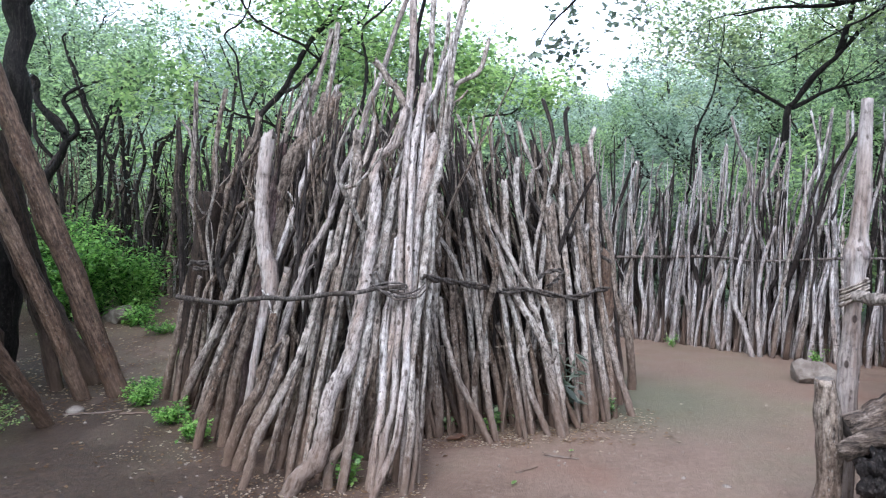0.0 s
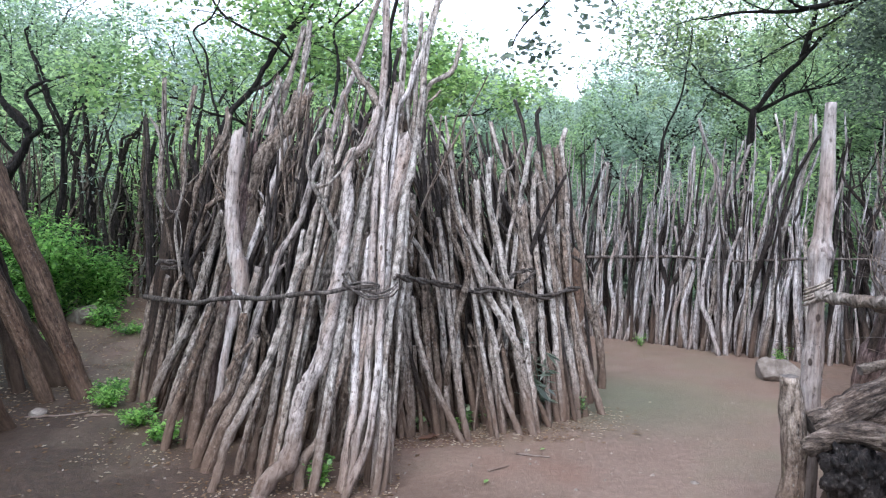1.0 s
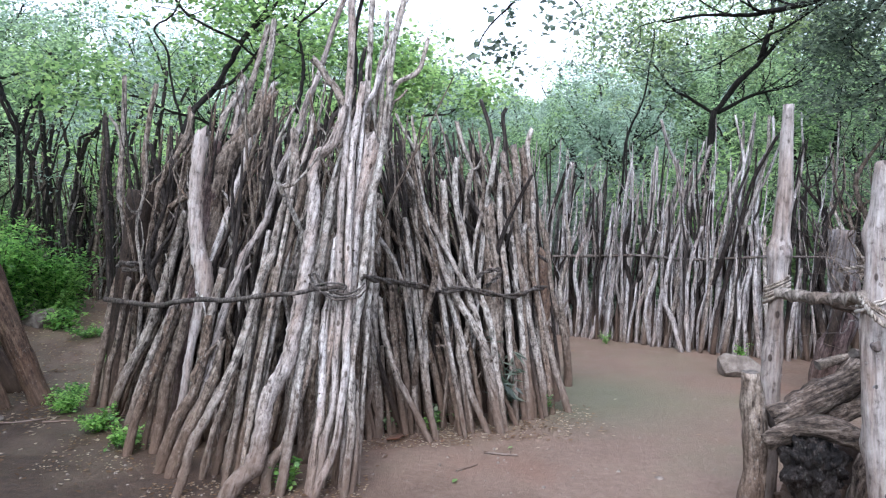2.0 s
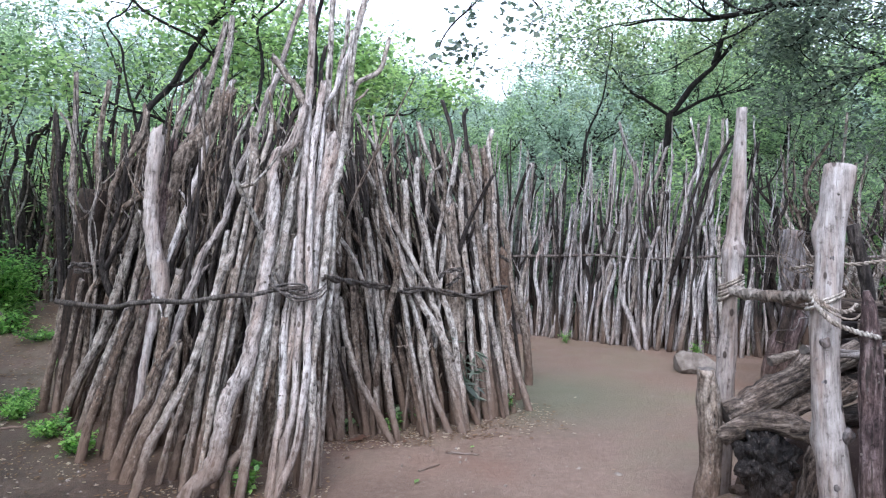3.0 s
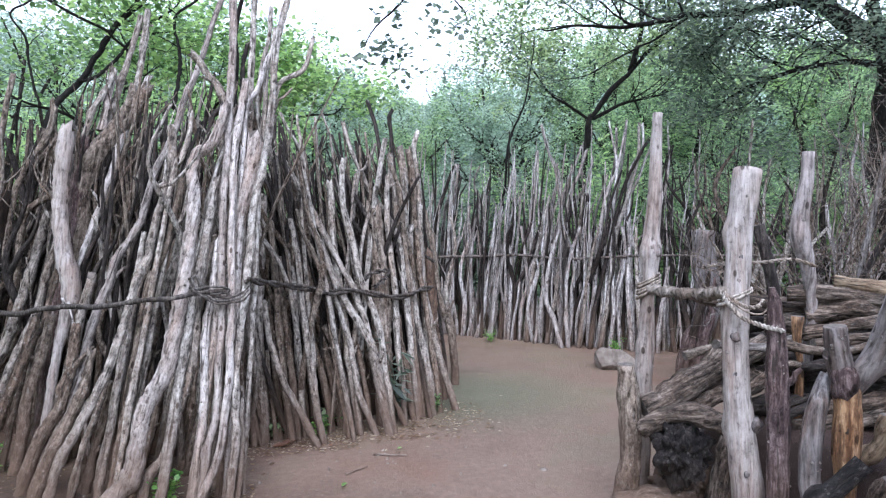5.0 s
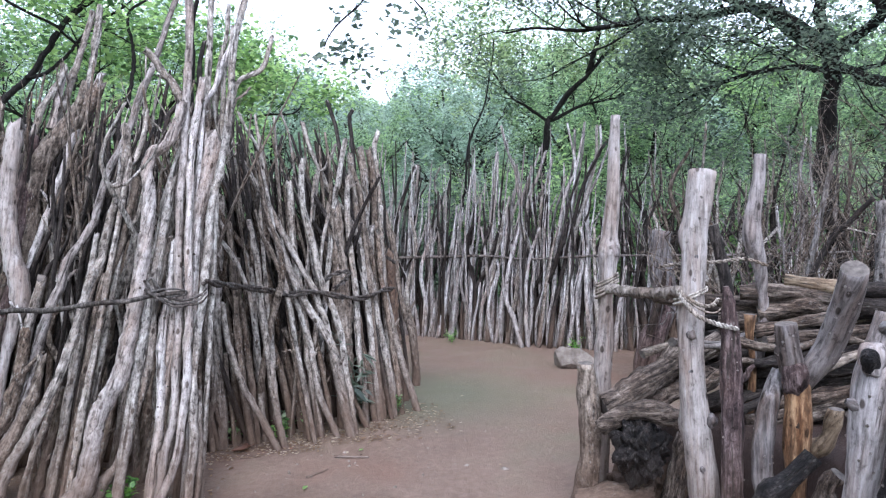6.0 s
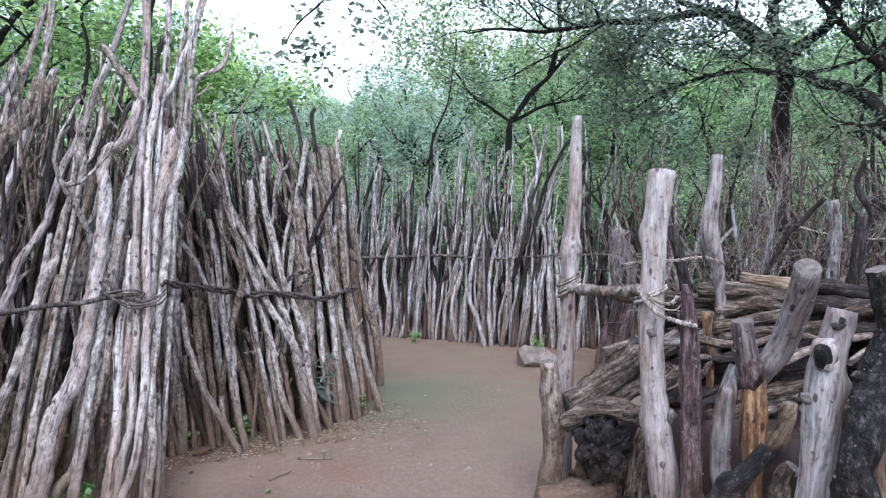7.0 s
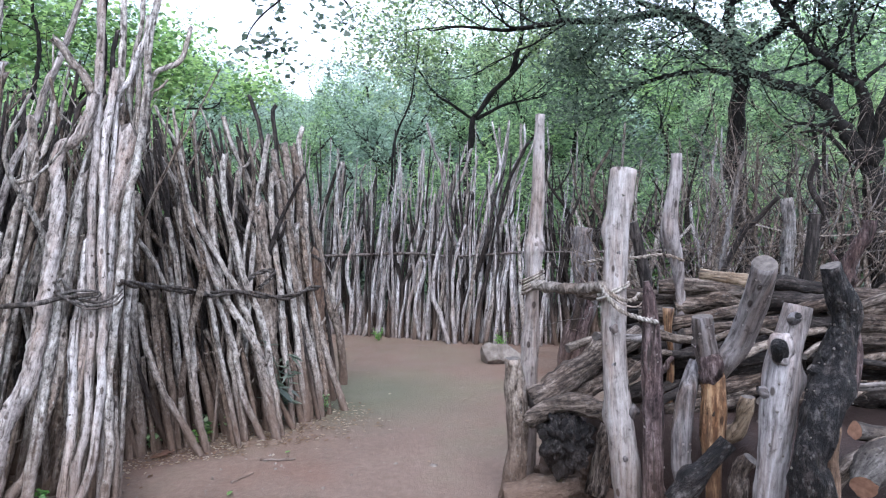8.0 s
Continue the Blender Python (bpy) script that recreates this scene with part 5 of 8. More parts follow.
fence_pole("f", 0.029, 0.017, (4.06, 7.44, -0.03), (4.04, 7.49, 0.61), (4.11, 7.45, 1.10), (4.07, 7.46, 1.46))
fence_pole("f", 0.028, 0.017, (4.16, 7.35, -0.03), (4.12, 7.41, 0.74), (4.13, 7.39, 1.22))
fence_pole("g", 0.030, 0.017, (4.21, 7.23, -0.03), (4.20, 7.33, 0.75), (4.19, 7.35, 1.46))
fence_pole("f", 0.028, 0.016, (4.37, 7.15, -0.03), (4.41, 7.14, 0.53), (4.46, 7.09, 1.00))
fence_pole("f", 0.024, 0.010, (3.42, 8.11, -0.03), (3.44, 8.14, 0.40), (3.50, 8.24, 1.45), (3.62, 8.21, 1.85), (3.58, 8.22, 2.11), (3.49, 8.25, 2.35), (3.39, 8.27, 2.74))
fence_pole("f", 0.024, 0.012, (3.25, 8.27, -0.03), (3.26, 8.29, 0.51), (3.31, 8.35, 1.45), (3.35, 8.33, 1.92), (3.35, 8.30, 2.42))
fence_pole("f", 0.032, 0.013, (4.54, 8.87, -0.03), (4.36, 8.48, 0.97), (4.27, 8.24, 1.45), (4.18, 7.96, 1.96), (4.13, 7.73, 2.32), (4.03, 7.54, 2.63))
fence_pole("f", 0.029, 0.011, (4.72, 8.87, -0.03), (4.37, 8.25, 1.45), (4.30, 7.99, 1.90), (4.23, 7.72, 2.32), (4.12, 7.46, 2.71))
fence_pole("f", 0.032, 0.014, (4.04, 8.88, -0.03), (3.80, 8.38, 1.25), (3.74, 8.18, 1.65), (3.84, 7.93, 1.96), (3.82, 7.71, 2.29))
fence_pole("f", 0.029, 0.014, (3.72, 8.89, -0.03), (3.62, 8.48, 1.11), (3.64, 8.24, 1.58), (3.65, 8.06, 1.91), (3.63, 7.89, 2.21))
fence_pole("f", 0.029, 0.012, (3.61, 8.89, -0.03), (3.55, 8.52, 1.10), (3.53, 8.38, 1.45), (3.54, 8.19, 1.85), (3.49, 8.01, 2.23))
fence_pole("d", 0.039, 0.020, (2.14, 9.28, -0.03), (2.15, 9.28, 0.24), (2.19, 9.27, 1.07), (2.25, 9.23, 1.52), (2.37, 9.15, 1.96), (2.47, 9.07, 2.26))
fence_pole("f", 0.035, 0.016, (2.52, 9.84, -0.03), (2.53, 9.53, 0.90), (2.51, 9.25, 1.59), (2.48, 8.92, 2.27))
fence_pole("f", 0.023, 0.011, (2.62, 8.84, -0.03), (2.63, 8.85, 0.30), (2.65, 8.90, 1.23), (2.76, 8.86, 1.73), (2.68, 8.86, 2.02), (2.75, 8.82, 2.24))
fence_pole("d", 0.032, 0.017, (3.15, 8.90, -0.03), (3.03, 8.75, 0.74), (3.09, 8.49, 1.45), (3.07, 8.37, 1.79))
fence_pole("g", 0.037, 0.019, (3.89, 8.11, -0.03), (3.84, 7.98, 0.94), (3.74, 7.89, 1.45), (3.72, 7.78, 1.83))
fence_pole("f", 0.029, 0.013, (4.61, 8.87, -0.03), (4.26, 8.39, 0.90), (4.02, 8.09, 1.45), (3.95, 7.59, 2.07))
fence_pole("g", 0.034, 0.018, (2.42, 8.87, -0.03), (2.33, 8.96, 0.58), (2.45, 8.96, 1.16), (2.39, 8.97, 1.59))
fence_pole("g", 0.031, 0.016, (3.37, 8.05, -0.03), (3.49, 8.02, 0.67), (3.54, 7.97, 1.26), (3.58, 7.91, 1.65))
fence_pole("d", 0.033, 0.017, (3.08, 8.42, -0.03), (3.08, 8.42, 0.63), (2.98, 8.42, 1.25), (3.10, 8.34, 1.59))
fence_pole("g", 0.032, 0.018, (3.18, 8.23, -0.03), (3.23, 8.24, 0.65), (3.33, 8.16, 1.32), (3.41, 8.06, 1.84))
fence_pole("f", 0.032, 0.013, (3.89, 7.66, -0.03), (3.95, 7.66, 0.38), (4.02, 7.64, 0.65), (4.09, 7.61, 1.53), (4.25, 7.49, 1.93), (4.34, 7.41, 2.24), (4.39, 7.34, 2.44))
fence_pole("f", 0.034, 0.014, (3.55, 7.98, -0.03), (3.54, 8.02, 0.34), (3.50, 8.18, 1.17), (3.51, 8.22, 1.77), (3.60, 8.19, 2.09), (3.48, 8.24, 2.36), (3.38, 8.26, 2.72))
fence_pole("f", 0.032, 0.015, (3.23, 8.28, -0.03), (3.24, 8.29, 0.31), (3.29, 8.36, 1.47), (3.33, 8.30, 2.39))
fence_pole("f", 0.037, 0.013, (3.83, 7.74, -0.03), (3.85, 7.74, 0.37), (3.93, 7.78, 1.25), (4.01, 7.73, 1.85), (4.11, 7.66, 2.13), (4.17, 7.55, 2.71))
fence_pole("f", 0.025, 0.012, (3.91, 7.63, -0.03), (4.01, 7.64, 1.32), (4.10, 7.65, 2.13), (4.08, 7.67, 2.39), (4.01, 7.69, 2.72))
fence_pole("f", 0.036, 0.015, (4.19, 7.42, -0.03), (4.20, 7.44, 0.40), (4.21, 7.54, 2.00), (4.32, 7.45, 2.33), (4.31, 7.43, 2.67))
fence_pole("f", 0.041, 0.018, (3.58, 7.97, -0.03), (3.59, 7.98, 0.48), (3.63, 8.01, 1.66), (3.75, 7.92, 2.13), (3.81, 7.86, 2.39))
fence_pole("f", 0.034, 0.015, (3.15, 8.88, -0.03), (3.15, 8.66, 0.85), (3.16, 8.50, 1.30), (3.12, 8.31, 1.84))
fence_pole("f", 0.035, 0.015, (2.86, 8.94, -0.03), (2.89, 8.68, 0.93), (2.91, 8.48, 1.48))
fence_pole("f", 0.043, 0.018, (2.70, 9.47, -0.03), (2.66, 9.14, 0.90), (2.60, 9.02, 1.22), (2.60, 8.77, 1.72))
fence_pole("f", 0.038, 0.016, (2.35, 9.08, -0.03), (2.37, 9.08, 0.53), (2.43, 9.09, 1.90), (2.49, 9.04, 2.28))
fence_pole("f", 0.048, 0.018, (2.71, 10.63, -0.03), (2.43, 9.51, 1.44), (2.42, 8.95, 2.04))
fence_pole("f", 0.035, 0.014, (3.46, 8.37, -0.03), (3.60, 8.19, 0.46), (3.48, 8.11, 0.89), (3.42, 8.01, 1.24))
fence_pole("d", 0.059, 0.031, (3.85, 8.29, -0.03), (3.80, 8.08, 0.89), (3.80, 7.88, 1.45), (3.76, 7.74, 1.85))
fence_pole("f", 0.032, 0.012, (3.35, 8.19, -0.03), (3.44, 8.14, 0.89), (3.61, 8.04, 1.93), (3.69, 7.98, 2.14), (3.76, 7.91, 2.44))


def along(points, rng, step):
    """Points along a bent line, about step apart, with the way of the line there."""
    for a, b in zip(points, points[1:]):
        a, b = Vector((*a, 0)), Vector((*b, 0))
        n = max(1, int((b - a).length / step))
        for i in range(n):
            yield a.lerp(b, (i + rng.random()) / n), (b - a).normalized()


def fill_fence(owner, points, step, layers, kinds, low, high, girth, seed, lean=0.12):
    rng = random.Random(seed)
    for layer in range(layers):
        for p, way in along(points, rng, step):
            off = Vector((-way.y, way.x, 0)) * (0.05 + 0.12 * layer + rng.uniform(-0.03, 0.05))
            tilt = way * rng.gauss(0.10, lean) + Vector((-way.y, way.x, 0)) * rng.gauss(0.05, 0.05)
            h = rng.uniform(low, high) if rng.random() < 0.8 else rng.uniform(high, high * 1.22)
            stand(owner, rng, kinds, p.x + off.x, p.y + off.y, tilt, h, rng.uniform(*girth))


fill_fence(palisade, [(1.0, 10.2), (2.35, 8.95), (3.5, 7.85), (4.66, 7.08)], 0.062, 2, "ffffffddFFFd", 1.35, 2.25, (0.34, 0.62), 3, 0.06)
# added back row of dark poles, standing in for shade in the gaps
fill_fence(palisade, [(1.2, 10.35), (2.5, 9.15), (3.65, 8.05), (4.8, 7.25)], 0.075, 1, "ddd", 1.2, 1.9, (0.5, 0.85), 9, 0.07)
vine(palisade, "rail", [(1.97, 9.30, 1.03), (2.64, 8.73, 1.06), (3.16, 8.26, 1.09), (3.54, 7.91, 1.06), (3.94, 7.56, 1.09), (4.26, 7.27, 1.12), (4.77, 6.94, 1.13)], 1, 0.019, 3, material=BARK["q"], label="thin lashed rail")
palisade_right = thing("palisade_fence", (6.3, 6.3, 0), "long fence of dark thin poles behind the log stack", "fence", "palisade round the yard")
fill_fence(palisade_right, [(4.66, 7.08), (5.7, 6.55), (7.0, 5.8), (8.2, 4.6), (9.0, 3.0)], 0.08, 2, "gbdfDDBX", 1.4, 2.2, (0.6, 1.15), 4, 0.2)
vine(palisade_right, "rail", [(4.7, 6.85, 1.13), (5.65, 6.4, 1.15), (6.9, 5.68, 1.2)], 1, 0.018, 5, material=BARK["q"], label="thin lashed rail")
palisade_left = thing("palisade_fence", (-4.0, 10.4, 0.4), "dark fence of thick crooked poles among undergrowth", "fence", "palisade round the yard")
fill_fence(palisade_left, [(-8.2, 8.2), (-6.6, 9.4), (-4.6, 10.3), (-2.6, 10.6), (-0.8, 10.6), (1.0, 10.2)], 0.105, 2, "bgbdBBX", 1.1, 1.9, (0.5, 1.0), 6, 0.22)
fill_fence(palisade_left, [(-8.2, 8.15), (-6.6, 9.3), (-4.6, 10.2), (-2.6, 10.5), (-0.8, 10.5)], 0.09, 1, "gbBG", 1.2, 2.2, (0.35, 0.6), 26, 0.25)
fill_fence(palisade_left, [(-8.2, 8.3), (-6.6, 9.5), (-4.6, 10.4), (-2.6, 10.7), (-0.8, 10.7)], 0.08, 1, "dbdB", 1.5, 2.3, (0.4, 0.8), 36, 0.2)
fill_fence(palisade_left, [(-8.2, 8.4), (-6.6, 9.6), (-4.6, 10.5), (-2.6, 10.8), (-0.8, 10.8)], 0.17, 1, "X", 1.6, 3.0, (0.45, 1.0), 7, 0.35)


def left_trunk(kind, r0, r1, *points):
    """A crooked bare trunk that stands among the poles of the fence."""
    me, m = crooked("trunk", r0, r1, points, next(seeds), 28, 8, 0.16, 5, 3, 0.22)
    placed(link("trunk", me, (BARK[kind], CUT), palisade_left), m)


left_trunk("d", 0.053, 0.035, (-5.49, 9.53, 0.10), (-5.49, 9.53, 1.31), (-5.45, 9.56, 2.08), (-5.18, 9.70, 2.59), (-5.26, 9.66, 2.90), (-5.48, 9.54, 3.15), (-5.52, 9.52, 3.48))
left_trunk("d", 0.035, 0.018, (-4.86, 9.87, 0.10), (-4.86, 9.87, 0.90), (-4.82, 9.89, 2.49), (-4.98, 9.81, 3.11), (-5.12, 9.74, 3.72), (-5.16, 9.72, 3.87))
left_trunk("d", 0.026, 0.015, (-4.86, 9.87, 0.10), (-4.86, 9.87, 1.94), (-4.66, 9.96, 2.86), (-4.50, 10.04, 3.47), (-4.44, 10.06, 3.83))
left_trunk("d", 0.036, 0.018, (-4.60, 10.21, 0.10), (-4.60, 10.21, 0.88), (-4.59, 10.21, 2.03), (-4.66, 10.18, 3.09), (-4.46, 10.27, 3.63))
left_trunk("d", 0.053, 0.033, (-4.36, 10.32, 0.10), (-4.36, 10.32, 0.79), (-4.28, 10.35, 2.04), (-4.16, 10.40, 2.62), (-4.01, 10.46, 2.84))
left_trunk("d", 0.036, 0.018, (-4.24, 10.37, 0.10), (-4.24, 10.37, 2.54), (-4.05, 10.44, 2.71), (-3.96, 10.48, 3.01))
left_trunk("d", 0.042, 0.024, (-4.84, 10.10, 0.10), (-4.84, 10.10, 1.30), (-4.77, 10.13, 2.27), (-4.65, 10.19, 2.73))
left_trunk("d", 0.035, 0.020, (-3.79, 10.33, 0.10), (-3.79, 10.33, 1.29), (-3.81, 10.32, 2.28), (-3.68, 10.36, 2.99), (-3.71, 10.35, 3.44))
left_trunk("d", 0.042, 0.024, (-5.27, 9.88, 0.10), (-5.27, 9.88, 0.90), (-5.33, 9.85, 1.78), (-5.39, 9.82, 2.33), (-5.57, 9.72, 2.64), (-5.62, 9.69, 3.02))
left_trunk("b", 0.038, 0.020, (-4.01, 10.24, 0.10), (-4.01, 10.24, 0.88), (-3.92, 10.28, 2.03), (-3.84, 10.31, 3.11))
left_trunk("d", 0.030, 0.015, (-4.56, 10.23, 0.10), (-4.56, 10.23, 2.61), (-4.31, 10.34, 3.23), (-4.22, 10.38, 3.53))
left_trunk("d", 0.041, 0.018, (-3.26, 10.51, 0.10), (-3.26, 10.51, 1.28), (-3.28, 10.50, 2.38), (-3.14, 10.54, 3.14), (-3.07, 10.56, 3.73))
left_trunk("d", 0.035, 0.018, (-2.94, 10.60, 0.10), (-2.94, 10.60, 1.45), (-2.81, 10.64, 2.39), (-2.92, 10.61, 3.15), (-2.67, 10.67, 3.66))
left_trunk("d", 0.035, 0.018, (-3.56, 10.41, 0.10), (-3.56, 10.41, 1.28), (-3.46, 10.44, 2.04), (-3.54, 10.41, 2.62), (-3.34, 10.48, 3.21))
left_trunk("d", 0.041, 0.020, (-4.36, 10.10, 0.10), (-4.36, 10.10, 1.13), (-4.40, 10.08, 1.95), (-4.29, 10.13, 2.43), (-4.36, 10.10, 2.96))
left_trunk("d", 0.029, 0.015, (-3.66, 10.37, 0.10), (-3.66, 10.37, 2.29), (-3.50, 10.43, 2.87), (-3.23, 10.52, 3.22))
left_trunk("d", 0.029, 0.015, (-4.64, 9.97, 0.10), (-4.64, 9.97, 2.02), (-4.76, 9.91, 2.58), (-4.72, 9.93, 3.05))

# ---- gate posts, log stack and mud bank ----
POST_LABELS = {
    "g": "weathered grey wooden post with rough bark",
    "p": "smooth silver-grey wooden post with small knots",
    "n": "smooth grey barkless post with branch scars",
    "c": "smooth cream-grey barkless post with small knots",
    "f": "bleached grey post with streaked bark",
    "s": "smooth silver-grey barkless post with small knots",
    "q": "weathered rough grey post with split bark",
    "v": "dark violet-brown post with rough bark",
    "o": "stripped orange-brown post with a hollow knot",
    "k": "thick twisted black-barked post with pale flecks",
    "b": "brown weathered wooden post with rough bark",
    "d": "dark leaning wooden post behind the stack",
    "e": "dark brown wooden post",
}
LOG_LABELS = {
    "q": "thin grey branch thrown over the stack",
    "g": "weathered grey log in the stack",
    "b": "brown rough-barked log in the stack",
    "d": "dark rough-barked log in the stack, gap shade in its colour",
    "l": "weathered grey-brown log in the stack",
    "k": "dark lichen-flecked log low in the stack",
    "y": "pale tan barkless log on the stack",
    "w": "freshly sawn log with an orange cut end",
}


def post(name, kind, r0, r1, *points):
    seed = next(seeds)
    long = sum((Vector(a[:3]) - Vector(b[:3])).length for a, b in zip(points, points[1:]))
    me, m = crooked(name, r0, r1, points, seed, max(24, int(long * 30)), 24, 0.21 if kind in "kb" else 0.13 if kind == "v" else 0.09 if kind in "qgp" else 0.06, 0 if name == "old_post" else 3, 1 if kind == "v" else 0, 0.04)
    return tagged(placed(link(name, me, (BARK[kind], CUT)), m), POST_LABELS[kind], "post", "posts of the log stack")


def scar(owner, kind, place, r, label="dark branch scar", tall=1.15):
    """The stub of a lopped branch on a post: a low lump with a rim."""
    bm = bmesh.new()
    bmesh.ops.create_icosphere(bm, subdivisions=3, radius=r)
    for v in bm.verts:
        v.co *= 1 + 0.35 * noise.noise(v.co / r * 1.3 + Vector(place) * 9)
        v.co.z *= tall
    for f in bm.faces:
        f.smooth = True
    ob = part("branch_scar", bm, BARK[kind], owner, label)
    deep = Vector((place[0], place[1], 0)).normalized() * r * 0.6
    ob.location = Vector(place) + deep
    ob.matrix_parent_inverse = owner.matrix_basis.inverted()


def log(name, kind, r0, r1, *points):
    seed = next(seeds)
    long = sum((Vector(a) - Vector(b)).length for a, b in zip(points, points[1:]))
    me, m = crooked(name, r0, r1, points, seed, max(9, int(long * 30)), 18, 0.17, 5, seed % 2 if long > 0.5 else 0, 0.06)
    tagged(placed(link(name, me, (BARK[kind], FRESH if kind == "w" else CUT)), m), LOG_LABELS[kind], "log", "stacked logs")


post("gate_post", "b", 0, 0, (1.801, 3.280, -0.050, 0.061), (1.813, 3.280, 0.121, 0.060), (1.823, 3.280, 0.275, 0.059), (1.830, 3.280, 0.429, 0.060), (1.820, 3.280, 0.585, 0.058), (1.806, 3.280, 0.704, 0.051), (1.798, 3.280, 0.790, 0.040))
post("gate_post", "c", 0, 0, (2.036, 3.520, -0.050, 0.045), (2.048, 3.520, 0.538, 0.044), (2.052, 3.526, 0.703, 0.049), (2.067, 3.533, 0.834, 0.049), (2.074, 3.539, 0.966, 0.044), (2.081, 3.545, 1.098, 0.039), (2.089, 3.552, 1.256, 0.045), (2.104, 3.558, 1.362, 0.065), (2.115, 3.565, 1.461, 0.045), (2.130, 3.571, 1.594, 0.042), (2.142, 3.577, 1.727, 0.039), (2.149, 3.584, 1.960, 0.033), (2.160, 3.590, 2.150, 0.028))
post("gate_post", "c", 0, 0, (2.110, 2.660, -0.050, 0.072), (2.071, 2.660, 0.295, 0.070), (2.056, 2.672, 0.430, 0.068), (2.048, 2.684, 0.537, 0.066), (2.036, 2.696, 0.671, 0.060), (2.031, 2.708, 0.805, 0.057), (2.033, 2.720, 0.965, 0.057), (2.044, 2.732, 1.099, 0.057), (2.055, 2.744, 1.233, 0.057), (2.076, 2.756, 1.449, 0.055), (2.104, 2.768, 1.639, 0.061), (2.132, 2.780, 1.771, 0.066))
post("gate_post", "v", 0, 0, (2.089, 2.520, -0.050, 0.045), (2.104, 2.520, 0.339, 0.044), (2.108, 2.527, 0.468, 0.046), (2.117, 2.535, 0.596, 0.047), (2.118, 2.542, 0.725, 0.051), (2.116, 2.550, 0.855, 0.046), (2.118, 2.558, 0.985, 0.040), (2.120, 2.565, 1.088, 0.037), (2.115, 2.573, 1.179, 0.029), (2.108, 2.580, 1.250, 0.013))
post("gate_post", "s", 0, 0, (2.761, 3.240, -0.050, 0.028), (2.864, 3.240, 0.618, 0.028), (2.892, 3.236, 0.802, 0.031), (2.916, 3.232, 0.987, 0.027), (2.898, 3.229, 1.157, 0.031), (2.862, 3.225, 1.319, 0.041), (2.814, 3.221, 1.452, 0.055), (2.817, 3.218, 1.584, 0.044), (2.845, 3.214, 1.755, 0.037), (2.852, 3.210, 1.912, 0.032))
post("old_post", "n", 0, 0, (3.703, 5.640, -0.050, 0.066), (3.733, 5.640, 0.101, 0.065), (3.776, 5.628, 0.308, 0.081), (3.877, 5.617, 0.521, 0.103), (3.933, 5.605, 0.793, 0.113), (3.896, 5.593, 1.068, 0.112), (3.861, 5.582, 1.286, 0.098), (3.865, 5.570, 1.442, 0.090))
post("short_post", "n", 0, 0, (2.292, 2.430, -0.050, 0.040), (2.207, 2.430, 0.375, 0.040), (2.182, 2.426, 0.489, 0.046), (2.186, 2.422, 0.618, 0.045), (2.203, 2.418, 0.745, 0.041), (2.234, 2.414, 0.840, 0.037), (2.256, 2.410, 0.896, 0.032))
post("short_post", "s", 0, 0, (2.105, 1.930, -0.050, 0.057), (2.169, 1.930, 0.534, 0.055), (2.181, 1.927, 0.643, 0.060), (2.190, 1.924, 0.753, 0.064), (2.193, 1.921, 0.863, 0.067), (2.205, 1.919, 0.971, 0.065), (2.227, 1.916, 1.057, 0.058), (2.255, 1.913, 1.132, 0.054), (2.274, 1.910, 1.205, 0.051))
post("short_post", "k", 0, 0, (2.289, 1.740, -0.050, 0.067), (2.170, 1.740, 0.548, 0.066), (2.142, 1.744, 0.664, 0.055), (2.196, 1.748, 0.779, 0.071), (2.235, 1.751, 0.898, 0.081), (2.285, 1.755, 0.996, 0.067), (2.320, 1.759, 1.097, 0.050), (2.334, 1.762, 1.179, 0.046), (2.299, 1.766, 1.284, 0.043), (2.266, 1.770, 1.368, 0.036))
post("back_post", "d", 0.038, 0.032, (3.59, 2.99, -0.05), (3.61, 2.96, 0.95), (3.62, 2.94, 1.22), (3.64, 2.92, 1.56))
post("back_post", "v", 0.050, 0.044, (3.91, 2.90, -0.05), (3.91, 2.89, 0.94), (3.90, 2.90, 1.21), (3.96, 2.82, 1.44), (3.97, 2.81, 1.52))
post("back_post", "d", 0.041, 0.034, (2.96, 3.49, -0.05), (2.93, 3.52, 0.77), (2.90, 3.54, 1.20), (2.84, 3.59, 1.51))
post("back_post", "q", 0.054, 0.042, (4.23, 3.63, -0.05), (4.24, 3.61, 1.15), (4.25, 3.60, 1.48), (4.23, 3.62, 1.67))
post("back_post", "d", 0.031, 0.019, (4.22, 3.80, -0.05), (4.43, 3.54, 1.39), (4.46, 3.49, 1.56), (4.41, 3.57, 1.78), (4.44, 3.53, 1.95))
post("back_post", "q", 0.029, 0.016, (4.02, 4.14, -0.05), (4.09, 4.07, 1.17), (4.13, 4.04, 1.47), (4.18, 3.98, 1.95), (4.20, 3.96, 2.04))
post("back_post", "d", 0.028, 0.017, (3.61, 4.30, -0.05), (4.01, 3.87, 1.31), (4.11, 3.76, 1.52), (4.20, 3.65, 1.69))
log("log", "l", 0.066, 0.062, (1.89, 3.26, 0.55), (2.12, 3.25, 0.64), (2.36, 3.27, 0.75), (2.62, 3.25, 0.86))
log("log", "l", 0.066, 0.059, (2.11, 3.32, 0.53), (2.36, 3.27, 0.61), (2.65, 3.23, 0.71))
log("log", "l", 0.036, 0.048, (1.82, 3.15, 0.47), (1.94, 3.07, 0.57), (2.04, 2.94, 0.58), (2.11, 2.83, 0.56))
log("log", "b", 0.070, 0.061, (1.71, 3.21, 0.07), (1.88, 3.11, 0.12), (2.06, 3.05, 0.16))
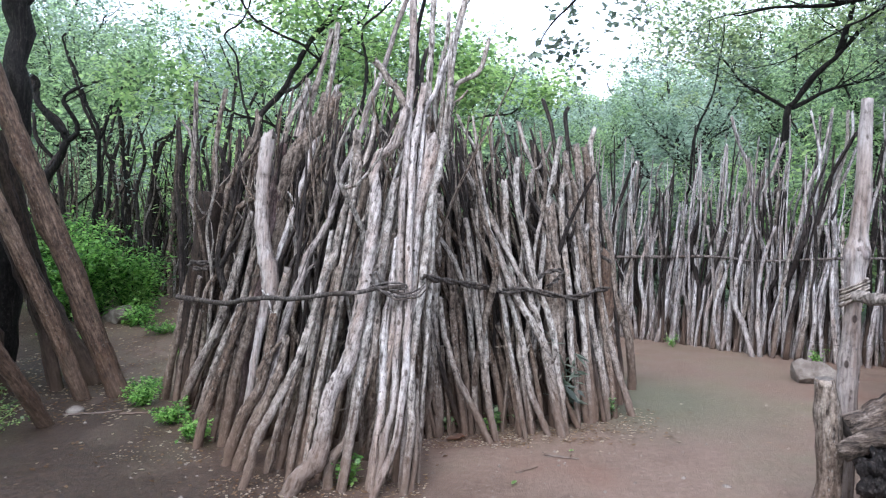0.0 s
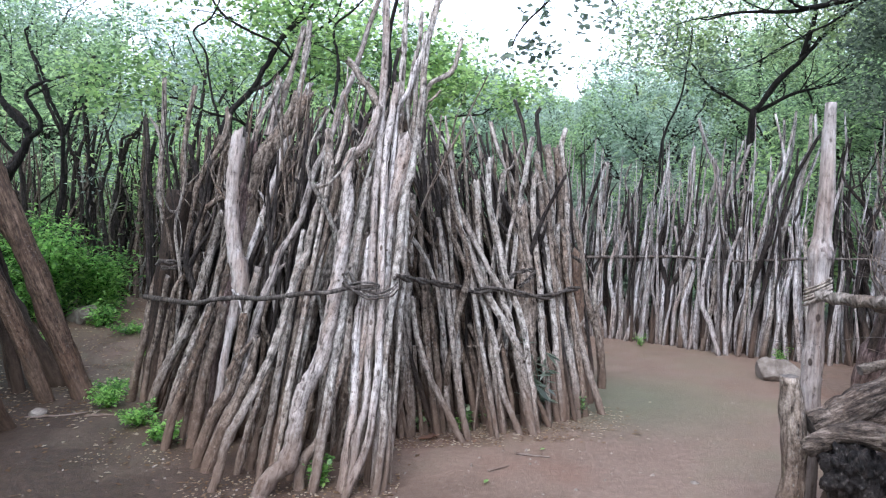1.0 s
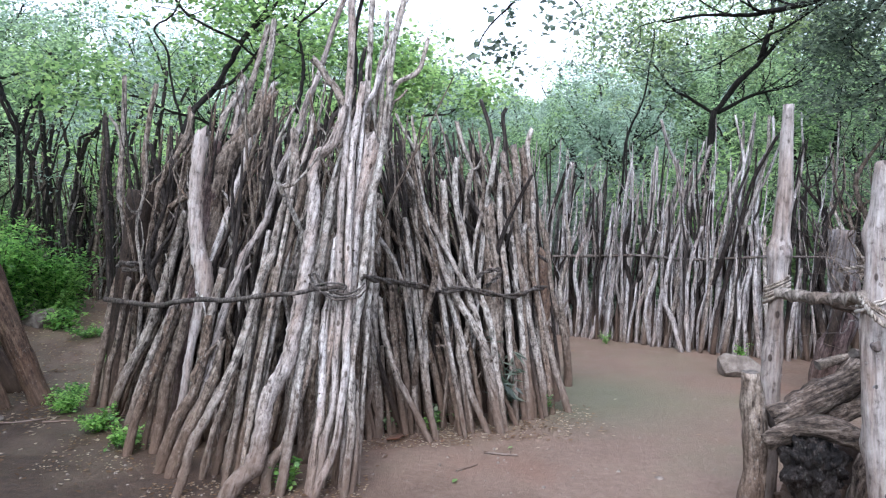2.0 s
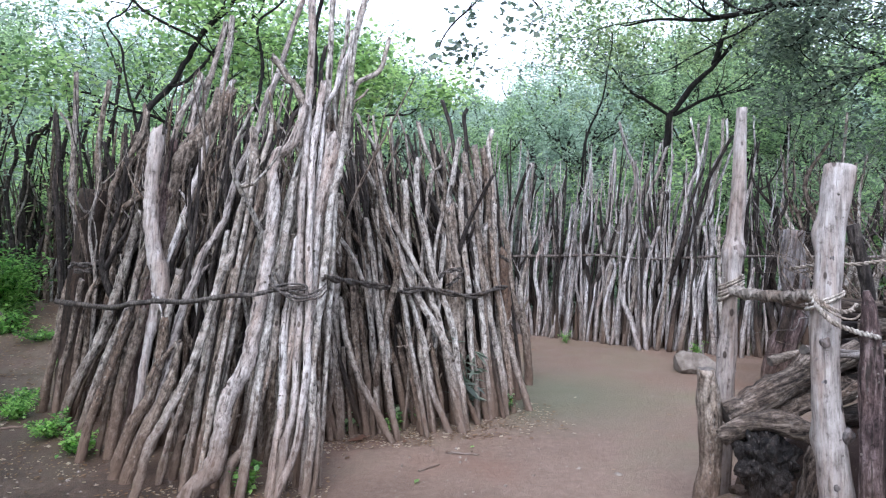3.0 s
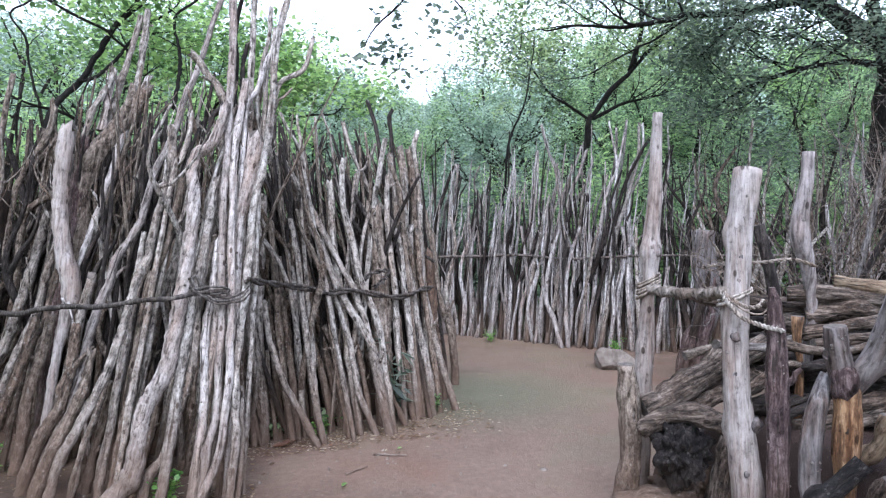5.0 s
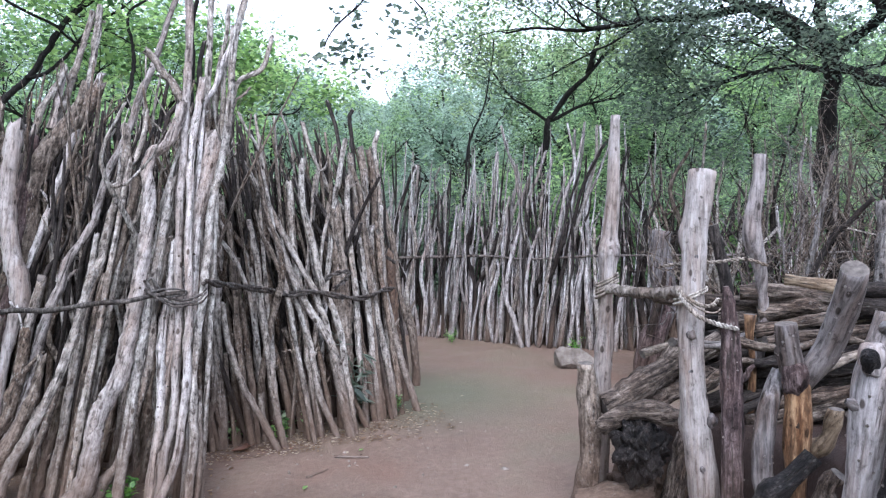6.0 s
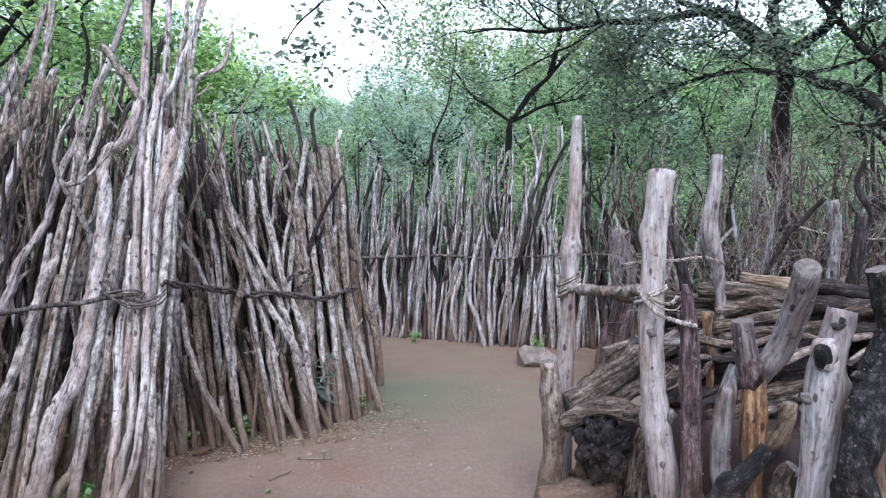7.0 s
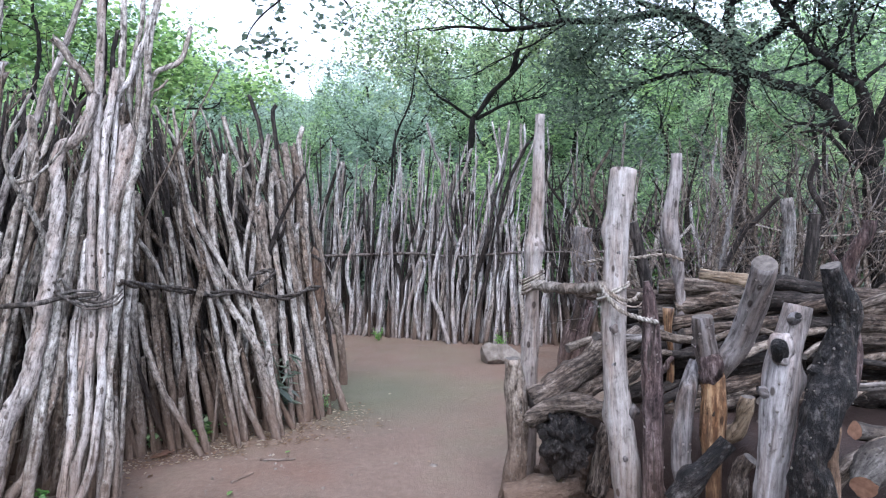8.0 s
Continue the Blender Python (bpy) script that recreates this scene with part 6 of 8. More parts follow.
log("log", "l", 0.057, 0.045, (2.19, 3.08, 0.04), (2.29, 3.13, 0.26), (2.38, 3.19, 0.42))
log("log", "y", 0.035, 0.034, (3.01, 3.18, 1.20), (3.12, 3.06, 1.19), (3.24, 2.93, 1.17))
log("log", "l", 0.042, 0.040, (2.83, 3.33, 1.12), (3.03, 3.15, 1.13), (3.22, 2.95, 1.11))
log("log", "d", 0.038, 0.036, (3.28, 3.04, 1.16), (3.41, 2.88, 1.15), (3.54, 2.73, 1.13))
log("log", "l", 0.051, 0.043, (2.91, 3.27, 1.00), (3.07, 3.12, 1.05), (3.20, 2.97, 1.01))
log("log", "l", 0.034, 0.030, (2.80, 3.17, 0.91), (2.97, 3.00, 0.99), (3.12, 2.84, 1.02))
log("log", "l", 0.044, 0.039, (2.87, 3.17, 0.83), (3.07, 2.97, 0.91), (3.23, 2.80, 0.95))
log("log", "l", 0.029, 0.028, (3.16, 2.72, 1.00), (3.25, 2.61, 1.06), (3.34, 2.48, 1.13))
log("log", "l", 0.044, 0.042, (3.28, 3.04, 1.00), (3.47, 2.81, 1.04), (3.57, 2.68, 1.06))
log("log", "l", 0.034, 0.030, (3.41, 2.56, 1.07), (3.49, 2.45, 1.06), (3.59, 2.29, 1.12))
log("log", "l", 0.052, 0.046, (3.40, 2.58, 0.97), (3.51, 2.41, 0.98), (3.62, 2.25, 1.01))
log("log", "l", 0.040, 0.039, (3.41, 2.56, 0.88), (3.57, 2.33, 0.90))
log("log", "l", 0.019, 0.021, (3.30, 2.45, 1.07), (3.40, 2.32, 1.13), (3.48, 2.20, 1.23))
log("log", "d", 0.055, 0.043, (2.76, 3.13, 0.72), (2.98, 2.92, 0.79), (3.20, 2.67, 0.89))
log("log", "l", 0.038, 0.036, (2.71, 2.91, 0.59), (2.86, 2.76, 0.64), (3.05, 2.54, 0.77))
log("log", "d", 0.066, 0.053, (2.81, 3.22, 0.60), (3.03, 3.01, 0.64), (3.28, 2.73, 0.75))
log("log", "l", 0.047, 0.045, (3.46, 2.66, 0.77), (3.66, 2.38, 0.78))
log("log", "l", 0.057, 0.051, (3.47, 2.97, 0.85), (3.77, 2.58, 0.82))
log("log", "l", 0.057, 0.054, (2.81, 3.48, 0.93), (2.99, 3.33, 0.95), (3.17, 3.15, 0.91))
log("log", "d", 0.057, 0.054, (2.81, 3.48, 0.72), (2.99, 3.33, 0.76), (3.20, 3.13, 0.77))
log("log", "l", 0.041, 0.034, (2.61, 3.00, 0.47), (2.78, 2.84, 0.54), (2.93, 2.68, 0.64))
log("log", "y", 0.039, 0.028, (2.51, 2.54, 0.45), (2.57, 2.48, 0.51), (2.60, 2.45, 0.60), (2.61, 2.44, 0.69))
log("log", "k", 0.039, 0.035, (1.96, 2.24, 0.37), (2.08, 2.20, 0.49), (2.19, 2.16, 0.61))
log("log", "l", 0.038, 0.034, (2.29, 2.19, 0.34), (2.29, 2.20, 0.45), (2.32, 2.16, 0.52))
log("log", "w", 0.033, 0.033, (2.64, 1.93, 0.66), (2.77, 1.90, 0.63), (2.92, 1.86, 0.61))
log("log", "w", 0.044, 0.042, (2.33, 1.67, 0.57), (2.47, 1.73, 0.63), (2.76, 1.74, 0.67))
log("log", "l", 0.034, 0.033, (2.51, 1.93, 0.45), (2.60, 1.90, 0.55), (2.82, 1.84, 0.62))
log("log", "d", 0.040, 0.039, (2.46, 3.25, 0.52), (2.70, 3.19, 0.55), (2.88, 3.02, 0.53))
log("log", "l", 0.045, 0.045, (2.40, 3.17, 0.36), (2.65, 3.09, 0.39), (2.88, 3.02, 0.39))

# the forked post: an orange stripped foot under two grey arms
forked = thing("forked_post", (2.29, 2.34, 0), "forked post with a stripped orange foot and sawn grey arms", "post", "posts of the log stack")
for name, kind, r0, r1, *points in (
        ("trunk", "o", 0, 0, (2.308, 2.340, -0.050, 0.035), (2.290, 2.340, 0.346, 0.034), (2.284, 2.340, 0.470, 0.044), (2.282, 2.340, 0.577, 0.057), (2.284, 2.340, 0.679, 0.058), (2.282, 2.340, 0.775, 0.047), (2.267, 2.340, 0.870, 0.057)),
        ("arm", "n", 0, 0, (2.272, 2.345, 0.869, 0.052), (2.244, 2.345, 0.954, 0.052), (2.227, 2.345, 1.035, 0.047), (2.216, 2.345, 1.111, 0.043)),
        ("arm", "s", 0, 0, (2.310, 2.350, 0.851, 0.047), (2.311, 2.300, 0.912, 0.049), (2.336, 2.250, 1.005, 0.053), (2.333, 2.200, 1.098, 0.053), (2.315, 2.150, 1.189, 0.055), (2.292, 2.100, 1.277, 0.054), (2.256, 2.050, 1.360, 0.048))):
    me, m = crooked(name, r0, r1, points, next(seeds), 22, 20, 0.05, 1, 0, 0.02)
    placed(link(name, me, (BARK[kind], CUT), forked, "stripped orange wood" if kind == "o" else "sawn-off grey arm"), m)
scar(forked, "v", (2.232, 2.305, 0.885), 0.055, "dark bark collar at the fork", 1.6)
scar(forked, "e", (2.243, 2.300, 0.692), 0.014, "dark hollow knot", 2.6)
for ob in [o for o in scene.objects if o.name.startswith("short_post") and o.parent is None]:
    if ob.matrix_basis.translation.y < 2.1 and ob.data.materials[0] == BARK["s"]:
        scar(ob, "s", (2.150, 1.876, 1.045), 0.044, "wrinkled collar of a lopped branch", 1.35)
        for name, kind, points in (
                ("branch_stub", "k", [(2.165, 1.895, 1.02, 0.034), (2.135, 1.873, 1.055, 0.031), (2.120, 1.862, 1.075, 0.027), (2.112, 1.856, 1.084, 0.015)]),
                ("branch_stub", "n", [(2.22, 1.885, 1.16, 0.024), (2.205, 1.858, 1.172, 0.021), (2.198, 1.848, 1.178, 0.013)]),
                ("branch_stub", "n", [(2.15, 1.925, 0.87, 0.030), (2.125, 1.935, 0.882, 0.022), (2.108, 1.945, 0.892, 0.010)])):
            me, m = crooked(name, 0, 0, points, next(seeds), 8, 14, 0.14, 0, 0, 0.0)
            placed(link(name, me, (BARK[kind], BARK["k"]), ob, "stub of a lopped branch"), m)
for ob in [o for o in scene.objects if o.name.startswith("gate_post")]:
    if (ob.matrix_basis.translation.xy - Vector((2.07, 2.67))).length < 0.06:
        for place, r in (((2.00, 2.675, 1.02), 0.020), ((2.045, 2.705, 1.375), 0.012), ((2.03, 2.70, 1.27), 0.011), ((1.998, 2.67, 0.855), 0.013), ((2.075, 2.63, 0.63), 0.030), ((2.02, 2.61, 0.42), 0.013), ((2.07, 2.72, 1.56), 0.014)):
            scar(ob, "n", place, r, "small knot")
    if (ob.matrix_basis.translation.xy - Vector((2.05, 3.53))).length < 0.06:
        scar(ob, "s", (2.095, 3.51, 1.365), 0.045, "swollen knot", 1.4)


def knobs(ob, count, kind, size, seed):
    """Small bumps of lopped twigs on a post's skin."""
    rng = random.Random(seed)
    bm = bmesh.new()
    bmesh.ops.create_icosphere(bm, subdivisions=1, radius=1.0)
    for v in bm.verts:
        v.co *= 1 + 0.3 * noise.noise(v.co * 1.7)
    me = bpy.data.meshes.new("knob")
    bm.to_mesh(me)
    bm.free()
    spots = ob.data.vertices
    base = ob.matrix_parent_inverse @ ob.matrix_basis if ob.parent else ob.matrix_basis
    for _ in range(count):
        r = size * rng.uniform(0.6, 1.3)
        place = base @ spots[rng.randrange(len(spots) // 12, len(spots) * 11 // 12)].co
        knob = link("knob", me, BARK[kind], ob)
        knob.matrix_parent_inverse = Matrix.Identity(4)
        knob.matrix_basis = base.inverted() @ Matrix.Translation(place) @ Matrix.Scale(r, 4)


for k, ob in enumerate([o for o in scene.objects if o.name.startswith(("short_post", "gate_post", "arm")) and o.type == "MESH"]):
    kind = ob.data.materials[0]
    if kind == BARK["k"]:
        knobs(ob, 60, "g", 0.005, k)
    elif kind in (BARK["s"], BARK["n"], BARK["c"], BARK["v"]):
        knobs(ob, 24, "p", 0.0055, k)
for k, ob in enumerate([o for o in hut.children if o.name.startswith("pole") and o.data.materials[0] == BARK["p"]]):
    if ob.matrix_basis.translation.y < 4.6 and k < 30:
        knobs(ob, 12, "b", 0.007, 300 + k)

for ob in [o for o in scene.objects if o.name.startswith("gate_post")]:
    if (ob.matrix_basis.translation.xy - Vector((2.79, 3.24))).length < 0.06:
        me, m = crooked("bark_strip", 0, 0, [(2.682, 3.080, 0.436, 0.013), (2.693, 3.080, 0.531, 0.023), (2.707, 3.080, 0.665, 0.021), (2.705, 3.080, 0.794, 0.016), (2.683, 3.080, 0.924, 0.023), (2.686, 3.080, 1.035, 0.034)], next(seeds), 18, 10, 0.10, 1, 0, 0.1)
        placed(link("bark_strip", me, (BARK["o"], CUT), ob, "torn orange strip of wood"), m)

for ob in [o for o in scene.objects if o.name.startswith("short_post") and o.data and o.data.materials[0] == BARK["k"]]:
    me, m = crooked("arm", 0, 0, [(2.387, 1.780, 0.875, 0.032), (2.415, 1.780, 0.957, 0.028), (2.428, 1.780, 1.052, 0.022), (2.420, 1.780, 1.12, 0.014)], next(seeds), 14, 16, 0.10, 1, 0, 0.05)
    placed(link("arm", me, (BARK["v"], CUT), ob, "brown broken arm with bark"), m)
    me, m = crooked("branch_stub", 0, 0, [(2.235, 1.755, 0.955, 0.032), (2.20, 1.775, 0.985, 0.022), (2.185, 1.785, 1.0, 0.012)], next(seeds), 8, 14, 0.2, 1, 0, 0.0)
    placed(link("branch_stub", me, (BARK["k"], CUT), ob), m)
    me, m = crooked("bark_strip", 0, 0, [(2.224, 1.695, 0.30, 0.020), (2.218, 1.700, 0.54, 0.022), (2.208, 1.700, 0.70, 0.018), (2.222, 1.695, 0.80, 0.011)], next(seeds), 18, 10, 0.2, 2, 0, 0.1)
    placed(link("bark_strip", me, (BARK["r"], CUT), ob, "strip of bare reddish wood along the split bark"), m)

for ob in [o for o in scene.objects if o.name.startswith("old_post")]:
    for dx, dy, low, high, r in ((-0.055, -0.02, 0.05, 0.95, 0.062), (0.03, -0.07, 0.02, 1.02, 0.055), (-0.01, -0.075, 0.3, 1.25, 0.03)):
        me, m = crooked("bark_strip", 0, 0, [(3.70 + dx, 5.62 + dy, low, r), (3.76 + dx, 5.60 + dy, low + 0.3, r * 1.1), (3.85 + dx, 5.58 + dy, (low + high) / 2 + 0.1, r * 0.9), (3.89 + dx, 5.57 + dy, high, r * 0.3)], next(seeds), 22, 12, 0.2, 3, 0, 0.05)
        placed(link("bark_strip", me, (BARK["v" if r > 0.04 else "e"], CUT), ob, "peeling red-brown bark"), m)

# logs deeper in the stack, mostly dark bark so their colour holds the shadow
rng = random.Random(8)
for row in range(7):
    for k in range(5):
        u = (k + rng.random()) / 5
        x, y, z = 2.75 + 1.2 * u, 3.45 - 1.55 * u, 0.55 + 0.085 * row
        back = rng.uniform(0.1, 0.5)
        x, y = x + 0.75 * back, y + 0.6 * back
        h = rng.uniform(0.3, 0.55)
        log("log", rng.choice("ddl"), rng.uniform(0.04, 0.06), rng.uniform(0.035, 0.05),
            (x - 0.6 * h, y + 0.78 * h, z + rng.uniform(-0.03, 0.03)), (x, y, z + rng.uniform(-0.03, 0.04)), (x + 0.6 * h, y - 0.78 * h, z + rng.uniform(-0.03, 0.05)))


# thin branches thrown over the stack
rng = random.Random(18)
for k in range(16):
    u = (k + rng.random()) / 16
    x, y = 2.35 + 1.0 * u, 3.25 - 1.25 * u
    z = rng.uniform(0.52, 0.95)
    a, h = rng.uniform(-0.5, 1.0), rng.uniform(0.25, 0.5)
    x, y = x + 0.25 * rng.random(), y + 0.2 * rng.random()
    dx, dy, dz = math.cos(a) * h, -math.sin(a) * h, rng.uniform(-0.12, 0.14)
    log("log", rng.choice("llqbd"), rng.uniform(0.014, 0.028), rng.uniform(0.01, 0.02), (x - dx, y - dy, z - dz),
        (x - 0.3 * dx, y - 0.3 * dy, z + rng.uniform(-0.04, 0.05)), (x + 0.4 * dx, y + 0.4 * dy, z + rng.uniform(-0.03, 0.06)), (x + dx, y + dy, z + dz))


def lump(name, place, size, material, seed, label, category, rough=0.35, scale=1.6, detail=3, group="", planes=0):
    """A stone or burl: a ball pushed in and out unevenly."""
    bm = bmesh.new()
    bmesh.ops.create_icosphere(bm, subdivisions=detail, radius=1.0)
    rng = random.Random(int(seed))
    flat = [(Vector((rng.gauss(0, 1), rng.gauss(0, 1), rng.gauss(0, 0.7))).normalized(), rng.uniform(0.55, 0.8)) for _ in range(planes)]
    for v in bm.verts:
        p = v.co * scale
        n = noise.noise((p.x + seed, p.y, p.z)) + 0.5 * noise.noise((p.x * 2.3 + seed, p.y * 2.3, p.z * 2.3)) + 0.25 * noise.noise((p.x * 5 + seed, p.y * 5, p.z * 5))
        v.co *= 1 + rough * n
        for side, far in flat:
            v.co -= side * max(0.0, v.co.dot(side) - far) * 0.9
        v.co = Vector((v.co.x * size[0], v.co.y * size[1], v.co.z * size[2]))
    for f in bm.faces:
        f.smooth = True
    ob = part(name, bm, material, None)
    ob.location = place
    return tagged(ob, label, category, group)


lump("burl", (1.96, 3.02, 0.39), (0.125, 0.13, 0.14), BARK["k"], 3.0, "dark knobbly root burl resting among the logs", "burl", 0.55, 2.1, 5)
lump("burl", (2.16, 3.29, 0.06), (0.2, 0.17, 0.17), BARK["d"], 7.0, "brown root stump at the foot of the stack", "burl", 0.5, 2.2, 5)


def mud_bank():
    """A low earthen bank under the logs, with a worn edge."""
    line = spline([(2.25, 3.75, 0), (2.5, 2.8, 0), (2.62, 2.1, 0), (2.72, 1.5, 0), (2.95, 1.0, 0)], 40)
    verts, faces = [], []
    section = [(0.0, -0.05), (0.02, 0.15), (0.03, 0.32), (0.05, 0.42), (0.10, 0.48), (0.25, 0.5), (0.7, 0.5), (1.2, 0.48), (1.45, 0.3), (1.6, -0.05)]
    for i, p in enumerate(line):
        ease = min(1.0, i / 6, (len(line) - 1 - i) / 6)
        for d, z in section:
            n = noise.noise((p.x * 3 + d, p.y * 3, z * 5)) * 0.035
            verts.append((p.x + d + n, p.y + d * 0.45 + n, z * (0.12 + 0.88 * ease) + (n * ease if z > 0 else 0)))
    k = len(section)
    for i in range(len(line) - 1):
        for j in range(k - 1):
            a = i * k + j
            faces.append((a, a + k, a + k + 1, a + 1))
    for i in (0, len(line) - 1):
        faces.append(tuple(i * k + j for j in range(k)))
    me = bpy.data.meshes.new("mud_bank")
    me.from_pydata(verts, [], faces)
    me.polygons.foreach_set("use_smooth", [True] * len(faces))
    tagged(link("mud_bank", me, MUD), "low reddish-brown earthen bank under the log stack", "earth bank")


mud_bank()


# ---- ropes ----
def rope(label, strands, r, seed, twist, *points):
    ob = vine(None, "rope", points, strands, r, seed, twist, ROPE)
    tagged(ob, label, "rope", "ropes on the posts")


def coil(label, centre, radius, turns, r, seed, tilt=0.0):
    pts = []
    for i in range(turns * 8 + 1):
        a = 6.28318 * i / 8
        out = radius * (1 + 0.10 * noise.noise((i * 0.4, seed, 0)))
        lift = 1.6 * r * noise.noise((i * 0.17, seed, 5))
        pts.append((centre[0] + math.cos(a) * out, centre[1] + math.sin(a) * out, lift + centre[2] + r * 1.9 * (i / 8 - turns / 2) + tilt * math.cos(a + 0.6)))
    rope(label, 1, r, seed, 0, *pts)


rope("thick laid hemp rope tied between two posts", 3, 0.030, 11, 15, (2.02, 3.42, 1.16), (2.05, 3.25, 1.16), (2.06, 3.05, 1.17), (2.03, 2.88, 1.19), (1.99, 2.74, 1.215))
coil("hemp rope wound round a grey post", (2.085, 3.545, 1.17), 0.062, 5, 0.0095, 12, 0.03)
coil("hemp rope wound round a silver post", (2.045, 2.745, 1.195), 0.072, 2, 0.009, 13, 0.03)
rope("hemp rope hanging slack across the posts", 2, 0.0105, 14, 9, (1.945, 2.70, 1.225), (1.945, 2.662, 1.185), (1.985, 2.615, 1.12), (2.05, 2.55, 1.085), (2.11, 2.50, 1.07))
rope("hemp rope hanging slack across the posts", 2, 0.0085, 24, 7, (1.945, 2.70, 1.23), (1.955, 2.655, 1.20), (2.0, 2.61, 1.165), (2.05, 2.59, 1.168), (2.10, 2.62, 1.19))
rope("hemp rope hanging slack across the posts", 1, 0.0065, 25, 6, (1.945, 2.70, 1.22), (1.95, 2.655, 1.195), (2.0, 2.605, 1.145), (2.05, 2.575, 1.135), (2.11, 2.60, 1.16))
rope("thin frayed rope strung between posts", 2, 0.010, 15, 9, (2.40, 3.50, 1.27), (2.45, 3.35, 1.30), (2.6, 3.25, 1.31), (2.75, 3.2, 1.325), (2.86, 3.15, 1.29))
rope("thin rope strung between fence poles", 2, 0.006, 16, 12, (4.30, 4.00, 1.49), (4.45, 3.75, 1.42), (4.6, 3.55, 1.40), (4.78, 3.20, 1.44))

# ---- leaning logs beside the path ----
def leaning(label, kind, r0, r1, *points):
    me, m = crooked("leaning_log", r0, r1, points, next(seeds), 40, 18, 0.05, 5, 0, 0.05)
    tagged(placed(link("leaning_log", me, (BARK[kind], CUT)), m), label, "log", "leaning logs")


leaning("thick red-brown bare log leaning over the path", "r", 0.094, 0.088, (-2.84, 6.12, -0.05), (-3.08, 6.10, 0.62), (-3.30, 6.08, 1.28), (-3.62, 6.1, 2.1), (-3.95, 6.15, 2.95), (-4.1, 6.2, 3.4))
leaning("dark brown log leaning behind the thick one", "e", 0.11, 0.09, (-3.25, 6.6, -0.05), (-3.6, 6.55, 0.5), (-3.95, 6.55, 1.2), (-4.3, 6.55, 2.1), (-4.5, 6.6, 2.8))
leaning("slim red-brown log leaning beside the path", "r", 0.068, 0.062, (-3.10, 6.0, -0.05), (-3.27, 5.8, 0.72), (-3.52, 5.6, 1.6), (-3.9, 5.5, 2.6))
leaning("slim red-brown log leaning low over the path", "r", 0.058, 0.052, (-2.99, 5.25, -0.05), (-3.03, 4.85, 0.5), (-3.12, 4.55, 0.95), (-3.3, 4.2, 1.5))
leaning("dark brown log leaning among others", "e", 0.08, 0.07, (-3.95, 6.3, -0.05), (-4.2, 6.2, 1.0), (-4.5, 6.1, 2.2))
leaning("dark brown log leaning among others", "e", 0.07, 0.06, (-3.7, 6.95, -0.05), (-3.95, 6.85, 1.0), (-4.25, 6.75, 2.4))

rng = random.Random(44)
for k in range(13):
    x, y = -3.5 - 0.1 * k + rng.uniform(-0.05, 0.05), 5.7 + rng.uniform(-0.2, 1.3)
    tall = rng.uniform(1.6, 2.6)
    leaning("dark brown log leaning among others", "e", rng.uniform(0.05, 0.085), 0.05, (x, y, -0.05), (x - 0.15, y - 0.05, tall * 0.4), (x - 0.45 - 0.2 * rng.random(), y - 0.1, tall))

# ---- stones ----
lump("boulder", (3.50, 6.58, 0.045), (0.30, 0.22, 0.15), STONE, 12.0, "flat brown-grey boulder lying on the earth", "boulder", 0.3, 1.2, 5, planes=10)
lump("boulder", (-4.05, 8.9, 0.3), (0.30, 0.22, 0.15), STONE, 15.0, "pale grey boulder beside the path", "boulder", 0.3, 1.5, 5, planes=12)
lump("stone", (-2.95, 5.55, 0.02), (0.07, 0.06, 0.04), STONE, 19.0, "small pale stone on the earth", "stone", 0.3, 1.5, 2)
lump("stone", (1.62, 3.95, 0.0), (0.03, 0.03, 0.02), STONE, 23.0, "small pale stone on the earth", "stone", 0.3, 1.5, 2)


# ---- trees ----
def tree(label, base, limbs, crown, seed, per_tip, spread, size, **more):
    owner = thing("tree", (base[0], base[1], ground_height(*base[:2])), label, "tree", more.pop("group", "trees round the yard"))
    tree_parts(owner, seed, limbs, crown, per_tip, spread, size, **more)
    return owner


tree("slender forked tree with sparse yellow-green leaves behind the fence", (4.65, 9.9),
     [(0.058, 0.044, 0, (4.65, 9.9, -0.2), (4.62, 9.9, 1.2), (4.72, 9.93, 2.1), (4.84, 9.88, 3.1)),
      (0.024, 0.01, 9, (4.84, 9.88, 3.1), (4.55, 9.9, 3.3), (4.3, 9.9, 3.4), (3.8, 9.7, 3.7)),
      (0.040, 0.015, 12, (4.84, 9.88, 3.1), (5.1, 9.75, 3.45), (5.35, 9.6, 3.77), (5.8, 9.3, 4.3), (6.2, 9.0, 5.2)),
      (0.035, 0.015, 8, (5.35, 9.6, 3.77), (5.3, 9.2, 4.6), (5.0, 8.9, 5.4)),
      (0.03, 0.012, 8, (4.84, 9.88, 3.1), (5.4, 9.9, 3.3), (6.0, 9.6, 3.5))],
     YELLOW_LEAF, 31, 19, 0.17, 0.075, depth=2, twig=0.85)
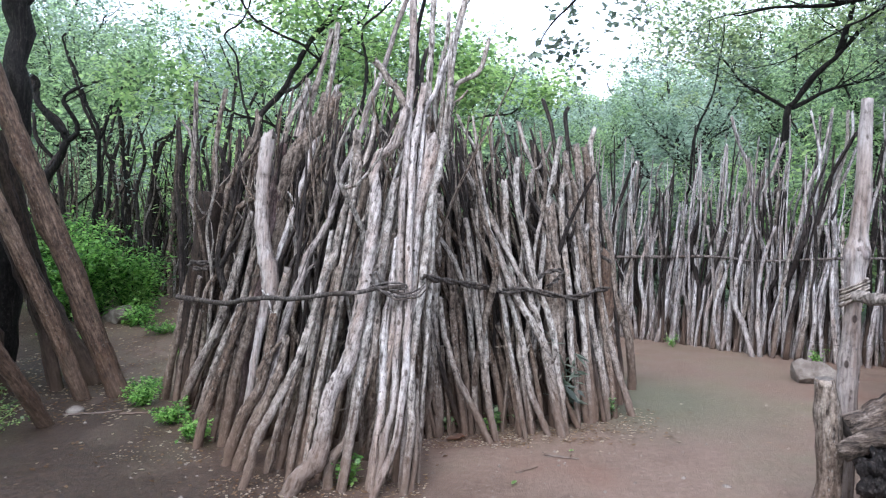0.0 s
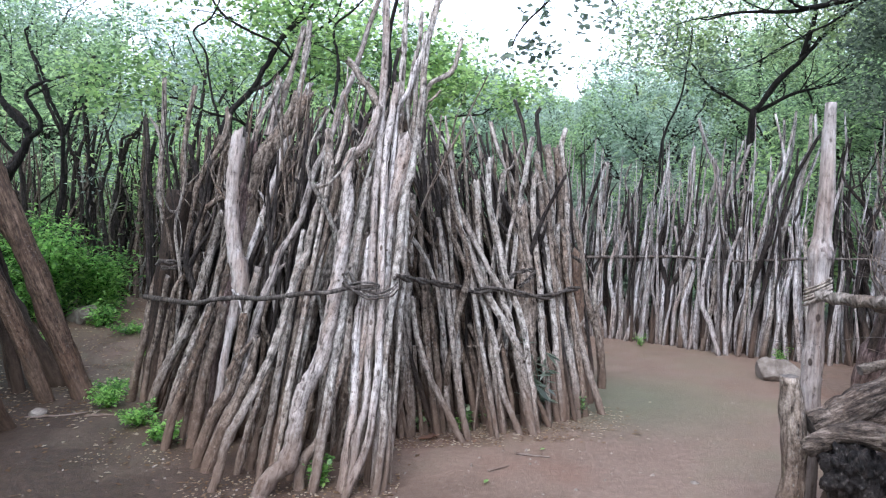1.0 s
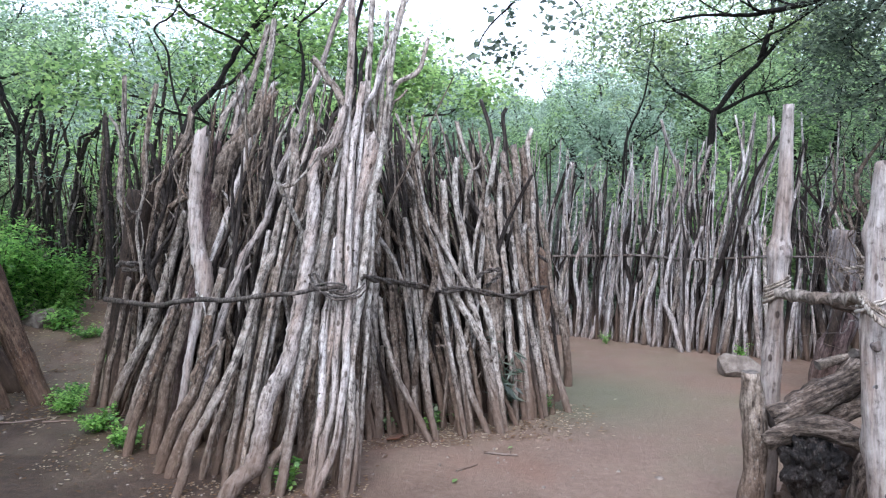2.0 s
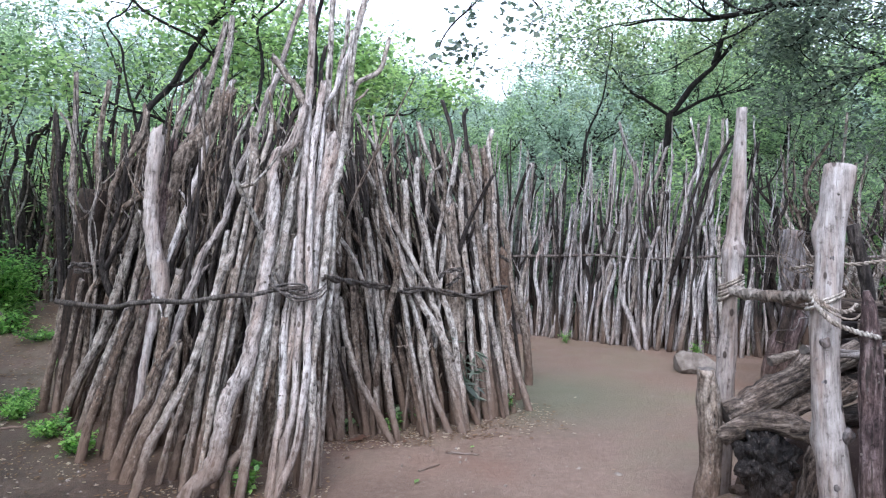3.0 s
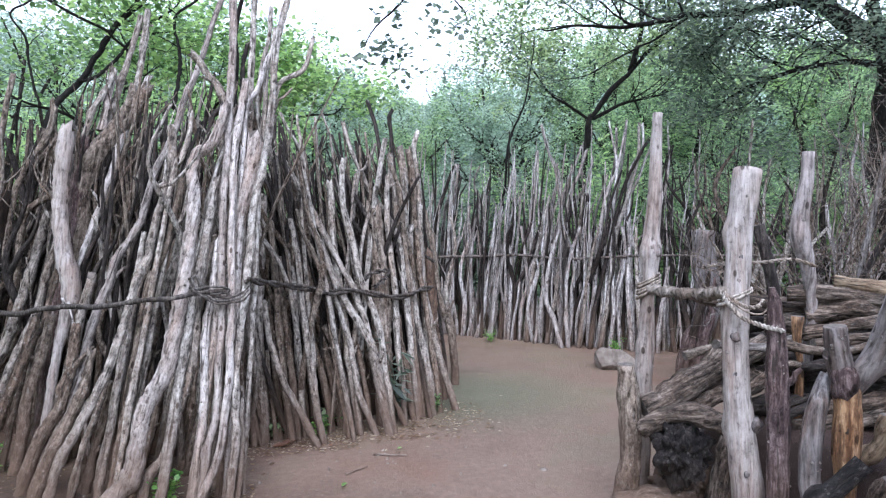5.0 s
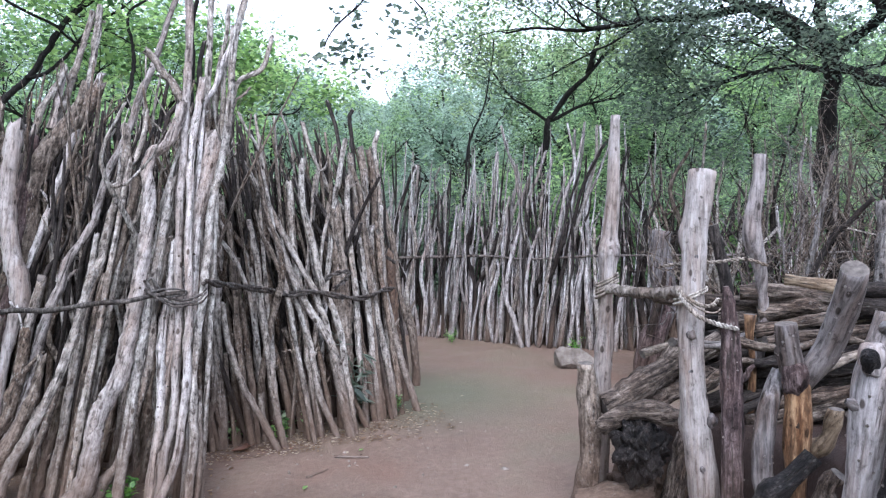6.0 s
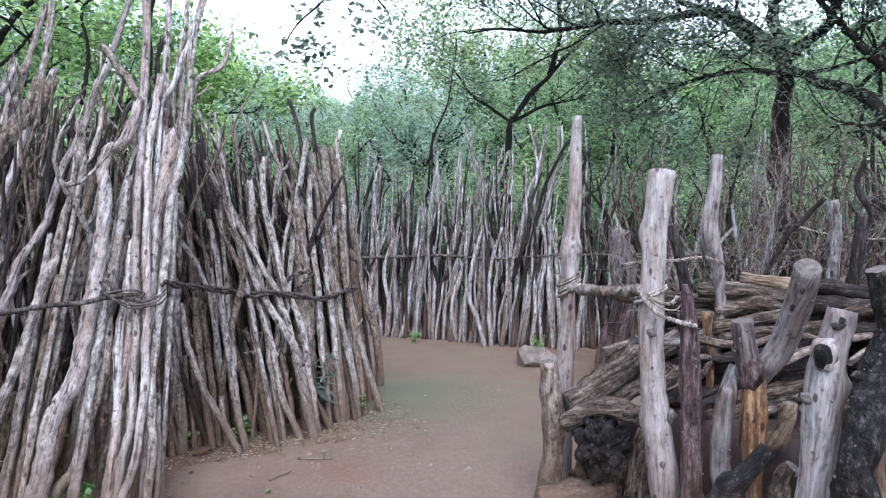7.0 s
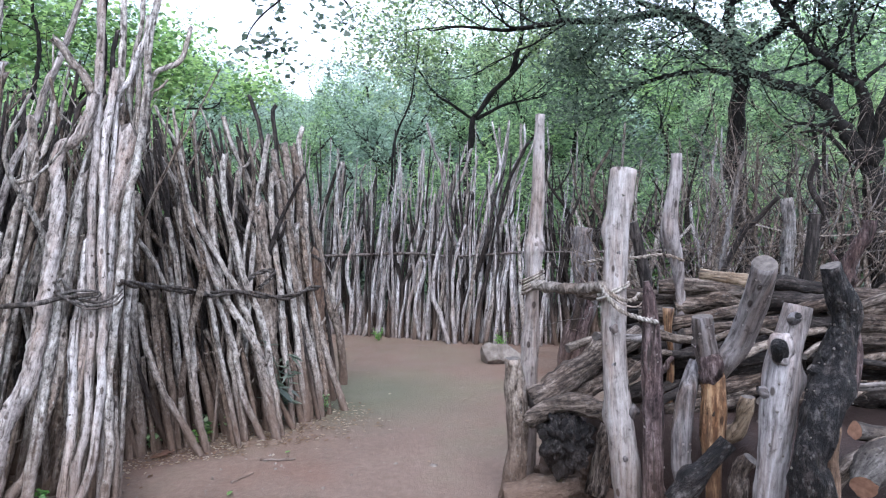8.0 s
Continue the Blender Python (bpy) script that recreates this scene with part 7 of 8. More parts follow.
tree("dark broad-crowned tree with a stout trunk behind the fence", (6.9, 6.5),
     [(0.112, 0.095, 0, (6.92, 6.5, -0.2), (6.89, 6.5, 1.28), (6.83, 6.56, 2.5), (6.85, 6.54, 3.45)),
      (0.075, 0.007, 12, (6.84, 6.55, 3.42), (6.57, 6.69, 3.79), (6.11, 6.85, 4.03), (5.50, 7.10, 3.95), (4.83, 7.34, 3.95), (4.18, 7.50, 3.78), (3.57, 7.59, 3.80), (3.14, 7.68, 3.74)),
      (0.075, 0.025, 11, (6.85, 6.54, 3.45), (6.79, 6.6, 3.94), (6.76, 6.4, 4.6), (6.5, 6.0, 5.4)),
      (0.07, 0.025, 10, (6.85, 6.54, 3.45), (6.94, 6.30, 3.65), (7.02, 6.05, 3.83), (7.1, 5.8, 4.2), (7.4, 5.4, 4.9)),
      (0.038, 0.012, 9, (6.83, 6.56, 3.28), (6.40, 6.71, 3.32), (6.04, 6.91, 3.28), (5.50, 7.10, 3.10), (5.17, 7.34, 2.85)),
      (0.022, 0.008, 9, (6.57, 6.69, 3.75), (6.2, 6.5, 3.75), (5.85, 6.5, 3.65), (5.45, 6.6, 3.5)),
      (0.02, 0.008, 9, (6.6, 6.65, 3.5), (6.2, 6.4, 3.45), (5.85, 6.3, 3.25), (5.55, 6.4, 3.1)),
      (0.06, 0.02, 9, (6.85, 6.54, 3.4), (6.5, 7.1, 4.0), (6.2, 7.8, 4.5), (5.8, 8.4, 4.8))],
     DARK_LEAF, 33, 19, 0.16, 0.065, depth=2, twig=0.8)
tree("dark crooked tree with a long arching limb", (7.65, 5.25),
     [(0.14, 0.115, 0, (7.68, 5.22, -0.2), (7.63, 5.25, 1.11), (7.58, 5.33, 2.13)),
      (0.09, 0.05, 4, (7.57, 5.34, 2.13), (7.28, 5.57, 2.62), (7.16, 5.73, 2.93), (6.91, 6.03, 3.14), (6.74, 6.37, 3.33)),
      (0.08, 0.025, 10, (7.60, 5.30, 2.07), (7.48, 5.30, 2.82), (7.28, 5.40, 3.13), (6.99, 5.61, 3.45), (6.73, 5.77, 3.79), (6.50, 5.88, 4.2)),
      (0.09, 0.03, 10, (7.61, 5.29, 2.19), (7.61, 5.10, 2.80), (7.58, 4.97, 3.38), (7.46, 4.97, 3.96), (7.5, 4.7, 4.6)),
      (0.035, 0.012, 2, (7.28, 5.57, 2.56), (7.16, 5.72, 2.55), (7.05, 5.86, 2.60), (6.96, 5.97, 2.59)),
      (0.035, 0.012, 2, (7.44, 5.36, 2.10), (7.15, 5.57, 2.46), (6.92, 5.71, 2.49))],
     DARK_LEAF, 35, 12, 0.15, 0.065, depth=2, twig=0.75)
tree("leafy tree with bright green leaves behind the shelter", (-1.6, 9.3),
     [(0.06, 0.045, 0, (-1.6, 9.3, -0.2), (-1.5, 9.2, 1.3), (-1.4, 9.1, 2.2)),
      (0.026, 0.01, 6, (-1.4, 9.1, 2.2), (-2.0, 9.0, 2.6), (-2.6, 8.9, 2.9), (-3.2, 8.9, 3.05)),
      (0.026, 0.01, 9, (-1.4, 9.1, 2.2), (-0.9, 9.0, 2.6), (-0.4, 8.9, 3.0), (0.1, 8.9, 3.3)),
      (0.026, 0.01, 9, (-1.4, 9.1, 2.2), (-1.4, 8.9, 2.8), (-1.3, 8.7, 3.3)),
      (0.026, 0.01, 8, (-1.4, 9.1, 2.1), (-0.6, 9.2, 2.5), (0.3, 9.3, 2.8), (1.0, 9.4, 3.0))],
     FRESH_LEAF, 37, 17, 0.17, 0.07, wide=0.75, depth=2, twig=0.62)
tree("tall tree beside the leaning logs, leaf colour paled for haze", (-4.35, 6.9),
     [(0.13, 0.10, 0, (-4.35, 6.9, -0.2), (-4.25, 6.9, 1.6), (-4.15, 6.85, 2.9), (-4.1, 6.85, 3.9)),
      (0.07, 0.02, 9, (-4.1, 6.85, 3.6), (-3.8, 7.2, 4.1), (-3.4, 7.6, 4.4), (-2.9, 8.0, 4.6)),
      (0.07, 0.02, 9, (-4.1, 6.85, 3.9), (-4.2, 7.3, 4.6), (-4.4, 7.9, 5.2)),
      (0.06, 0.02, 7, (-4.1, 6.85, 3.7), (-4.6, 7.2, 4.2), (-5.2, 7.6, 4.4))],
     MIST_LEAF, 39, 22, 0.18, 0.07, depth=2, twig=0.9)
# dark leaf colour here stands in for leaves seen against the sky's light
tree("tree with heart-shaped leaves hanging over the yard", (-0.25, 6.6),
     [(0.020, 0.017, 0, (-0.25, 6.6, -0.2), (-0.24, 6.55, 1.8), (-0.2, 6.5, 3.2), (0.0, 6.2, 4.2)),
      (0.017, 0.011, 2, (0.0, 6.2, 4.2), (0.6, 5.7, 4.3), (0.95, 5.3, 3.8), (1.0, 5.0, 3.35)),
      (0.010, 0.004, 5, (1.0, 5.0, 3.35), (0.9, 4.9, 3.05), (0.78, 4.85, 2.9), (0.66, 4.8, 2.72)),
      (0.010, 0.004, 2, (1.0, 5.0, 3.35), (1.25, 4.8, 3.15), (1.42, 4.9, 3.05))],
     DARK_LEAF, 41, 4, 0.07, 0.052, wide=0.85, depth=1, twig=0.22, up=-0.5)


tree("gnarled dark tree with few leaves rising behind the shelter", (-2.05, 7.6),
     [(0.062, 0.052, 0, (-2.05, 7.60, 0.00), (-2.03, 7.60, 0.98), (-2.04, 7.60, 1.89), (-1.99, 7.60, 2.58)),
      (0.034, 0.012, 6, (-1.99, 7.60, 2.58), (-1.89, 7.60, 2.76), (-1.76, 7.60, 2.91), (-1.67, 7.60, 3.09), (-1.55, 7.60, 3.24), (-1.45, 7.60, 3.40), (-1.35, 7.60, 3.55), (-1.25, 7.60, 3.68), (-1.11, 7.60, 3.88), (-0.98, 7.60, 4.10)),
      (0.015, 0.010, 3, (-1.45, 7.60, 3.40), (-1.66, 7.60, 3.50), (-1.82, 7.60, 3.61), (-1.99, 7.60, 3.72), (-2.14, 7.60, 3.88), (-2.28, 7.60, 4.08)),
      (0.015, 0.008, 2, (-1.48, 7.60, 3.41), (-1.40, 7.60, 3.33), (-1.31, 7.60, 3.25), (-1.29, 7.60, 3.09)),
      (0.019, 0.008, 4, (-1.76, 7.60, 2.91), (-1.59, 7.60, 2.97), (-1.40, 7.60, 3.15), (-1.16, 7.60, 3.50), (-0.95, 7.60, 3.62), (-0.83, 7.60, 3.72), (-0.79, 7.60, 3.90)),
      (0.022, 0.007, 4, (-0.85, 7.40, 2.64), (-0.81, 7.40, 2.73), (-0.78, 7.40, 2.94), (-0.80, 7.40, 3.23), (-0.83, 7.40, 3.41), (-0.78, 7.40, 3.53), (-0.64, 7.40, 3.66), (-0.52, 7.40, 3.84), (-0.43, 7.40, 4.04)),
      (0.013, 0.007, 4, (-2.04, 7.40, 2.64), (-2.07, 7.40, 2.87), (-2.11, 7.40, 3.10), (-2.15, 7.40, 3.27), (-2.29, 7.40, 3.45), (-2.14, 7.40, 3.60), (-2.02, 7.40, 3.76), (-1.94, 7.40, 3.96))],
     FRESH_LEAF, 45, 4, 0.12, 0.07, wide=0.75, depth=2, twig=0.42)
tree("dark gnarled tree with a broken limb beside the bush", (-5.14, 9.0),
     [(0.068, 0.046, 0, (-5.14, 9.00, -0.10), (-5.12, 9.00, 0.89), (-5.09, 9.00, 1.47), (-5.06, 9.00, 1.98), (-4.90, 9.00, 2.30), (-4.80, 9.00, 2.55)),
      (0.043, 0.033, 0, (-4.80, 9.00, 2.55), (-4.86, 9.00, 2.70), (-4.96, 9.00, 2.84), (-5.06, 9.00, 2.98), (-5.19, 9.00, 3.16), (-5.23, 9.00, 3.38)),
      (0.036, 0.013, 2, (-4.80, 9.00, 2.55), (-4.68, 9.00, 2.66), (-4.71, 9.00, 2.91), (-4.77, 9.00, 3.13), (-4.55, 9.00, 3.23), (-4.26, 9.00, 3.34))],
     MIST_LEAF, 47, 5, 0.12, 0.06, depth=1, twig=0.4)
tree("thin dark forked sapling with few leaves at the fence", (-4.6, 9.3),
     [(0.034, 0.025, 0, (-4.60, 9.30, 0.05), (-4.60, 9.30, 0.87), (-4.59, 9.30, 1.47), (-4.57, 9.30, 2.21), (-4.54, 9.30, 2.59)),
      (0.025, 0.013, 2, (-4.54, 9.30, 2.59), (-4.58, 9.30, 2.81), (-4.65, 9.30, 2.99), (-4.71, 9.30, 3.14), (-4.78, 9.30, 3.33), (-4.85, 9.30, 3.55), (-4.89, 9.30, 3.69), (-4.93, 9.30, 3.99)),
      (0.021, 0.013, 2, (-4.54, 9.30, 2.59), (-4.46, 9.30, 2.77), (-4.36, 9.30, 2.92), (-4.28, 9.30, 3.10), (-4.20, 9.30, 3.32), (-4.12, 9.30, 3.54), (-4.16, 9.30, 3.65)),
      (0.025, 0.012, 2, (-4.2, 9.30, 0.05), (-4.19, 9.30, 1.32), (-4.17, 9.30, 2.21), (-4.19, 9.30, 2.58), (-4.24, 9.30, 2.95), (-4.15, 9.30, 3.18), (-4.09, 9.30, 3.40), (-4.03, 9.30, 3.58))],
     MIST_LEAF, 49, 4, 0.10, 0.055, depth=1, twig=0.3)


tree("thin dark leaning sapling with few leaves at the fence", (3.0, 8.85),
     [(0.022, 0.018, 0, (3.0, 8.85, -0.1), (2.95, 8.82, 1.0), (3.05, 8.79, 1.84)),
      (0.018, 0.006, 4, (3.05, 8.79, 1.84), (3.17, 8.74, 2.57), (3.34, 8.68, 3.18), (3.42, 8.6, 3.9))],
     YELLOW_LEAF, 43, 5, 0.10, 0.06, depth=1, twig=0.35)


def wood_tree(seed, height, crown, size, per_tip, group):
    """A whole tree of the woods, standing on the origin."""
    rng = random.Random(seed)
    owner = thing("tree", (0, 0, 0), "leafy green woods tree, behind the fence and added out of view", "tree", group)
    limbs = [(0.16, 0.10, 4, (0, 0, -0.3), (rng.uniform(-0.2, 0.2), 0, height * 0.25), (rng.uniform(-0.4, 0.4), rng.uniform(-0.4, 0.4), height * 0.5))]
    for k in range(8):
        a = 6.283 * k / 8 + rng.uniform(-0.3, 0.3)
        s, z = rng.uniform(0.22, 0.36) * height, rng.uniform(0.12, 0.45) * height
        limbs.append((0.08, 0.02, 7, (0, 0, z), (math.cos(a) * s * 0.5, math.sin(a) * s * 0.5, z + height * 0.14), (math.cos(a) * s, math.sin(a) * s, z + height * rng.uniform(0.2, 0.5))))
    tree_parts(owner, seed, limbs, crown, per_tip, 0.022 * height + 0.06, size, depth=2, twig=height * 0.13, sides=6, crown_from=0.2, fine=False)
    return owner


rng = random.Random(55)
near = [wood_tree(60, 6.5, GREEN_LEAF, 0.085, 15, "woods"), wood_tree(61, 6.0, FRESH_LEAF, 0.085, 15, "woods"), wood_tree(63, 6.5, YELLOW_LEAF, 0.085, 15, "woods")]
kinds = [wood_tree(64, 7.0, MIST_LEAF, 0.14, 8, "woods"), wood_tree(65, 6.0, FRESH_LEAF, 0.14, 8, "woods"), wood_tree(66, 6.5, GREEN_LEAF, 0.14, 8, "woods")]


def plant(ob, az, far, size, first=False):
    x, y = math.sin(radians(az)) * far, math.cos(radians(az)) * far
    m = Matrix.Translation((x, y, ground_height(x, y))) @ Matrix.Rotation(rng.uniform(0, 6.28), 4, "Z")
    if first:
        ob.matrix_basis = m @ Matrix.Scale(size, 4)
    else:
        copy_thing(ob, m).scale = (size, size, size)


def skyline(az):
    """How high the woods stand over the yard, in degrees: lower where the sky opens."""
    return float(np.interp(az, (-46, -26, -23.5, -20, -17, -5, 3, 5.5, 8, 14, 17, 24, 30, 70), (21, 20, 13.5, 13.5, 17, 18.5, 18, 14.5, 13.2, 13.2, 16.5, 17.6, 17.2, 17.5)))


first = set()
for row, (lo, hi, step, low, high) in enumerate(((12.5, 14.5, 9, 7.0, 9.5), (18, 21, 8, 0.72, 0.85), (27, 31, 7, 0.78, 0.94), (38, 44, 6, 0.88, 1.0))):
    az = -45 + row
    while az < 66:
        here, far = az + rng.uniform(-2.5, 2.5), rng.uniform(lo, hi)
        k = rng.randrange(3)
        ob = near[k] if row == 0 else kinds[(0, 2, 1 if here > 24 else 0)[rng.randrange(3)] if here > 24 or here < -10 else (0, 1, 1, 2)[rng.randrange(4)] if row == 1 else (0, 0, 1, 2)[rng.randrange(4)]]
        x, y = math.sin(radians(here)) * far, math.cos(radians(here)) * far
        up = rng.uniform(low, high) * (skyline(here) if row else 0.65 if here < -8 else 1)
        size = (far * math.tan(radians(up)) + EYE - ground_height(x, y)) / 7.2
        plant(ob, here, far, size, ob.name not in first)
        first.add(ob.name)
        az += step


# unseen trees added beside the path, to cast shade on its left
for az, far, size in ((-54, 7.4, 0.9), (-68, 5.6, 0.85)):
    plant(kinds[1], az, far, size)
# and unseen ones added behind the camera, to close the yard against open sky
for k, az in enumerate((84, 112, 146, 180, 212, 246)):
    plant(kinds[k % 3], az, 11 + 1.5 * (k % 2), 0.9 + 0.1 * (k % 3))


def far_woods():
    """Crowns of the woods on the distant slopes, too far off to tell apart."""
    leaves = Leaves(77)
    r = leaves.rng
    n, each = 2600, 38
    far = 50 * (300 / 50) ** r.uniform(0, 1, n)
    az = np.radians(r.uniform(-50, 72, n))
    x, y = np.sin(az) * far, np.cos(az) * far
    wide = r.uniform(1.6, 3.2, n) * (0.6 + far / 160)
    z = np.array([ground_height(a, b) for a, b in zip(x, y)]) + wide * 0.7
    way = r.normal(0, 1, (n, each, 3))
    way /= np.linalg.norm(way, axis=2, keepdims=True)
    way[:, :, 2] = np.abs(way[:, :, 2]) * 1.1 - 0.2
    points = np.stack([x, y, z], 1)[:, None] + way * wide[:, None, None] * r.uniform(0.75, 1.05, (n, each, 1))
    near = np.repeat(far, each)
    points = points.reshape(-1, 3)
    for lo, hi in ((0, 90), (90, 160), (160, 400)):
        pick = (near >= lo) & (near < hi)
        leaves.add(points[pick], 0.8 * (0.7 + hi / 220), 0.7)
    # the haze over the slopes lies in the leaf colour
    tagged(link("far_woods", leaves.mesh("far_woods"), FAR_LEAF), "green woods on the distant slopes, haze put into the leaf colour", "woods", kind="stuff")


far_woods()


# ---- bushes and small plants ----
def bush(label, place, width, height, count, leaf_size, crown, seed, stems=14, wide=0.45):
    owner = thing("bush", (place[0], place[1], ground_height(*place)), label, "bush", "undergrowth")
    rng = random.Random(seed)
    tips = []
    for k in range(stems):
        a, s = rng.uniform(0, 6.28), rng.uniform(0.1, 0.6) * width
        z0 = ground_height(*place)
        top = (place[0] + math.cos(a) * s, place[1] + math.sin(a) * s, z0 + height * rng.uniform(0.55, 1.0))
        line = spline([(place[0] + math.cos(a) * s * 0.2, place[1] + math.sin(a) * s * 0.2, z0 - 0.05), (place[0] + math.cos(a) * s * 0.5, place[1] + math.sin(a) * s * 0.5, z0 + height * 0.35), top], 8)
        link("stem", tube_mesh("stem", [(line, taper(0.012, 0.004, 8), 5, rng, 0.1, 0)]), BARK["d"], owner)
        tips.extend(line[2:])
    leaves = Leaves(seed)
    t = np.array([tuple(p) for p in tips])
    pick = leaves.rng.integers(0, len(t), count)
    leaves.add(t[pick] + leaves.rng.normal(0, 0.16 * width, (count, 3)) * (1, 1, 0.6), leaf_size, wide)
    link("leaves", leaves.mesh("leaves"), crown, owner)
    return owner


bush("bright green leafy bush beside the path", (-4.75, 9.0), 1.0, 1.3, 12000, 0.07, BUSH_LEAF, 71, 22)
bush("bright green leafy bush beside the path", (-4.15, 9.35), 0.7, 0.8, 5000, 0.065, BUSH_LEAF, 72)
bush("low bright green plants at the stone", (-3.85, 8.75), 0.4, 0.25, 500, 0.07, BUSH_LEAF, 73)
# undergrowth behind the fences
rng = random.Random(91)
for k in range(17):
    u = k / 16
    az = -40 + 100 * u + rng.uniform(-2, 2)
    far = rng.uniform(10.4, 12.0) if az > 8 else rng.uniform(11.8, 13.2)
    bush("dense dark undergrowth behind the fence", (math.sin(radians(az)) * far, math.cos(radians(az)) * far), 2.2, rng.uniform(1.8, 2.8) if az > 8 else rng.uniform(2.6, 3.4), 5000, 0.10, rng.choice((DARK_LEAF, GREEN_LEAF, GREEN_LEAF, FRESH_LEAF)), 200 + k, 16)


def dead_bush(place, seed, height):
    """A tangle of bare grey twigs."""
    rng = random.Random(seed)
    z0 = ground_height(*place)
    owner = thing("dry_bush", (place[0], place[1], z0), "bare grey-brown bush of tangled twigs at the fence", "bush", "undergrowth")
    for k in range(9):
        tubes, tips = [], []
        a = rng.uniform(0, 6.28)
        start = (place[0] + 0.18 * math.cos(a), place[1] + 0.18 * math.sin(a), z0 - 0.05)
        grow(rng, tubes, tips, start, (0.35 * math.cos(a), 0.35 * math.sin(a), 1.0), height * 0.55, 0.014, 3, 0.1, 0.45, 5)
        link("stem", tube_mesh("stem", tubes), BARK["b" if k % 3 else "q"], owner)


for k, place in enumerate(((4.35, 4.85), (4.65, 4.6), (4.95, 4.35), (5.05, 4.95), (5.35, 4.55), (5.5, 4.1))):
    dead_bush(place, 300 + k, 1.9 + 0.1 * k)


def weed(place, width, count, seed, crown=None, size=0.03):
    owner = thing("weed_clump", (place[0], place[1], ground_height(*place)), "low bright green weed at the foot of the poles", "weed", "weeds")
    rng = random.Random(seed)
    z0 = ground_height(*place)
    tubes, tips = [], []
    for k in range(max(6, count // 14)):
        a, s = rng.uniform(0, 6.28), rng.uniform(0.2, 1.0) * width
        line = spline([(place[0], place[1], z0 - 0.01), (place[0] + math.cos(a) * s * 0.5, place[1] + math.sin(a) * s * 0.5, z0 + 0.07), (place[0] + math.cos(a) * s, place[1] + math.sin(a) * s, z0 + rng.uniform(0.05, 0.16))], 5)
        tubes.append((line, taper(0.003, 0.0015, 5), 4, rng, 0.0, 0))
        tips.extend(line[2:])
    link("stems", tube_mesh("stems", tubes), BUSH_LEAF, owner)
    leaves = Leaves(seed)
    t = np.array([tuple(p) for p in tips])
    pick = leaves.rng.integers(0, len(t), count * 2)
    leaves.add(t[pick] + leaves.rng.normal(0, 0.018, (count * 2, 3)), size, 0.8, 0.1)
    link("leaves", leaves.mesh("leaves"), crown or BUSH_LEAF, owner)


def shoot(place, height, count, seed):
    """A leafy shoot with long narrow dark leaves that droop."""
    owner = thing("leafy_shoot", (place[0], place[1], ground_height(*place)), "dark green long-leaved plant growing among the poles", "plant", "weeds")
    rng = random.Random(seed)
    z0 = ground_height(*place)
    line = spline([(place[0], place[1], z0 - 0.02), (place[0] + rng.uniform(-0.06, 0.06), place[1] - 0.05, z0 + height * 0.5), (place[0] + rng.uniform(-0.12, 0.12), place[1] - 0.12, z0 + height)], 12)
    link("stem", tube_mesh("stem", [(line, taper(0.006, 0.002, 12), 5, rng, 0.0, 0)]), DARK_LEAF, owner)
    leaves = Leaves(seed)
    leaves.add([tuple(line[rng.randrange(2, 13)]) for _ in range(count)], 0.15, 0.22, 0.35)
    link("leaves", leaves.mesh("leaves"), DARK_LEAF, owner)


weed((-2.05, 5.2), 0.14, 260, 1)
weed((-1.75, 4.85), 0.13, 240, 2)
weed((-2.5, 5.75), 0.16, 260, 3)
weed((-2.65, 6.2), 0.2, 260, 4)
weed((-0.56, 4.02), 0.08, 120, 5)
weed((0.35, 5.0), 0.08, 60, 6)
for k, place in enumerate(((0.93, 5.20), (0.99, 5.28), (0.90, 5.32))):
    shoot(place, 0.42 + 0.12 * k, 22, 400 + k)
weed((0.05, 5.1), 0.16, 160, 18, GREEN_LEAF, 0.035)
weed((0.42, 5.25), 0.16, 160, 19, GREEN_LEAF, 0.035)
weed((1.27, 5.36), 0.06, 50, 20, GREEN_LEAF, 0.025)
weed((-3.1, 9.4), 0.5, 420, 8)
weed((-3.35, 8.3), 0.35, 260, 12)
weed((-2.95, 8.9), 0.4, 300, 13)
weed((-2.75, 7.4), 0.22, 160, 14)
weed((-4.3, 7.9), 0.4, 260, 15)
weed((2.75, 8.35), 0.10, 70, 16, size=0.022)
weed((3.95, 7.3), 0.11, 80, 17, size=0.022)
weed((-3.3, 5.0), 0.3, 160, 10, FRESH_LEAF, 0.024)
weed((-3.6, 5.4), 0.3, 160, 11, FRESH_LEAF, 0.024)
weed((-3.9, 5.9), 0.35, 200, 9, FRESH_LEAF, 0.024)


# ---- litter on the ground ----
def scatter(name, label, category, material, count, size, seed, areas, wide=0.6):
    leaves = Leaves(seed)
    r = leaves.rng
    pts = []
    for x0, y0, x1, y1, share in areas:
        for _ in range(int(count * share)):
            x, y = r.uniform(x0, x1), r.uniform(y0, y1)
            pts.append((x, y, ground_height(x, y) + 0.006))
    leaves.add(pts, size, wide, 0.0)
    v = leaves.v[0]
    v[:, :, 2] = np.array([p[2] for p in pts])[:, None] + np.abs(v[:, :, 2] - v[:, :1, 2]) * 0.35
    tagged(link(name, leaves.mesh(name), material), label, category, kind="stuff")


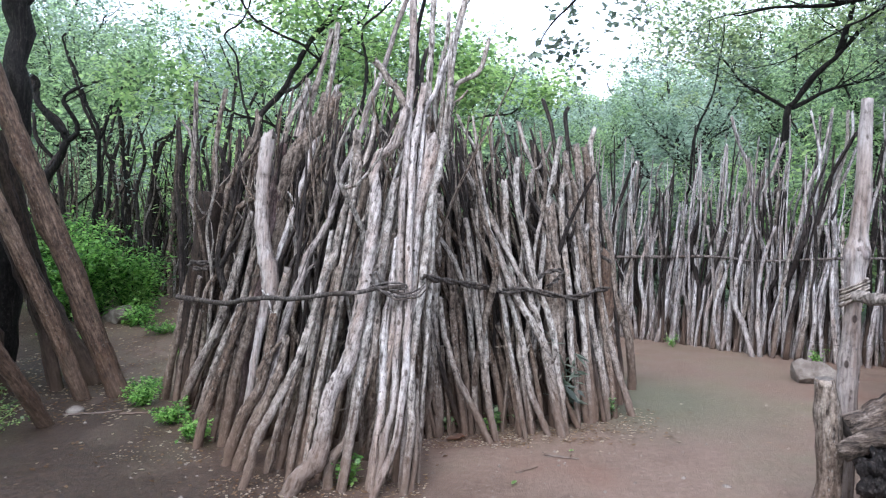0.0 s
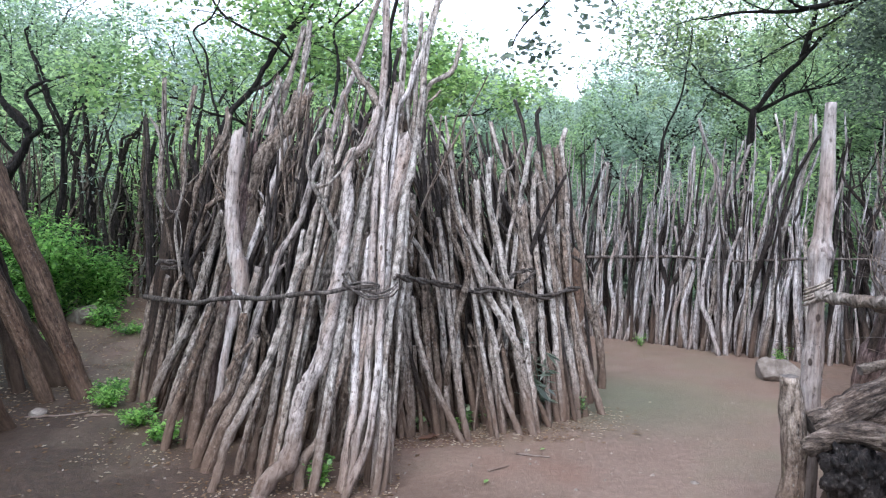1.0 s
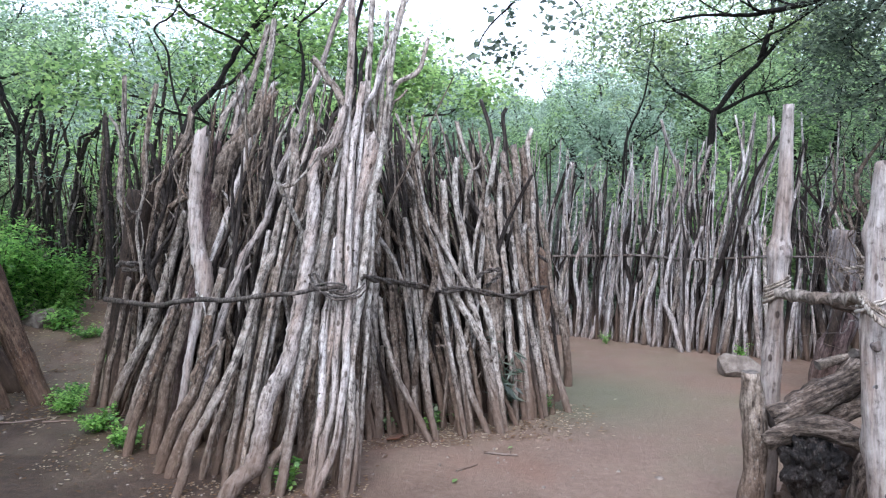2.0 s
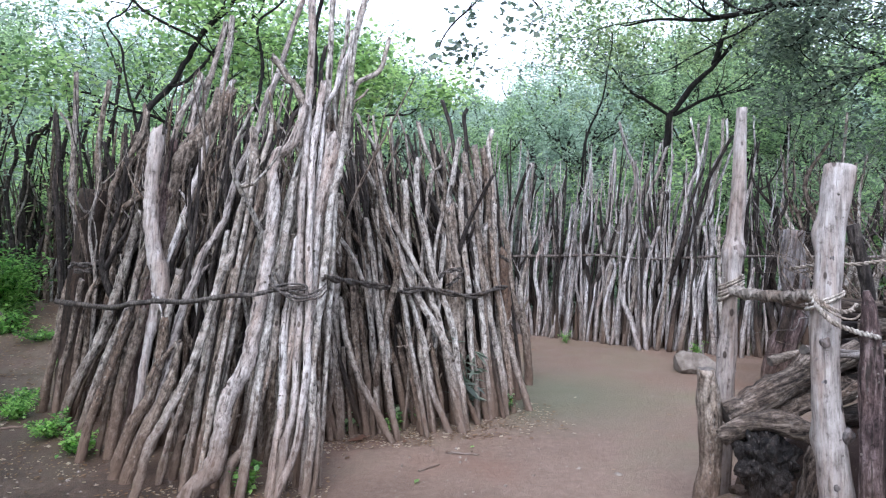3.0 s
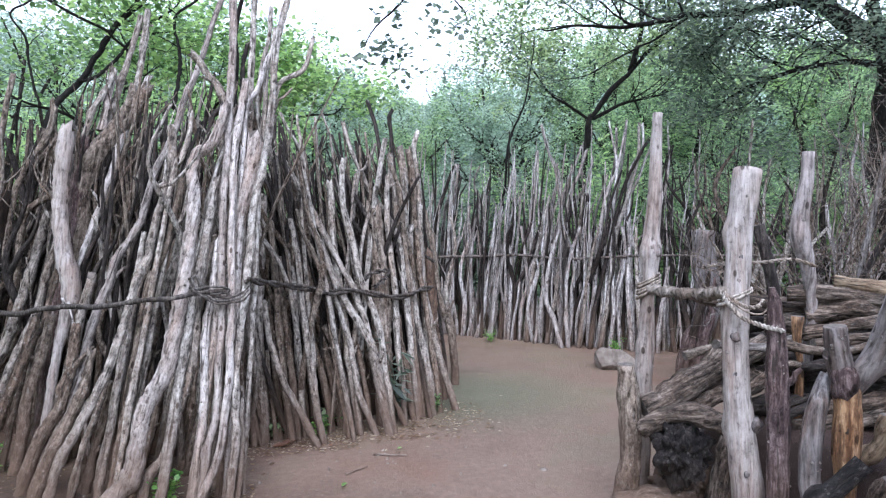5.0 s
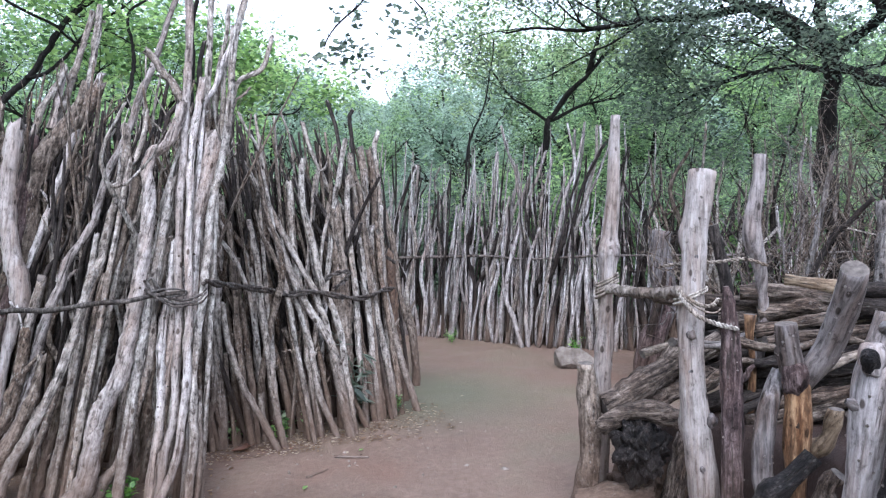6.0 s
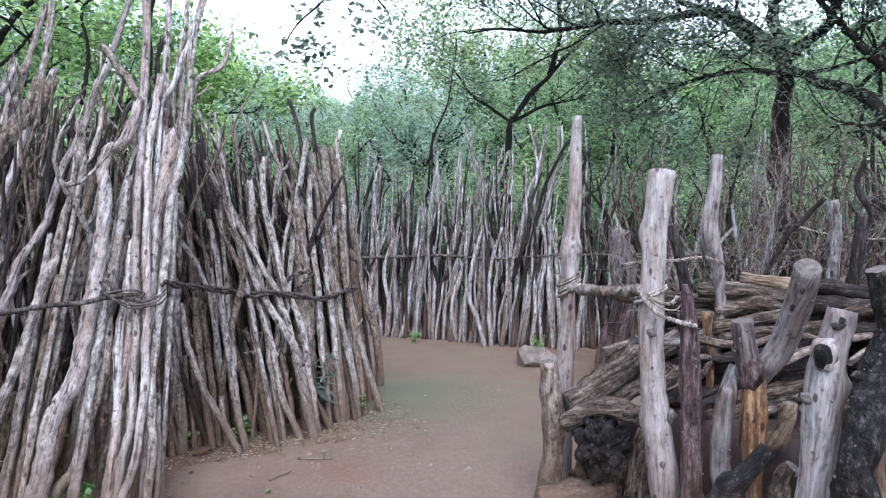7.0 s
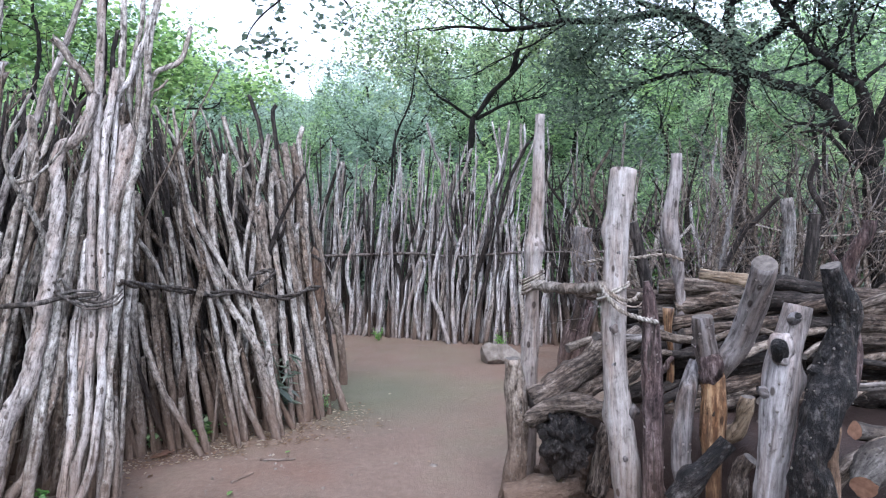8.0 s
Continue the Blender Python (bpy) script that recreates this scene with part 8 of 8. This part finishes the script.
scatter("leaf_litter", "scattered dry brown leaves on the earth", "leaf litter", LITTER, 3600, 0.042, 5,
        ((-4.5, 5.2, -2.5, 9.5, 0.66), (-2.6, 3.6, 0, 6.4, 0.10), (-0.1, 4.7, 1.7, 5.6, 0.05), (0, 2.5, 5, 8, 0.015), (-8, 5, -3.5, 10, 0.2)))
scatter("bark_litter", "crumbled bark and leaf scraps at the feet of the poles", "litter", LITTER, 1500, 0.02, 6,
        ((-1.35, 3.68, -0.1, 4.15, 0.5), (-0.15, 4.62, 0.6, 4.95, 0.34), (0.4, 4.74, 1.1, 5.1, 0.3), (0.95, 4.95, 1.6, 5.45, 0.24), (-2.2, 4.4, -1.3, 5.3, 0.3)), 0.8)


def pebbles():
    rng = random.Random(12)
    verts, faces = [], []
    for _ in range(400):
        near = rng.random() < 0.6
        x, y = (rng.gauss(-0.2, 1.3), rng.gauss(4.4, 0.5)) if near else (rng.uniform(-4, 5), rng.uniform(2.2, 8))
        r = abs(rng.gauss(0.002, 0.005)) + 0.003
        z = ground_height(x, y)
        k = len(verts)
        for dx, dy, dz in ((1, 0, 0), (0, 1, 0), (-1, 0, 0), (0, -1, 0), (0.1, 0.1, 0.8)):
            verts.append((x + dx * r * rng.uniform(0.7, 1.3), y + dy * r * rng.uniform(0.7, 1.3), z + dz * r))
        faces += [(k, k + 1, k + 4), (k + 1, k + 2, k + 4), (k + 2, k + 3, k + 4), (k + 3, k, k + 4)]
    me = bpy.data.meshes.new("pebbles")
    me.from_pydata(verts, [], faces)
    tagged(link("pebbles", me, STONE), "small pebbles and crumbs of earth on the ground", "pebbles", kind="stuff")


pebbles()


def twig(label, r, *points):
    me, m = crooked("twig", r, r * 0.6, points, next(seeds), 10, 6, 0.15, 1, 1, 0.3)
    tagged(placed(link("twig", me, (BARK["p"], CUT)), m), label, "twig", "fallen twigs")


def on(x, y, lift=0.008):
    return (x, y, ground_height(x, y) + lift)


twig("short dry twig lying on the earth", 0.007, on(0.44, 4.20), on(0.50, 4.235), on(0.58, 4.28))
twig("short dry twig lying on the earth", 0.008, on(0.65, 4.48), on(0.75, 4.44), on(0.86, 4.41))
twig("dry stick lying beside the path", 0.010, on(-3.0, 5.45), on(-2.75, 5.5), on(-2.5, 5.62))
twig("dry stick lying beside the path", 0.010, on(-2.55, 5.45), on(-2.35, 5.5), on(-2.1, 5.52))


def dead_leaf(x, y, long, turn, seed, material=None, label="curled reddish-brown dead leaf on the earth"):
    """A curled fallen leaf with a midrib fold."""
    rng = random.Random(seed)
    verts, faces = [], []
    for i in range(9):
        u = i / 8
        half = long * 0.27 * math.sin(math.pi * min(1.0, u * 0.96 + 0.02)) ** 0.8
        lift = 0.012 + long * 0.22 * (u - 0.45) ** 2
        for k in (-1, -0.5, 0, 0.5, 1):
            verts.append(((u - 0.5) * long, k * half, lift + abs(k) * half * rng.uniform(0.45, 0.75)))
    for i in range(8):
        for j in range(4):
            a = i * 5 + j
            faces.append((a, a + 1, a + 6, a + 5))
    me = bpy.data.meshes.new("dead_leaf")
    me.from_pydata(verts, [], faces)
    me.polygons.foreach_set("use_smooth", [True] * len(faces))
    ob = link("dead_leaf", me, material or DEAD_LEAF)
    ob.location, ob.rotation_euler = on(x, y, 0.0), (0, 0, turn)
    ob.modifiers.new("thickness", "SOLIDIFY").thickness = 0.0015
    tagged(ob, label, "leaf", "fallen leaves")


dead_leaf(0.07, 4.80, 0.11, 0.2, 1)
dead_leaf(0.13, 4.86, 0.12, 0.6, 2)
dead_leaf(0.40, 4.72, 0.05, 1.4, 3)
dead_leaf(-0.25, 4.55, 0.06, 2.1, 4)
dead_leaf(0.84, 4.55, 0.04, 0.5, 5, FRESH_LEAF, "small fallen green leaf on the earth")
dead_leaf(0.41, 4.02, 0.055, 1.0, 6, FRESH_LEAF, "small fallen green leaf on the earth")
